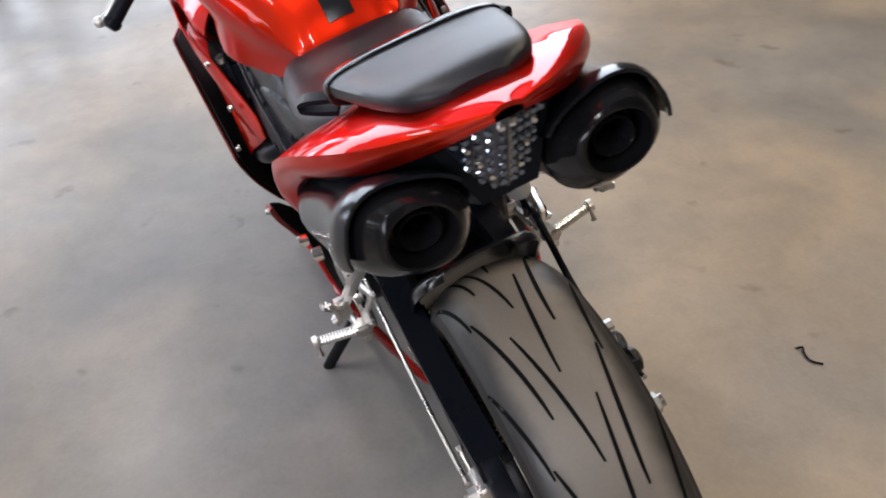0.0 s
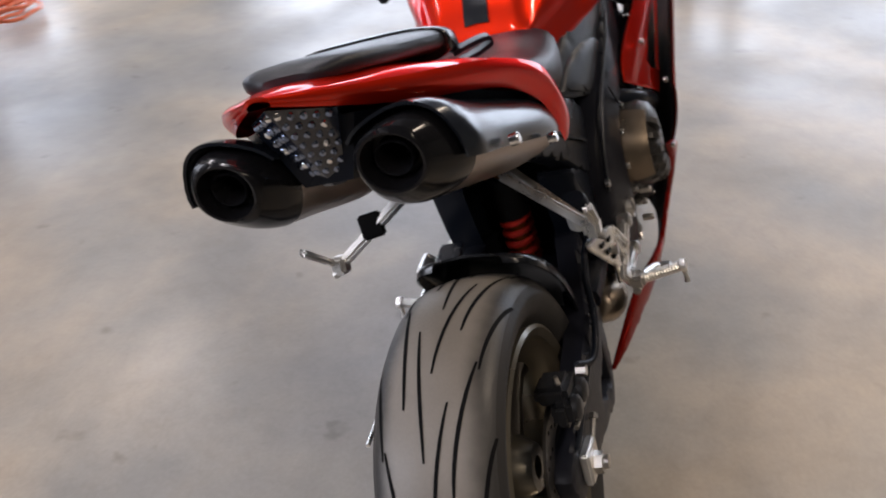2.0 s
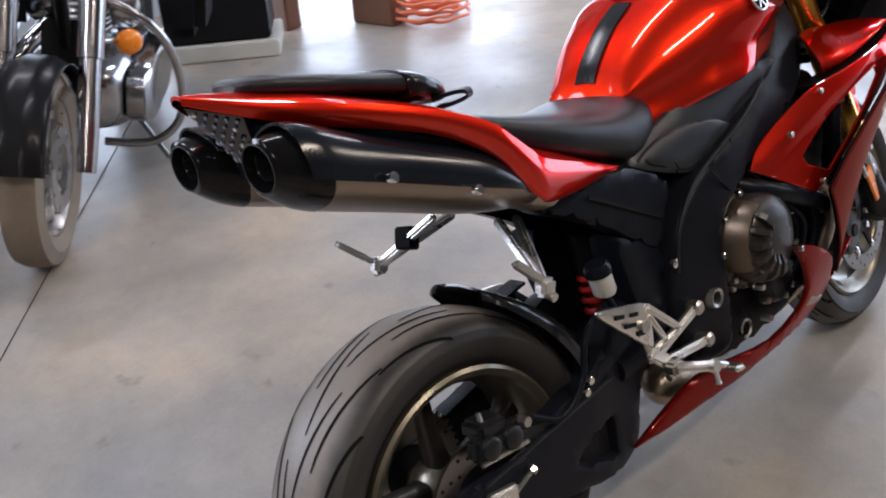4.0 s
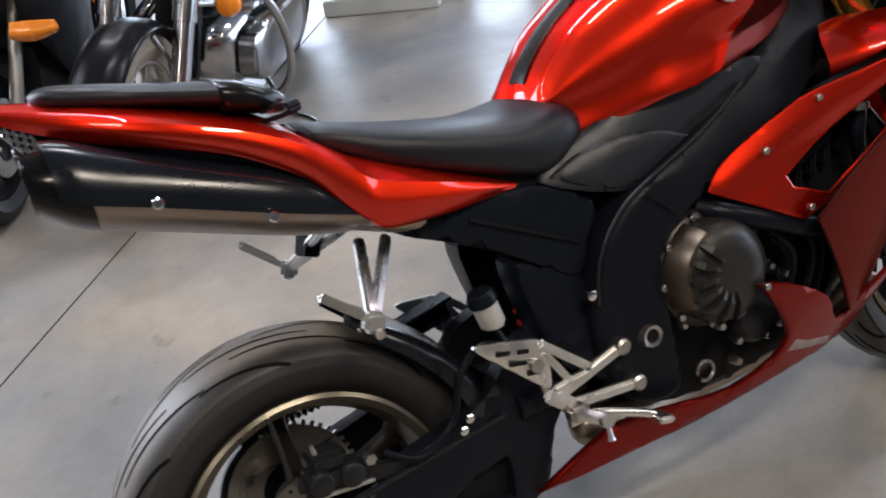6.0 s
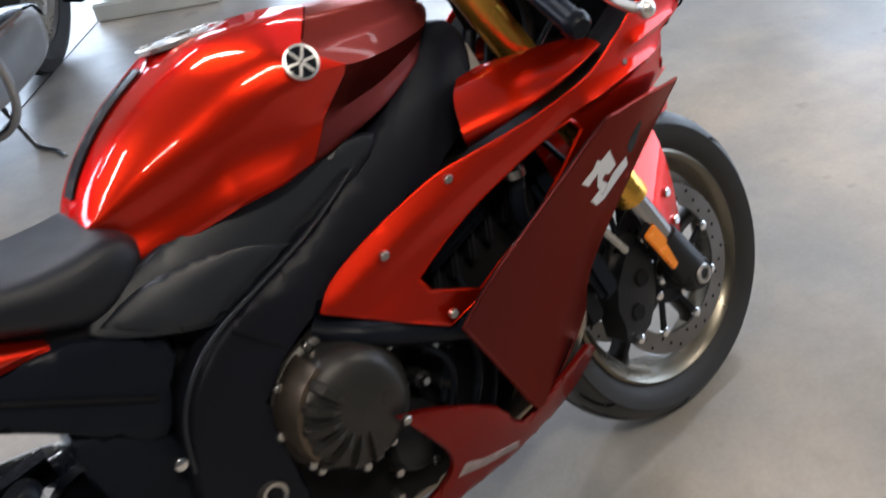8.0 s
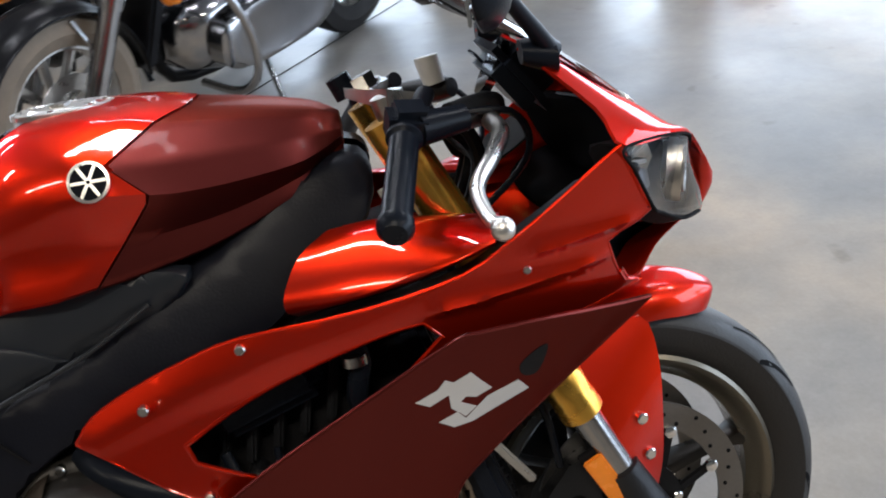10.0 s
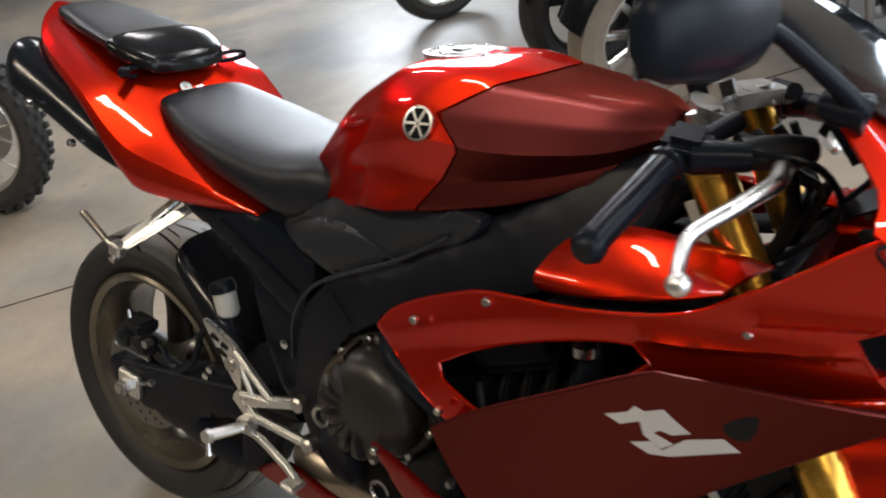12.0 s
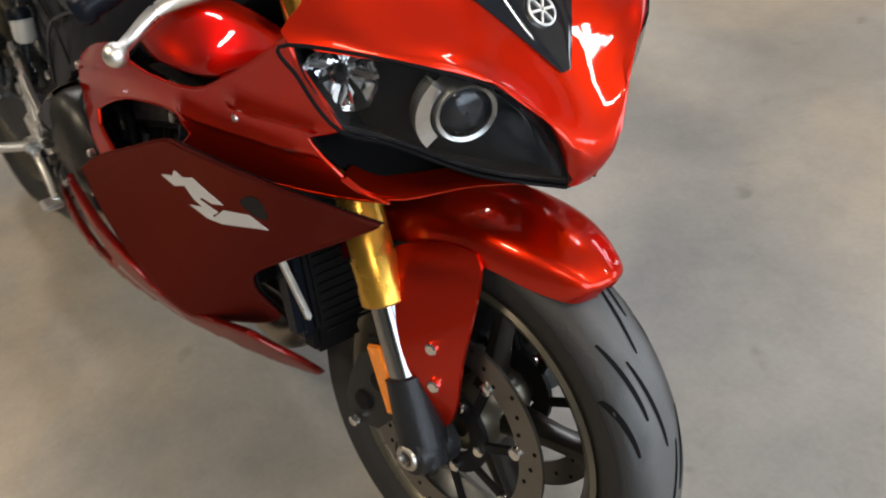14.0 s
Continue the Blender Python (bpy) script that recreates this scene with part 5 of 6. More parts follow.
# ---------------------------------------------------------------- engine and running gear
ENGINE = [(0.55, 0.32), (0.56, 0.5), (0.6, 0.6), (0.72, 0.64), (0.9, 0.7), (1.08, 0.72), (1.12, 0.6), (1.06, 0.45), (0.96, 0.3), (0.8, 0.255), (0.62, 0.265)]
part("crankcase", panel(cr(ENGINE, 3), lambda x, z: 0.135, 0.27, (), 0.04, -1, bead=0.02), M_DEEP, bike, "black engine block")
for s in (-1, 1):
    for k in range(6):
        part("cooling_rib", bar((0.86 + 0.035 * k, s * 0.145, 0.52 + 0.012 * k), (0.885 + 0.035 * k, s * 0.145, 0.64 + 0.008 * k), 0.012, 0.03, 0.004), M_ENGINE, bike)
    part("fairing_hole_duct", box((0.14, 0.05, 0.07), pose(0.93, s * 0.165, 0.63, 0, -18, 0), 0.015), M_BLACK, bike)
    part("coolant_pipe", tube(cr([(0.71, s * 0.16, 0.59), (0.75, s * 0.195, 0.567), (0.83, s * 0.208, 0.53), (0.91, s * 0.205, 0.492), (0.97, s * 0.18, 0.46)], 5, False), 0.019, 14), M_BLACK, bike)
    part("radiator_hose", tube(cr([(1.02, s * 0.17, 0.7), (1.05, s * 0.19, 0.66), (1.04, s * 0.19, 0.6), (1.08, s * 0.16, 0.52)], 5, False), 0.013, 12), M_BLACK, bike)
    for p in ((1.045, 0.2, 0.655), (1.03, 0.186, 0.695)):
        part("hose_clip", tube([(p[0], s * p[1], p[2]), (p[0], s * p[1], p[2] + 0.012)], 0.0155, 14), M_STEEL, bike)
    part("throttle_linkage", bar((0.99, s * 0.18, 0.665), (1.08, s * 0.185, 0.69), 0.01, 0.012, 0.003), M_STEEL, bike)
part("oil_cooler", box((0.04, 0.22, 0.1), pose(1.165, 0, 0.37, 0, -10, 0), 0.008), M_DEEP, bike, "black oil cooler below the radiator")
part("radiator", box((0.035, 0.24, 0.3), pose(1.155, 0, 0.52, 0, -16, 0), 0.006), M_DEEP, bike, "black radiator behind the front wheel")
bm = bmesh.new()
for k in range(22):
    add_box(bm, (0.004, 0.22, 0.003), pose(1.174 - 0.004 * (k - 11) * 0.95, 0, 0.52 + (k - 11) * 0.0125, 0, -16, 0))
tagged(part("radiator_fin", bm, M_DEEP, bike), kind="stuff")
for s in (-1, 1):
    part("radiator_strut", bar((1.15, s * 0.165, 0.56), (1.235, s * 0.15, 0.43), 0.012, 0.008, 0.003), M_STEEL, bike, "grey steel radiator strut")
    part("radiator_tank", box((0.04, 0.03, 0.31), pose(1.15, s * 0.132, 0.52, 0, -16, 0), 0.01), M_BLACK, bike)
for y in (-0.09, -0.03, 0.03, 0.09):
    part("header_pipe", tube(cr([(1.08, y, 0.5), (1.15, y, 0.43), (1.14, y, 0.34), (1.05, y * 0.8, 0.26), (0.9, y * 0.5, 0.22), (0.7, y * 0.4, 0.215)], 5, False), 0.02, 14), M_HEATED, bike, "heat stained exhaust pipe")
part("exhaust_collector", tube(cr([(0.7, -0.03, 0.235), (0.58, -0.07, 0.25), (0.49, -0.1, 0.275), (0.44, -0.09, 0.3)], 5, False), [0.045, 0.046, 0.048, 0.048, 0.048, 0.047, 0.046, 0.045, 0.045, 0.044, 0.043, 0.042, 0.04, 0.036, 0.03, 0.02], 20), M_HEATED, bike, "grey exhaust chamber under the swingarm pivot")
for s in (-1, 1):
    part("exhaust_link_pipe", tube(cr([(0.56, s * 0.05, 0.33), (0.54, s * 0.05, 0.55), (0.44, s * 0.07, 0.655), (0.3, s * 0.1, 0.705), (0.15, s * 0.135, 0.772)], 5, False), 0.022, 16), M_HEATED, bike, "heat stained pipe up to the silencer")

# clutch cover with fins, bolts and a band that holds the floor's tan reflection
CL = Vector((0.7, -0.14, 0.492))
cover = part("clutch_cover", lathe([(0.0, 0.1), (-0.03, 0.1), (-0.036, 0.096), (-0.04, 0.086), (-0.068, 0.084), (-0.084, 0.077), (-0.094, 0.06), (-0.0985, 0.035), (-0.1, 0.001)], seg=48, centre=CL), M_CLUTCH, bike, "dark grey round clutch cover with ribs")
for k in range(7):
    a = radians(124 + 24 * k)
    way = Vector((math.cos(a), 0, math.sin(a)))
    across = Vector((-math.sin(a), 0, math.cos(a)))
    rings = []
    for r, w, low, top in ((0.03, 0.002, -0.094, -0.101), (0.045, 0.007, -0.09, -0.107), (0.066, 0.011, -0.08, -0.104), (0.076, 0.009, -0.07, -0.094), (0.082, 0.004, -0.06, -0.076)):
        c = CL + way * r
        rings.append([c + across * w + Vector((0, low, 0)), c + across * w * 0.55 + Vector((0, top, 0)), c - across * w * 0.55 + Vector((0, top, 0)), c - across * w + Vector((0, low, 0))])
    part("cover_rib", loft(rings), M_CLUTCH, cover, angle=25)
part("reflection_band", lathe([(-0.036, 0.094), (-0.07, 0.089), (-0.085, 0.083), (-0.085, 0.074), (-0.036, 0.078)], seg=20, centre=CL, closed=True, start=radians(110), turn=radians(95)), M_TANBAND, cover, "band with the floor's tan reflection in its colour")
for k in range(9):
    a = radians(20 + 40 * k)
    bm = bmesh.new()
    bolt(bm, CL + Vector((0.093 * math.cos(a), -0.038, 0.093 * math.sin(a))), (0, -1, 0), 0.0065, 0.007)
    part("cover_bolt", bm, M_STEEL, cover)
low = part("water_pump", lathe([(0.0, 0.05), (-0.03, 0.05), (-0.045, 0.04), (-0.05, 0.02), (-0.05, 0.001)], seg=28, centre=(0.78, -0.14, 0.375)), M_ENGINE, bike, "dark pump housing")
for x, y, z in ((0.74, -0.19, 0.4), (0.82, -0.186, 0.39), (0.79, -0.19, 0.335), (0.735, -0.18, 0.345), (0.72, -0.188, 0.315), (0.83, -0.18, 0.34), (0.64, -0.17, 0.41), (0.69, -0.2, 0.395)):
    bm = bmesh.new()
    bolt(bm, (x, y + 0.02, z), (0, -1, 0), 0.0075, 0.02)
    part("casing_bolt", bm, M_STEEL, low)
sight = part("oil_window", lathe([(0.0, 0.017), (-0.008, 0.02), (-0.01, 0.016), (-0.006, 0.0135)], seg=24, centre=(0.667, -0.155, 0.314), closed=True), M_STEEL, bike)
part("window_pane", lathe([(-0.007, 0.0135), (-0.007, 0.0005)], seg=20, centre=(0.667, -0.155, 0.314)), M_SMOKE, sight)
part("breather_hose", tube(cr([(0.76, -0.15, 0.6), (0.82, -0.17, 0.53), (0.86, -0.18, 0.46), (0.84, -0.17, 0.4)], 5, False), 0.008, 10), M_BLACK, bike)
for k, (x, y, z) in enumerate(((0.8, -0.196, 0.528), (0.815, -0.192, 0.452), (0.85, -0.186, 0.424), (0.875, -0.18, 0.475), (0.9, -0.178, 0.517), (0.845, -0.19, 0.49))):
    bm = bmesh.new()
    bolt(bm, (x, y + 0.012, z), (0, -1, 0.1), 0.0068, 0.014)
    part("cylinder_bolt", bm, M_CHROME if k % 2 else M_STEEL, bike, "small bright bolt head")
    part("bolt_boss", tube([(x, y + 0.05, z), (x, y + 0.012, z)], 0.0125, 12), M_ENGINE, bike)
for a, b, c, r in (((0.775, -0.175, 0.56), (0.85, -0.205, 0.47), (0.83, -0.18, 0.37), 0.0055), ((0.87, -0.17, 0.56), (0.9, -0.2, 0.46), (0.87, -0.18, 0.36), 0.007), ((0.93, -0.16, 0.55), (0.93, -0.19, 0.44), (0.9, -0.17, 0.33), 0.0045)):
    part("engine_hose", tube(cr([a, b, c], 8, False), r, 10), M_BLACK, bike, "thin black hose beside the cylinders")
part("alternator_cover", lathe([(0.0, 0.09), (0.03, 0.09), (0.055, 0.075), (0.06, 0.001)], seg=36, centre=(0.72, 0.13, 0.46)), M_ENGINE, bike, "dark generator cover")

# loose bolts on fairings, frame and swingarm pivot
for s in (-1, 1):
    for x, y, z, r, m in ((0.808, 0.226, 0.658, 0.0062, M_STEEL), (0.927, 0.23, 0.709, 0.0062, M_STEEL), (1.25, 0.236, 0.742, 0.005, M_STEEL), (0.745, 0.252, 0.456, 0.006, M_STEEL), (0.486, 0.16, 0.523, 0.0085, M_CHROME), (0.724, 0.184, 0.574, 0.008, M_STEEL),
                          (0.637, 0.168, 0.551, 0.009, M_STEEL), (0.62, 0.178, 0.46, 0.006, M_STEEL), (0.86, 0.25, 0.55, 0.006, M_STEEL), (0.25, 0.13, 0.405, 0.0075, M_CHROME), (0.236, 0.13, 0.39, 0.0075, M_CHROME)):
        bm = bmesh.new()
        bolt(bm, (x, s * y, z), (0, s, 0), r, 0.006)
        part("bolt", bm, m, bike, "small bright bolt head")
    piv = part("swingarm_pivot", lathe([(s * 0.16, 0.012), (s * 0.178, 0.012), (s * 0.18, 0.018), (s * 0.165, 0.022), (s * 0.16, 0.022)], seg=28, centre=(0.569, 0, 0.423), closed=True), M_STEEL, bike, "hollow steel swingarm pivot nut")
    part("pivot_hole", lathe([(s * 0.17, 0.0125), (s * 0.17, 0.0005)], seg=20, centre=(0.569, 0, 0.423)), M_GROOVE, piv)
    part("frame_seam", bar((0.606, s * 0.181, 0.655), (0.655, s * 0.183, 0.6), 0.003, 0.003), M_DEEP, bike)
    part("spar_trim", tube(cr([(0.497, s * 0.157, 0.5), (0.512, s * 0.163, 0.57), (0.553, s * 0.168, 0.627), (0.606, s * 0.17, 0.66), (0.74, s * 0.175, 0.713), (0.83, s * 0.172, 0.761)], 5, False), 0.0032, 8), M_GRIPPAD, bike)

# subframe covers
SUB1 = [(0.21, 0.735), (0.31, 0.728), (0.43, 0.718), (0.54, 0.66), (0.52, 0.6), (0.49, 0.55), (0.43, 0.585), (0.37, 0.63), (0.3, 0.672), (0.23, 0.708)]
SUB2 = [(0.385, 0.602), (0.42, 0.596), (0.495, 0.555), (0.51, 0.45), (0.5, 0.4), (0.44, 0.4), (0.415, 0.45), (0.395, 0.52)]
for s in (-1, 1):
    sub = part("seat_rail_cover", panel(cr(SUB1, 3), lambda x, z: 0.128 + 0.03 * (x - 0.2), 0.03, (), 0.025, s, bead=0.01), M_BLACK, bike, "black plastic cover along the seat rail")
    part("cover_groove", bar((0.33, s * 0.136, 0.7), (0.5, s * 0.141, 0.605), 0.006, 0.003), M_DEEP, sub)
    part("lower_side_cover", panel(cr(SUB2, 3), lambda x, z: 0.13, 0.05, (), 0.025, s, bead=0.012), M_BLACK, bike, "black plastic lower side cover")
part("battery_box", box((0.16, 0.2, 0.26), pose(0.6, 0, 0.6, 0, 20, 0), 0.02), M_DEEP, bike)
part("seat_subframe", loft([[Vector((x, y, z)) for y, z in ((-w, zt), (-w, zb), (w, zb), (w, zt))] for x, w, zt, zb in ((0.12, 0.09, 0.83, 0.77), (0.3, 0.1, 0.76, 0.71), (0.5, 0.11, 0.72, 0.62))]), M_DEEP, bike)

# black casting under the engine
part("engine_skirt", box((0.25, 0.17, 0.18), pose(0.6, 0.02, 0.33), 0.025), M_DEEP, bike, "black underside of the engine")

# rear shock
shock = holder("rear_shock", bike)
s0, s1 = Vector((0.475, 0.02, 0.39)), Vector((0.462, 0.015, 0.585))
part("damper", tube([s0, s1], 0.016, 14), M_GOLD, shock)
part("shock_body", tube([s0.lerp(s1, 0.58), s1], 0.031, 16), M_DEEP, shock)
coil = [s0.lerp(s1, 0.58 * k / 50) + Vector((0.027 * math.cos(k * 0.62), 0.027 * math.sin(k * 0.62), 0)) for k in range(51)]
part("spring", tube(coil, 0.0065, 8), M_REDSPRING, shock, "red coil spring")

# hugger, chain guard, reservoir, rear caliper
HUG = []
for a, R, sk, wk in ((66.5, 0.331, 0.018, 0.55), (65, 0.329, 0.02, 0.78), (61.5, 0.326, 0.024, 0.92), (55, 0.323, 0.03, 1.0), (47, 0.322, 0.034, 1.03), (36, 0.324, 0.04, 1.04), (25, 0.328, 0.046, 1.04), (14, 0.33, 0.05, 1.02)):
    a = radians(a)
    HUG.append([((R - dr * sk) * math.cos(a), y * wk, 0.311 + (R - dr * sk) * math.sin(a)) for y, dr in ((-0.104, 1.0), (-0.1, 0.5), (-0.085, 0.15), (-0.05, 0.0), (0, -0.1), (0.05, 0.0), (0.085, 0.15), (0.1, 0.5), (0.104, 1.0))])
part("rear_hugger", net(HUG, 3, 4, 0.004), M_HUGGER, bike, "black rear tyre hugger")
guard = cr([(-0.06, 0.13, 0.425), (0.05, 0.132, 0.44), (0.2, 0.132, 0.465), (0.36, 0.128, 0.49)], 4, False)
bm = bmesh.new()
for p, q in zip(guard, guard[1:]):
    add_bar(bm, p, q, 0.05, 0.006)
    add_bar(bm, np.array(p) + (0, -0.02, 0.024), np.array(q) + (0, -0.02, 0.024), 0.006, 0.04)
part("chain_guard", bm, M_BLACK, bike, "black chain guard", smooth=False)
part("guard_edge", tube(cr([(-0.08, 0.154, 0.445), (0.05, 0.154, 0.457), (0.2, 0.152, 0.472), (0.38, 0.148, 0.486)], 5, False), 0.0035, 8), M_ALU, bike, "bright metal edge along the chain guard")
res = holder("brake_reservoir", bike)
part("cup", tube([(0.325, -0.135, 0.53), (0.325, -0.135, 0.536), (0.318, -0.135, 0.572)], [0.016, 0.02, 0.0205], 20), M_FROST, res, "milky plastic brake fluid cup")
part("cap", tube([(0.318, -0.135, 0.571), (0.316, -0.135, 0.582), (0.314, -0.135, 0.59)], [0.0235, 0.0235, 0.019], 20), M_BLACK, res, "black screw cap")
part("tube", tube(cr([(0.325, -0.135, 0.53), (0.335, -0.14, 0.5), (0.36, -0.145, 0.46)], 5, False), 0.006, 8), M_BLACK, res)
cal = part("rear_caliper", box((0.105, 0.03, 0.042), pose(0.028, -0.122, 0.412, 0, 8, 0), 0.009), M_ENGINE, bike, "dark rear brake caliper")
part("caliper_bridge", box((0.06, 0.05, 0.03), pose(0.025, -0.108, 0.436, 0, 8, 0), 0.008), M_ENGINE, cal)
for x, z in ((0.005, 0.414), (0.052, 0.408)):
    part("piston_boss", tube([(x, -0.135, z), (x, -0.143, z), (x, -0.147, z)], [0.02, 0.0185, 0.012], 18), M_ENGINE, cal)
part("bleed_nipple", tube([(0.012, -0.12, 0.448), (0.01, -0.12, 0.468)], [0.005, 0.0035], 8), M_STEEL, cal)
part("pad_pin", tube([(-0.02, -0.138, 0.398), (0.08, -0.138, 0.386)], 0.004, 8), M_STEEL, cal)
part("banjo_bolt", tube([(0.082, -0.13, 0.42), (0.082, -0.146, 0.42)], 0.009, 6), M_STEEL, cal)
part("caliper_bracket", bar((0.07, -0.115, 0.39), (0.15, -0.118, 0.37), 0.03, 0.012, 0.003), M_ENGINE, cal)
part("rear_brake_hose", tube(cr([(0.11, -0.125, 0.41), (0.16, -0.14, 0.385), (0.22, -0.142, 0.42), (0.25, -0.138, 0.48), (0.3, -0.14, 0.51), (0.36, -0.145, 0.48)], 6, False), 0.0058, 10), M_BLACK, bike, "black brake hose over the swingarm")

# rider rearsets
HEEL = [(0.28, 0.508), (0.288, 0.518), (0.364, 0.501), (0.378, 0.49), (0.384, 0.472), (0.379, 0.422), (0.368, 0.418), (0.333, 0.452)]
for s in (-1, 1):
    rs = holder("rearset", bike)
    hp = part("heel_guard", panel(cr(HEEL, 3), lambda x, z: 0.173 - 0.2 * max(0, 0.37 - x), 0.006, (), 0.02, s, bead=0.002), M_ALU, rs, "bare aluminium heel plate")
    for x, z, w in ((0.316, 0.495, 0.022), (0.346, 0.488, 0.018), (0.336, 0.472, 0.032), (0.354, 0.45, 0.02)):
        part("heel_slot", box((w, 0.004, 0.007), pose(x, s * (0.1735 - 0.2 * (0.37 - x)), z, 0, 14, 0)), M_DEEP, hp)
    for a, b, w in (((0.372, 0.172, 0.492), (0.452, 0.172, 0.416), 0.014), ((0.372, 0.172, 0.395), (0.514, 0.168, 0.427), 0.02), ((0.39, 0.172, 0.376), (0.529, 0.17, 0.357), 0.018), ((0.375, 0.17, 0.478), (0.412, 0.172, 0.408), 0.012), ((0.375, 0.172, 0.41), (0.455, 0.172, 0.414), 0.014), ((0.365, 0.172, 0.41), (0.41, 0.172, 0.365), 0.026)):
        part("bracket_arm", bar((a[0], s * a[1], a[2]), (b[0], s * b[1], b[2]), w, 0.016, 0.005), M_ALU, rs)
    for x, z in ((0.514, 0.427), (0.529, 0.357)):
        bm = bmesh.new()
        add_tube(bm, [(x, s * 0.15, z), (x, s * 0.177, z), (x, s * 0.181, z)], [0.014, 0.0135, 0.009], 16)
        part("mount_bolt", bm, M_STEEL, rs)
    part("peg_clevis", box((0.034, 0.03, 0.026), pose(0.402, s * 0.187, 0.366), 0.006), M_STEEL, rs)
    bm = bmesh.new()
    n = 14
    pegp, pegr = [], []
    for k in range(n * 2 + 1):
        t = k / (n * 2)
        pegp.append((0.402, s * (0.195 + 0.072 * t), 0.366 + 0.016 * t))
        pegr.append(0.0098 if k % 2 else 0.0082)
    add_tube(bm, pegp, pegr, 12)
    peg = part("foot_peg", bm, M_ALU, rs, "ribbed aluminium foot peg", angle=20)
    part("peg_end", tube([(0.402, s * 0.267, 0.382), (0.402, s * 0.276, 0.383)], [0.0125, 0.011], 14), M_ALU, peg)
    part("peg_feeler", tube([(0.402, s * 0.27, 0.38), (0.402, s * 0.272, 0.355), (0.402, s * 0.272, 0.35)], [0.004, 0.004, 0.006], 8), M_ALU, peg)
    ped = part("foot_pedal", tube(cr([(0.385, s * 0.185, 0.352), (0.43, s * 0.19, 0.352), (0.5, s * 0.2, 0.325), (0.525, s * 0.205, 0.312)], 5, False), 0.0075, 10), M_ALU, rs, "aluminium foot lever")
    part("toe_piece", box((0.03, 0.036, 0.012), pose(0.53, s * 0.215, 0.308, 0, 15, 0), 0.004), M_ALU, ped)
    part("linkage_rod", tube([(0.36, s * 0.165, 0.46), (0.372, s * 0.165, 0.385)], 0.005, 8), M_STEEL, rs)
    part("rod_joint", tube([(0.36, s * 0.155, 0.46), (0.36, s * 0.178, 0.46)], 0.011, 12), M_STEEL, rs)
    # passenger peg hanger
    hg = holder("passenger_peg_hanger", bike)
    for a, b in (((0.178, 0.075, 0.715), (0.129, 0.195, 0.638)), ((0.22, 0.075, 0.705), (0.132, 0.195, 0.636))):
        part("hanger_arm", bar((a[0], s * a[1], a[2]), (b[0], s * b[1], b[2]), 0.017, 0.014, 0.004), M_ALU, hg, "bare aluminium hanger arm")
    part("hanger_clevis", box((0.03, 0.024, 0.03), pose(0.128, s * 0.2, 0.634, 0, 20, 0), 0.006), M_ALU, hg)
    pg = part("folded_peg", bar((0.126, s * 0.206, 0.638), (0.062, s * 0.214, 0.7), 0.011, 0.01, 0.004), M_ALU, hg, "folded passenger foot peg")
    part("peg_pad", bar((0.114, s * 0.213, 0.652), (0.064, s * 0.22, 0.7), 0.012, 0.005, 0.002), M_STEEL, pg)
    part("hanger_bolt", tube([(0.128, s * 0.19, 0.628), (0.128, s * 0.216, 0.618)], 0.007, 10), M_STEEL, hg)
    if s > 0:
        part("strap_bracket", box((0.03, 0.035, 0.04), pose(0.158, s * 0.14, 0.678, 0, 25, 20), 0.003), M_DEEP, hg, "black bracket on the hanger")

# side stand on the left
stand = holder("side_stand", bike)
leg_a, leg_b = Vector((0.6, 0.15, 0.27)), Vector((0.69, 0.29, 0.078))
part("stand_leg", tube([leg_a, leg_a.lerp(leg_b, 0.5), leg_b], [0.014, 0.012, 0.012], 14), M_DEEP, stand, "black steel stand leg")
part("stand_foot", box((0.05, 0.07, 0.009), Matrix.Translation(leg_b + Vector((0, 0.006, -0.004))) @ Matrix.Rotation(radians(14), 4, "X"), 0.003), M_DEEP, stand)
part("stand_spring", tube([leg_a + Vector((-0.02, 0.01, 0)), leg_a.lerp(leg_b, 0.55)], 0.006, 8), M_STEEL, stand)

# pillion pad cap, strap loops, seat lock, tank pad, filler cap
CAPS = [(0.045, 0.104, 0.989, 0.94), (0.05, 0.109, 0.991, 0.938), (0.08, 0.108, 0.981, 0.932), (0.11, 0.098, 0.966, 0.922), (0.132, 0.08, 0.953, 0.918), (0.142, 0.05, 0.942, 0.92)]
part("seat_hump", loft([seat_ring(*q) for q in cr(CAPS, 3, False)]), M_CARBON, bike, "glossy black rounded front of the pillion pad")
for s in (-1, 1):
    loop = cr([(0.1, s * 0.09, 0.932), (0.112, s * 0.112, 0.936), (0.125, s * 0.132, 0.936), (0.127, s * 0.136, 0.928), (0.114, s * 0.118, 0.922), (0.098, s * 0.098, 0.92)], 4, False)
    rings = [[Vector((p[0] + dx, p[1] + dy * s, p[2] + dz)) for dx, dy, dz in ((-0.009, 0.004, -0.003), (0.009, -0.004, -0.003), (0.009, -0.004, 0.003), (-0.009, 0.004, 0.003))] for p in loop]
    part("strap_loop", loft(rings), M_BLACK, bike, "black webbing strap loop", smooth=False)
q = disc_on((0.139, -0.02, 0.889), (0.75, 0, 0.66), 0.01)
lk = part("seat_lock", lathe([(0.0, 0.012), (0.004, 0.012), (0.005, 0.009), (0.003, 0.002)], seg=20, axis="Z", m=q), M_STEEL, bike, "steel seat lock barrel")
spine = cr(TANK, 6, False)
PAD = [[(x, y, float(np.interp(x, [s[0] for s in spine], [s[1] for s in spine])) + (0.0022 if y == 0 else 0.0004)) for y in (-0.022, 0.0, 0.022)] for x in np.linspace(0.53, 0.675, 12)]
pad = part("tank_pad", net(PAD, 2, 3, 0.003), M_HUGGER, bike, "black ribbed adhesive tank pad")
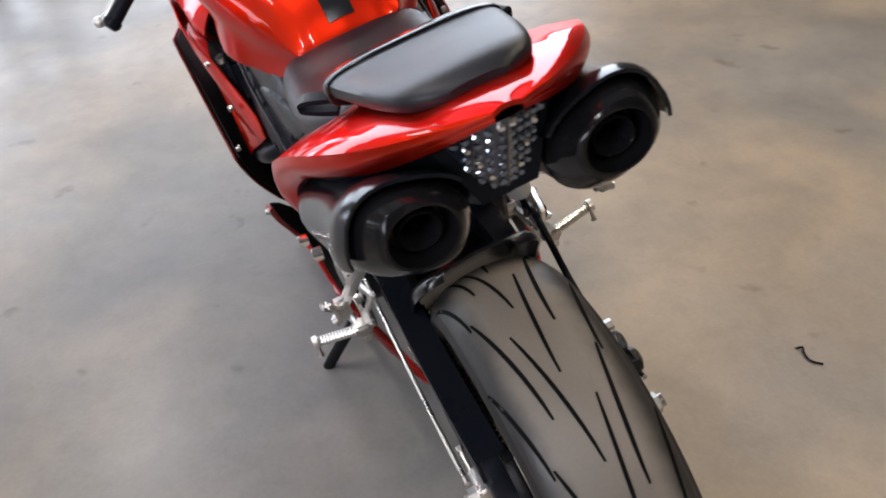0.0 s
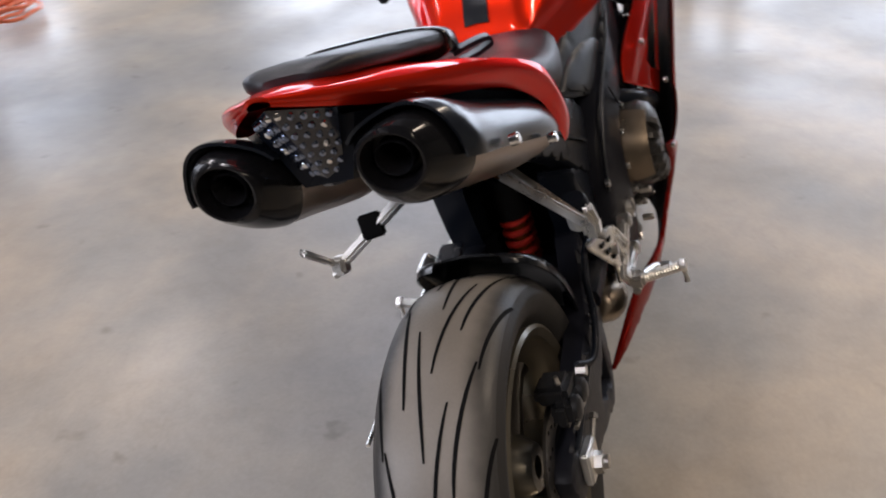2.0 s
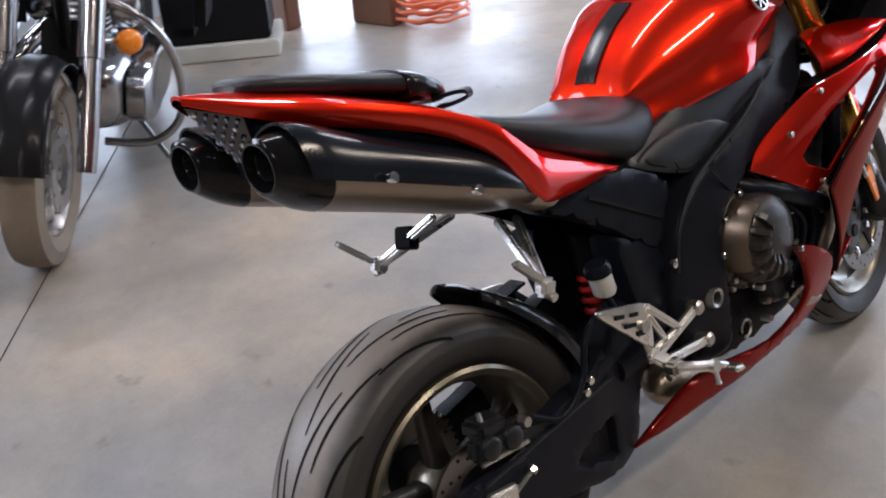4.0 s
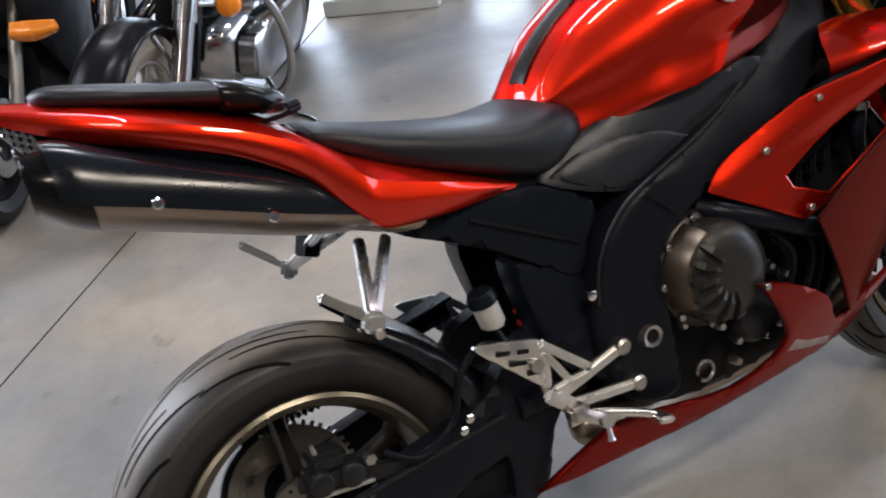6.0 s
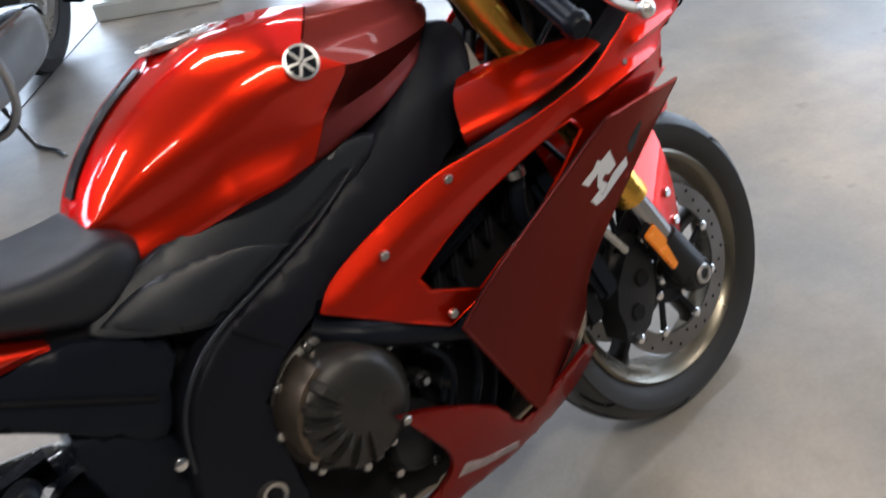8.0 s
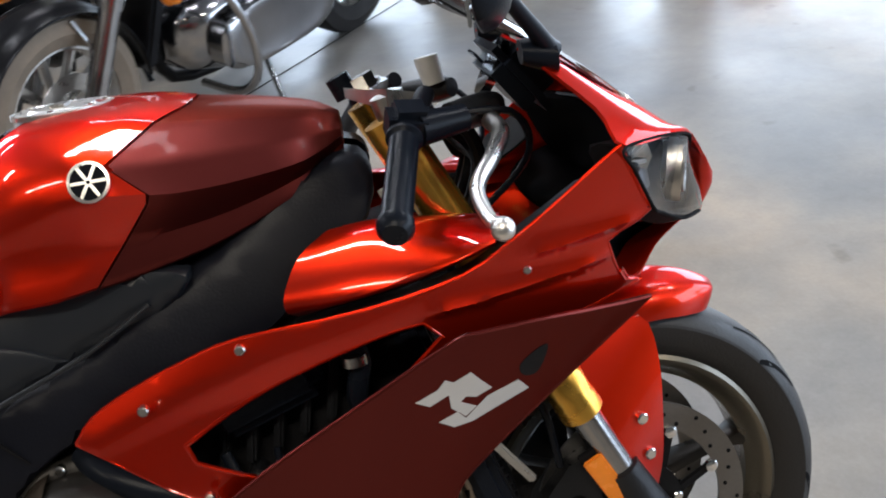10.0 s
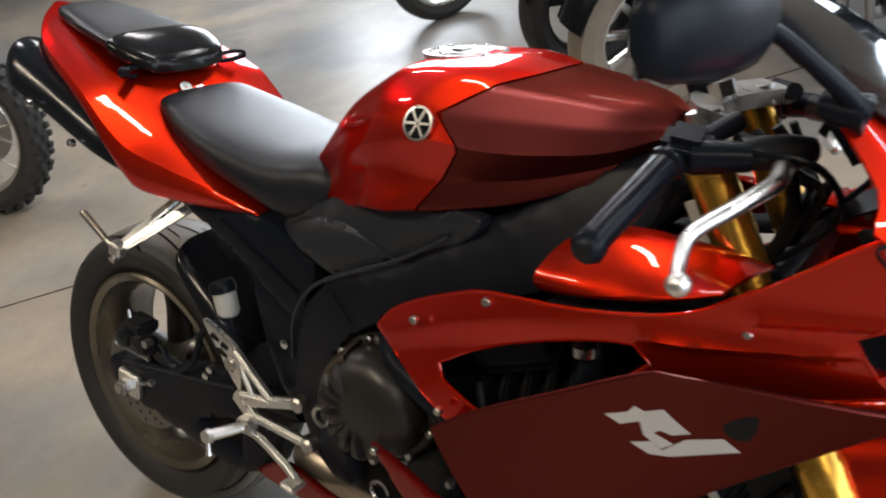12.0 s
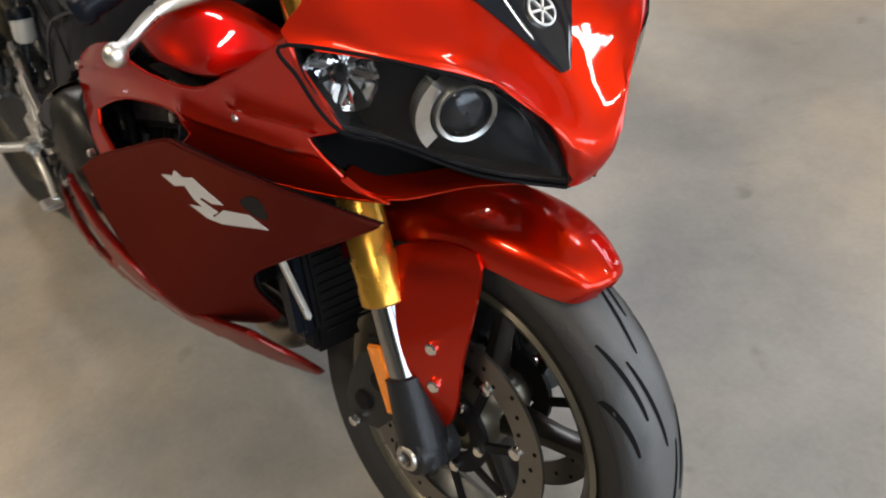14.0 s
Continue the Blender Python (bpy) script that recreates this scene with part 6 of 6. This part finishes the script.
for x in np.linspace(0.545, 0.66, 7):
    z, z2 = (float(np.interp(q, [s[0] for s in spine], [s[1] for s in spine])) for q in (x, x + 0.006))
    part("pad_rib", bar((x, -0.016, z + 0.0022), (x, 0.016, z + 0.0022), 0.006, 0.004, 0.0015, up=(-(z2 - z), 0, 0.006)), M_BLACK, pad)
fc = disc_on((0.745, 0, 0.9705), (0.02, 0, 1), 0.05)
cap = part("filler_cap", lathe([(0.0, 0.062), (0.006, 0.062), (0.0075, 0.056), (0.004, 0.05), (0.004, 0.042), (0.008, 0.038), (0.0085, 0.001)], seg=40, axis="Z", m=fc), M_ALU, bike, "silver fuel filler cap")
for k in range(6):
    a = math.pi * k / 3
    bm = bmesh.new()
    bolt(bm, fc @ Vector((0.053 * math.cos(a), 0.053 * math.sin(a), 0.005)), fc.to_3x3() @ Vector((0, 0, 1)), 0.004, 0.004)
    part("cap_screw", bm, M_STEEL, cap)
part("lock_flap", box((0.03, 0.02, 0.004), fc @ pose(-0.01, 0, 0.01), 0.0015), M_STEEL, cap)

# plain emblem shapes in place of lettering
UP = [(1.104, 0.622), (1.13, 0.631), (1.14, 0.642), (1.149, 0.6355), (1.17, 0.643), (1.18, 0.627), (1.1925, 0.609), (1.173, 0.603), (1.161, 0.609), (1.154, 0.603), (1.172, 0.588), (1.158, 0.578), (1.1425, 0.598), (1.142, 0.6195), (1.119, 0.6105)]
LOW = [(1.126, 0.583), (1.149, 0.589), (1.158, 0.575), (1.186, 0.598), (1.225, 0.606), (1.238, 0.585), (1.165, 0.566), (1.143, 0.567)]
for s in (-1, 1):
    for shape in (UP, LOW):
        part("side_emblem", panel(shape, lambda x, z: mid_y(x, z) + 0.0012, 0.001, (), 0.02, s), M_WHITE, bike, "plain white angular emblem", smooth=False)
    part("fairing_vent", panel(cr([(1.2302, 0.6314), (1.2507, 0.6454), (1.2632, 0.6459), (1.2596, 0.6263), (1.2494, 0.6066), (1.2354, 0.6073), (1.2276, 0.6182)], 3), lambda x, z: mid_y(x, z) + 0.0006, 0.001, (), 0.02, s), M_DEEP, bike)
    part("maker_bar", panel([(0.797, 0.311), (0.812, 0.327), (0.923, 0.278), (0.924, 0.262)], lambda x, z: belly_y(x, z) + 0.0012, 0.001, (), 0.02, s), M_FADED, bike, "plain faded grey bar on the belly pan", smooth=False)
# ---------------------------------------------------------------- what stands around
def spoked_wheel(parent, name, m, R, half, rim_r, rubber, spokes=24, rim_mat=None, knobs=False, cast=False):
    w = holder(name, parent)
    rim_mat = rim_mat or M_CHROME
    prof = [(-half * 0.7, rim_r), (-half, rim_r + (R - rim_r) * 0.45), (-half * 0.8, R - 0.012), (-half * 0.35, R - 0.001), (half * 0.35, R - 0.001), (half * 0.8, R - 0.012), (half, rim_r + (R - rim_r) * 0.45), (half * 0.7, rim_r)]
    t = part("tyre", lathe(prof, seg=56, closed=True, m=m), rubber, w)
    if knobs:
        bm = bmesh.new()
        for k in range(54):
            a = 2 * math.pi * k / 54
            for y in ((-0.8, 0.0, 0.8) if k % 2 else (-0.45, 0.45)):
                add_box(bm, (0.018, half * 0.42, 0.022), m @ Matrix.Rotation(-a, 4, "Y") @ pose(R + (0.004 if abs(y) < 0.7 else -0.008), y * half, 0), 0.003)
        tagged(part("tread_block", bm, rubber, t), kind="stuff")
    part("rim", lathe([(-half * 0.62, rim_r + 0.006), (-half * 0.66, rim_r - 0.008), (-half * 0.3, rim_r - 0.02), (half * 0.3, rim_r - 0.02), (half * 0.66, rim_r - 0.008), (half * 0.62, rim_r + 0.006)], seg=56, closed=True, m=m), rim_mat, w)
    part("hub", lathe([(-0.05, 0.012), (-0.05, 0.035), (-0.03, 0.022), (0.03, 0.022), (0.05, 0.035), (0.05, 0.012)], seg=20, closed=True, m=m), rim_mat, w)
    for k in range(spokes):
        a = 2 * math.pi * k / spokes
        if cast:
            part("spoke", bar(m @ Vector((0.03 * math.cos(a), 0, 0.03 * math.sin(a))), m @ Vector(((rim_r - 0.01) * math.cos(a + 0.15), 0, (rim_r - 0.01) * math.sin(a + 0.15))), 0.026, 0.03, 0.006, up=m.to_3x3() @ Vector((0, 1, 0))), rim_mat, w)
        else:
            b = a + (0.35 if k % 2 else -0.35)
            part("spoke", tube([m @ Vector((0.033 * math.cos(a), 0.04 * (1 if k % 4 < 2 else -1), 0.033 * math.sin(a))), m @ Vector(((rim_r - 0.015) * math.cos(b), 0, (rim_r - 0.015) * math.sin(b)))], 0.0022, 5), rim_mat, w)
    part("brake_disc", lathe([(0.055, 0.08), (0.055, 0.135), (0.06, 0.135), (0.06, 0.08)], seg=36, closed=True, m=m), M_STEEL, w)
    return w


def standing(name, contact, heading, lean, label):
    """An Empty whose x axis is the machine's forward way; origin at the front tyre's contact."""
    root = holder(name, None, Matrix.Translation((*contact, 0)) @ Matrix.Rotation(math.atan2(heading[1], heading[0]), 4, "Z") @ Matrix.Rotation(radians(-lean), 4, "X"))
    return tagged(root, label, "motorcycle", "parked motorcycles")


# chrome cruiser: front wheel towards the red machine
cr_bike = standing("cruiser", (0.13, 2.07), (-0.6, -0.8), 10, "black cruiser motorcycle with chrome forks and engine")
spoked_wheel(cr_bike, "front_wheel", pose(0, 0, 0.31), 0.31, 0.065, 0.215, M_DUSTY, 10, M_STEEL, cast=True)
spoked_wheel(cr_bike, "rear_wheel", pose(-1.62, 0, 0.32), 0.32, 0.08, 0.2, M_RUBBER, 10, M_STEEL, cast=True)
for s in (-1, 1):
    fork = part("fork_tube", tube([(0.0, s * 0.13, 0.3), (-0.06, s * 0.13, 0.42), (-0.1, s * 0.13, 0.5), (-0.36, s * 0.13, 1.05)], [0.03, 0.034, 0.034, 0.033], 18), M_DIMCHROME, cr_bike, "thick chrome fork tube")
    part("fork_shroud", tube([(-0.155, s * 0.13, 0.62), (-0.3, s * 0.13, 0.92)], 0.041, 18), M_DIMCHROME, cr_bike)
    part("fork_brace", tube([(-0.05, s * 0.13, 0.4), (-0.09, s * 0.09, 0.52), (-0.06, s * 0.06, 0.6)], 0.007, 8), M_DIMCHROME, cr_bike)
    ind = part("turn_lamp", tube([(-0.345, s * 0.22, 0.635), (-0.335, s * 0.22, 0.635), (-0.31, s * 0.22, 0.638), (-0.3, s * 0.22, 0.64)], [0.03, 0.042, 0.04, 0.025], 20), M_AMBER, cr_bike, "round amber turn lamp")
    part("lamp_cup", tube([(-0.4, s * 0.22, 0.62), (-0.38, s * 0.22, 0.627), (-0.34, s * 0.22, 0.635)], [0.015, 0.036, 0.043], 20), M_DIMCHROME, ind)
    part("lamp_stem", tube([(-0.22, s * 0.13, 0.66), (-0.36, s * 0.21, 0.63)], 0.011, 10), M_DIMCHROME, ind)
    guard = cr([(-0.4, s * 0.06, 0.76), (-0.42, s * 0.2, 0.72), (-0.46, s * 0.31, 0.62), (-0.52, s * 0.36, 0.46), (-0.55, s * 0.35, 0.3), (-0.57, s * 0.25, 0.2), (-0.57, s * 0.08, 0.19)], 6, False)
    part("engine_guard", tube(guard, 0.0155, 12), M_DIMCHROME, cr_bike, "chrome tubular engine guard")
    part("saddlebag", box((0.42, 0.18, 0.28), pose(-1.55, s * 0.28, 0.52), 0.05), M_CRUISER, cr_bike)
    if s < 0:
        part("foot_board", box((0.26, 0.1, 0.02), pose(-0.9, s * 0.33, 0.29), 0.008), M_BLACK, cr_bike)
FND = []
for a in np.linspace(radians(18), radians(178), 9):
    FND.append([(0.345 * math.cos(a) * (1 if abs(y) < 0.07 else 0.96), y, 0.31 + 0.345 * math.sin(a) * (1 if abs(y) < 0.07 else 0.94)) for y in (-0.085, -0.07, -0.035, 0.0, 0.035, 0.07, 0.085)])
part("front_fender", net(FND, 2, 3, 0.004), M_CRUISER, cr_bike, "deep black front fender")
for k, (x, tilt) in enumerate(((-0.62, -22), (-0.88, 22))):
    for j in range(9):
        part("cylinder_fin", lathe([(-0.004, 0.02), (-0.004, 0.083 - 0.002 * (j % 2)), (0.004, 0.083 - 0.002 * (j % 2)), (0.004, 0.02)], seg=24, axis="Z", closed=True, m=pose(x, 0, 0.5, 0, tilt, 0) @ pose(0, 0, 0.03 + 0.022 * j)), M_STEEL, cr_bike)
    part("rocker_cover", box((0.17, 0.17, 0.07), pose(x, 0, 0.5, 0, tilt, 0) @ pose(0, 0, 0.27), 0.025), M_DIMCHROME, cr_bike, "chrome rocker cover")
case = part("crankcase", loft([oval((x, 0, 0.38), w, h, 24, 3) for x, w, h in ((-1.12, 0.1, 0.08), (-1.05, 0.16, 0.13), (-0.85, 0.19, 0.16), (-0.62, 0.19, 0.16), (-0.5, 0.15, 0.12), (-0.45, 0.08, 0.07))]), M_DIMCHROME, cr_bike, "polished engine case")
for s in (-1, 1):
    part("side_cover", lathe([(s * 0.17, 0.11), (s * 0.21, 0.105), (s * 0.225, 0.08), (s * 0.228, 0.001)], seg=32, centre=(-0.78, 0, 0.38)), M_DIMCHROME, case)
    part("primary_cover", lathe([(s * 0.15, 0.1), (s * 0.19, 0.095), (s * 0.2, 0.07), (s * 0.2, 0.001)], seg=28, centre=(-1.02, 0, 0.37)), M_DIMCHROME, case)
    part("air_cleaner", lathe([(s * 0.1, 0.085), (s * 0.17, 0.085), (s * 0.19, 0.07), (s * 0.195, 0.001)], seg=28, centre=(-0.75, 0, 0.66)), M_DIMCHROME, cr_bike)
    if s < 0:
        part("exhaust_pipe", tube(cr([(-0.62, s * 0.1, 0.6), (-0.5, s * 0.18, 0.5), (-0.55, s * 0.24, 0.3), (-0.9, s * 0.26, 0.24), (-1.9, s * 0.26, 0.26)], 6, False), 0.03, 14), M_DIMCHROME, cr_bike, "chrome exhaust pipe")
    else:
        part("primary_case", loft([[Vector((p.x, 0.17 + y, p.z)) for p in [Vector((-0.86 + k * 0.34 * math.copysign(abs(math.cos(a)) ** 0.6, math.cos(a)), 0, 0.37 + k * 0.125 * math.copysign(abs(math.sin(a)) ** 0.7, math.sin(a)))) for a in (2 * math.pi * i / 32 for i in range(32))]] for y, k in ((0.0, 1.0), (0.06, 1.0), (0.078, 0.93), (0.084, 0.8), (0.08, 0.72), (0.08, 0.1))]), M_DIMCHROME, case, "long chrome primary drive cover")
part("fuel_tank", loft([oval((x, 0, z), w, h, 24, 2.4) for x, z, w, h in ((-0.42, 0.94, 0.05, 0.05), (-0.48, 0.93, 0.12, 0.1), (-0.7, 0.92, 0.16, 0.13), (-0.95, 0.88, 0.13, 0.1), (-1.05, 0.85, 0.08, 0.06))]), M_CRUISER, cr_bike)
part("saddle", loft([oval((x, 0, z), w, h, 20, 3) for x, z, w, h in ((-1.0, 0.78, 0.1, 0.05), (-1.15, 0.72, 0.17, 0.06), (-1.4, 0.72, 0.18, 0.06), (-1.55, 0.8, 0.14, 0.05), (-1.9, 0.82, 0.12, 0.04))]), M_SEAT, cr_bike)
part("frame_tube", tube(cr([(-0.32, 0, 0.95), (-0.42, 0, 0.6), (-0.5, 0, 0.22), (-1.1, 0, 0.2), (-1.35, 0, 0.5)], 5, False), 0.022, 12), M_CRUISER, cr_bike)
part("radiator", box((0.05, 0.16, 0.34), pose(-0.4, 0, 0.5, 0, -20, 0), 0.01), M_DEEP, cr_bike, "black radiator between the frame tubes")
part("headlamp", tube([(-0.4, 0, 0.92), (-0.36, 0, 0.92), (-0.25, 0, 0.93), (-0.23, 0, 0.93)], [0.03, 0.08, 0.1, 0.085], 28), M_DIMCHROME, cr_bike)
part("side_stand", tube([(-0.85, 0.12, 0.24), (-0.78, 0.28, 0.06), (-0.73, 0.37, 0.068), (-0.67, 0.42, 0.077)], 0.011, 10), M_DIMCHROME, cr_bike, "chrome side stand swung out")
part("handlebar", tube(cr([(-0.5, -0.4, 1.08), (-0.38, -0.2, 1.12), (-0.36, 0, 1.06), (-0.38, 0.2, 1.12), (-0.5, 0.4, 1.08)], 5, False), 0.014, 10), M_DIMCHROME, cr_bike)

# dark faired tourer beside it
tour = standing("touring_motorcycle", (-0.31, 2.42), (-0.45, -0.89), 9, "dark grey touring motorcycle with amber turn lamps")
spoked_wheel(tour, "front_wheel", pose(0, 0, 0.3), 0.3, 0.06, 0.215, M_RUBBER, 3, M_DEEP, cast=True)
spoked_wheel(tour, "rear_wheel", pose(-1.45, 0, 0.31), 0.31, 0.08, 0.215, M_RUBBER, 3, M_DEEP, cast=True)
for s in (-1, 1):
    part("fork_tube", tube([(0.0, s * 0.1, 0.29), (-0.05, s * 0.1, 0.4), (-0.22, s * 0.1, 0.78)], [0.026, 0.024, 0.022], 16), M_SILVERBAR, tour, "silver fork slider")
    part("side_fairing", panel(cr([(-0.1, 0.62), (-0.02, 0.78), (-0.2, 0.98), (-0.55, 0.95), (-0.8, 0.75), (-0.75, 0.4), (-0.5, 0.3), (-0.3, 0.42)], 3), lambda x, z: 0.24 - 0.35 * (x + 0.4) ** 2, 0.01, (), 0.05, s, bead=0.008), M_DEEP, tour, "dark side fairing")
    lamp_net = [[(0.0, 0.15, 0.7), (-0.03, 0.21, 0.7), (-0.08, 0.265, 0.69)], [(0.02, 0.15, 0.665), (-0.01, 0.22, 0.66), (-0.07, 0.28, 0.665)], [(0.0, 0.15, 0.64), (-0.03, 0.21, 0.63), (-0.08, 0.265, 0.645)]]
    part("turn_lamp", net(lamp_net, 4, 4, 0.012, side=s), M_AMBER, tour, "amber turn lamp in the fairing")
    part("pannier", box((0.45, 0.2, 0.35), pose(-1.5, s * 0.32, 0.65), 0.05), M_CRUISER, tour)
    part("exhaust_can", tube([(-0.9, s * 0.2, 0.25), (-1.7, s * 0.24, 0.32)], 0.05, 16), M_STEEL, tour)
part("front_mudguard", net([[(0.335 * math.cos(a), y, 0.3 + 0.335 * math.sin(a) - abs(y) * 0.5) for y in (-0.07, -0.035, 0, 0.035, 0.07)] for a in np.linspace(radians(20), radians(150), 7)], 2, 3, 0.004), M_CRUISER, tour)
part("nose", loft([oval((x, 0, z), w, h, 22, 2.4) for x, z, w, h in ((0.05, 0.86, 0.05, 0.04), (0.0, 0.86, 0.14, 0.1), (-0.15, 0.88, 0.22, 0.15), (-0.4, 0.9, 0.2, 0.12))]), M_CRUISER, tour, "dark fairing nose")
part("engine", loft([oval((x, 0, 0.45), w, h, 20, 3.5) for x, w, h in ((-0.25, 0.12, 0.12), (-0.4, 0.2, 0.2), (-0.8, 0.2, 0.22), (-1.05, 0.12, 0.14))]), M_ENGINE, tour)
part("seat", loft([oval((x, 0, z), w, h, 20, 3) for x, z, w, h in ((-0.4, 0.92, 0.1, 0.08), (-0.7, 0.92, 0.16, 0.1), (-0.9, 0.8, 0.16, 0.06), (-1.5, 0.85, 0.14, 0.06))]), M_SEAT, tour)
part("centre_stand", tube([(-0.85, -0.2, 0.015), (-0.8, -0.12, 0.3), (-0.8, 0.12, 0.3), (-0.85, 0.2, 0.015)], 0.013, 8), M_DEEP, tour)

# third machine further along
third = standing("parked_motorcycle", (-1.4, 2.95), (-0.3, -0.95), 8, "dark motorcycle with wire spoked wheels")
spoked_wheel(third, "front_wheel", pose(0, 0, 0.31), 0.31, 0.05, 0.235, M_KNOB, 20, M_STEEL)
spoked_wheel(third, "rear_wheel", pose(-1.4, 0, 0.31), 0.31, 0.06, 0.22, M_KNOB, 20, M_STEEL)
for s in (-1, 1):
    part("fork_tube", tube([(0, s * 0.09, 0.3), (-0.2, s * 0.09, 0.8)], 0.024, 12), M_DIMCHROME, third)
part("engine", loft([oval((x, 0, 0.45), w, h, 20, 3) for x, w, h in ((-0.4, 0.1, 0.1), (-0.55, 0.16, 0.18), (-0.85, 0.15, 0.18), (-1.0, 0.1, 0.1))]), M_ENGINE, third)
part("fuel_tank", loft([oval((x, 0, 0.85), w, h, 20, 2.4) for x, w, h in ((-0.3, 0.06, 0.06), (-0.5, 0.15, 0.12), (-0.8, 0.12, 0.09))]), M_CRUISER, third)
part("seat", box((0.7, 0.22, 0.08), pose(-1.15, 0, 0.8), 0.03), M_SEAT, third)
part("side_stand", tube([(-0.8, 0.1, 0.28), (-0.7, 0.3, 0.045)], 0.01, 8), M_DEEP, third)
part("frame_tube", tube([(-0.22, 0, 0.8), (-0.4, 0, 0.3), (-0.95, 0, 0.28), (-1.4, 0, 0.31)], 0.018, 10), M_DEEP, third)

# dirt bike behind the tail, rear wheel towards the red machine
dirt = standing("dirt_bike", (-3.25, 0.2), (0.93, 0.37), 6, "dirt bike with a knobby tyre and silver swingarm")
DW = pose(1.38, 0, 0.315)
spoked_wheel(dirt, "rear_wheel", DW, 0.315, 0.055, 0.235, M_KNOB, 28, M_SILVERBAR, knobs=True)
spoked_wheel(dirt, "front_wheel", pose(0, 0, 0.34), 0.34, 0.042, 0.27, M_KNOB, 28, M_SILVERBAR)
for s in (-1, 1):
    part("swingarm", bar((1.38, s * 0.1, 0.315), (0.86, s * 0.1, 0.42), 0.05, 0.022, 0.006), M_ALU, dirt, "bare aluminium swingarm")
    part("fork_tube", tube([(0.0, s * 0.09, 0.33), (0.28, s * 0.09, 0.95)], 0.026, 12), M_SILVERBAR, dirt)
    part("seat_rail", tube([(0.75, s * 0.08, 0.8), (1.45, s * 0.07, 0.82)], 0.012, 10), M_DEEP, dirt)
part("exhaust_can", tube([(0.7, -0.12, 0.62), (1.05, -0.14, 0.68), (1.1, -0.14, 0.69), (1.5, -0.14, 0.77)], [0.022, 0.024, 0.045, 0.045], 18), M_SILVERBAR, dirt, "long silver exhaust can")
part("chain", bar((1.38, 0.09, 0.37), (0.86, 0.09, 0.45), 0.014, 0.008), M_DEEP, dirt)
part("sprocket", lathe([(0.085, 0.03), (0.085, 0.105), (0.09, 0.105), (0.09, 0.03)], seg=36, closed=True, m=DW), M_STEEL, dirt)
part("engine", loft([oval((x, 0, 0.45), w, h, 20, 3) for x, w, h in ((0.4, 0.1, 0.12), (0.5, 0.14, 0.18), (0.75, 0.13, 0.16), (0.85, 0.1, 0.1))]), M_ENGINE, dirt)
part("seat", loft([oval((x, 0, z), w, 0.05, 20, 3) for x, z, w in ((0.4, 0.9, 0.09), (0.7, 0.9, 0.11), (1.1, 0.92, 0.1), (1.5, 0.95, 0.07))]), M_SEAT, dirt)
part("rear_mudguard", net([[(1.1, -0.09, 0.86), (1.1, 0, 0.9), (1.1, 0.09, 0.86)], [(1.45, -0.08, 0.9), (1.45, 0, 0.94), (1.45, 0.08, 0.9)], [(1.75, -0.05, 0.92), (1.75, 0, 0.95), (1.75, 0.05, 0.92)]], 4, 4, 0.004), M_SILVERBAR, dirt)
part("stand", box((0.3, 0.28, 0.26), pose(0.62, 0, 0.145), 0.01), M_DEEP, dirt)

# timber posts, hose, cabinet and a bench leg along the back
def post(at, w, d, h, turn):
    return tagged(link_bm("timber_post", box((w, d, h), Matrix.Translation((at[0], at[1], h / 2)) @ Matrix.Rotation(radians(turn), 4, "Z"), 0.008), M_WOOD), "dark brown timber post standing on the floor", "post", "timber posts")


post((2.3, 3.98), 0.12, 0.5, 2.4, 10)
post((2.72, 3.42), 0.14, 0.3, 2.4, 10)
coil = []
for k in range(150):
    a = k * 0.25
    r = 0.2 + 0.03 * math.sin(k * 0.37)
    coil.append((2.92 + r * math.cos(a), 3.2 + r * 0.9 * math.sin(a), 0.012 + 0.0009 * k + 0.006 * math.sin(k * 1.7)))
tagged(link_bm("hose", tube(coil, 0.0095, 8), M_HOSE), "coil of orange hose lying on the floor", "hose")
cab = holder("cabinet", None, pose(1.86, 3.72, 0, 0, 0, -38))
tagged(cab, "dull white cabinet on a plinth", "cabinet")
part("plinth", box((0.62, 0.46, 0.09), pose(0, 0, 0.045), 0.008), M_CABINET, cab)
part("body", box((0.54, 0.4, 0.86), pose(0, 0, 0.525), 0.01), M_DEEP, cab, "black cabinet body")
part("top", box((0.6, 0.44, 0.03), pose(0, 0, 0.972), 0.006), M_CABINET, cab)

bench = holder("workbench", None, pose(3.95, -0.05, 0, 0, 0, 60))
tagged(bench, "dark steel workbench with a wooden top", "workbench")
part("bench_top", box((1.6, 0.6, 0.05), pose(0.5, 0, 0.88), 0.006), M_WOOD, bench)
for x in (-0.2, 1.2):
    for y in (-0.24, 0.24):
        part("leg", box((0.07, 0.07, 0.855), pose(x, y, 0.428), 0.005), M_DEEP, bench)
part("shelf", box((1.45, 0.52, 0.03), pose(0.5, 0, 0.12), 0.004), M_DEEP, bench)

# floor joint and small litter
joint = link_bm("floor_joint", bar((-2.2, -0.93, 0.0006), (1.6, 3.9, 0.0006), 0.005, 0.0012), M_GROOVE, smooth=False)
tagged(joint, "thin dark saw-cut joint in the concrete", "joint", kind="structure")
curl = cr([(0.32, -0.612, 0.004), (0.315, -0.625, 0.006), (0.3, -0.617, 0.005), (0.275, -0.615, 0.004), (0.258, -0.632, 0.003)], 5, False)
tagged(link_bm("cable_scrap", tube(curl, 0.0025, 6), M_GROOVE), "short curl of black cable on the floor", "scrap")
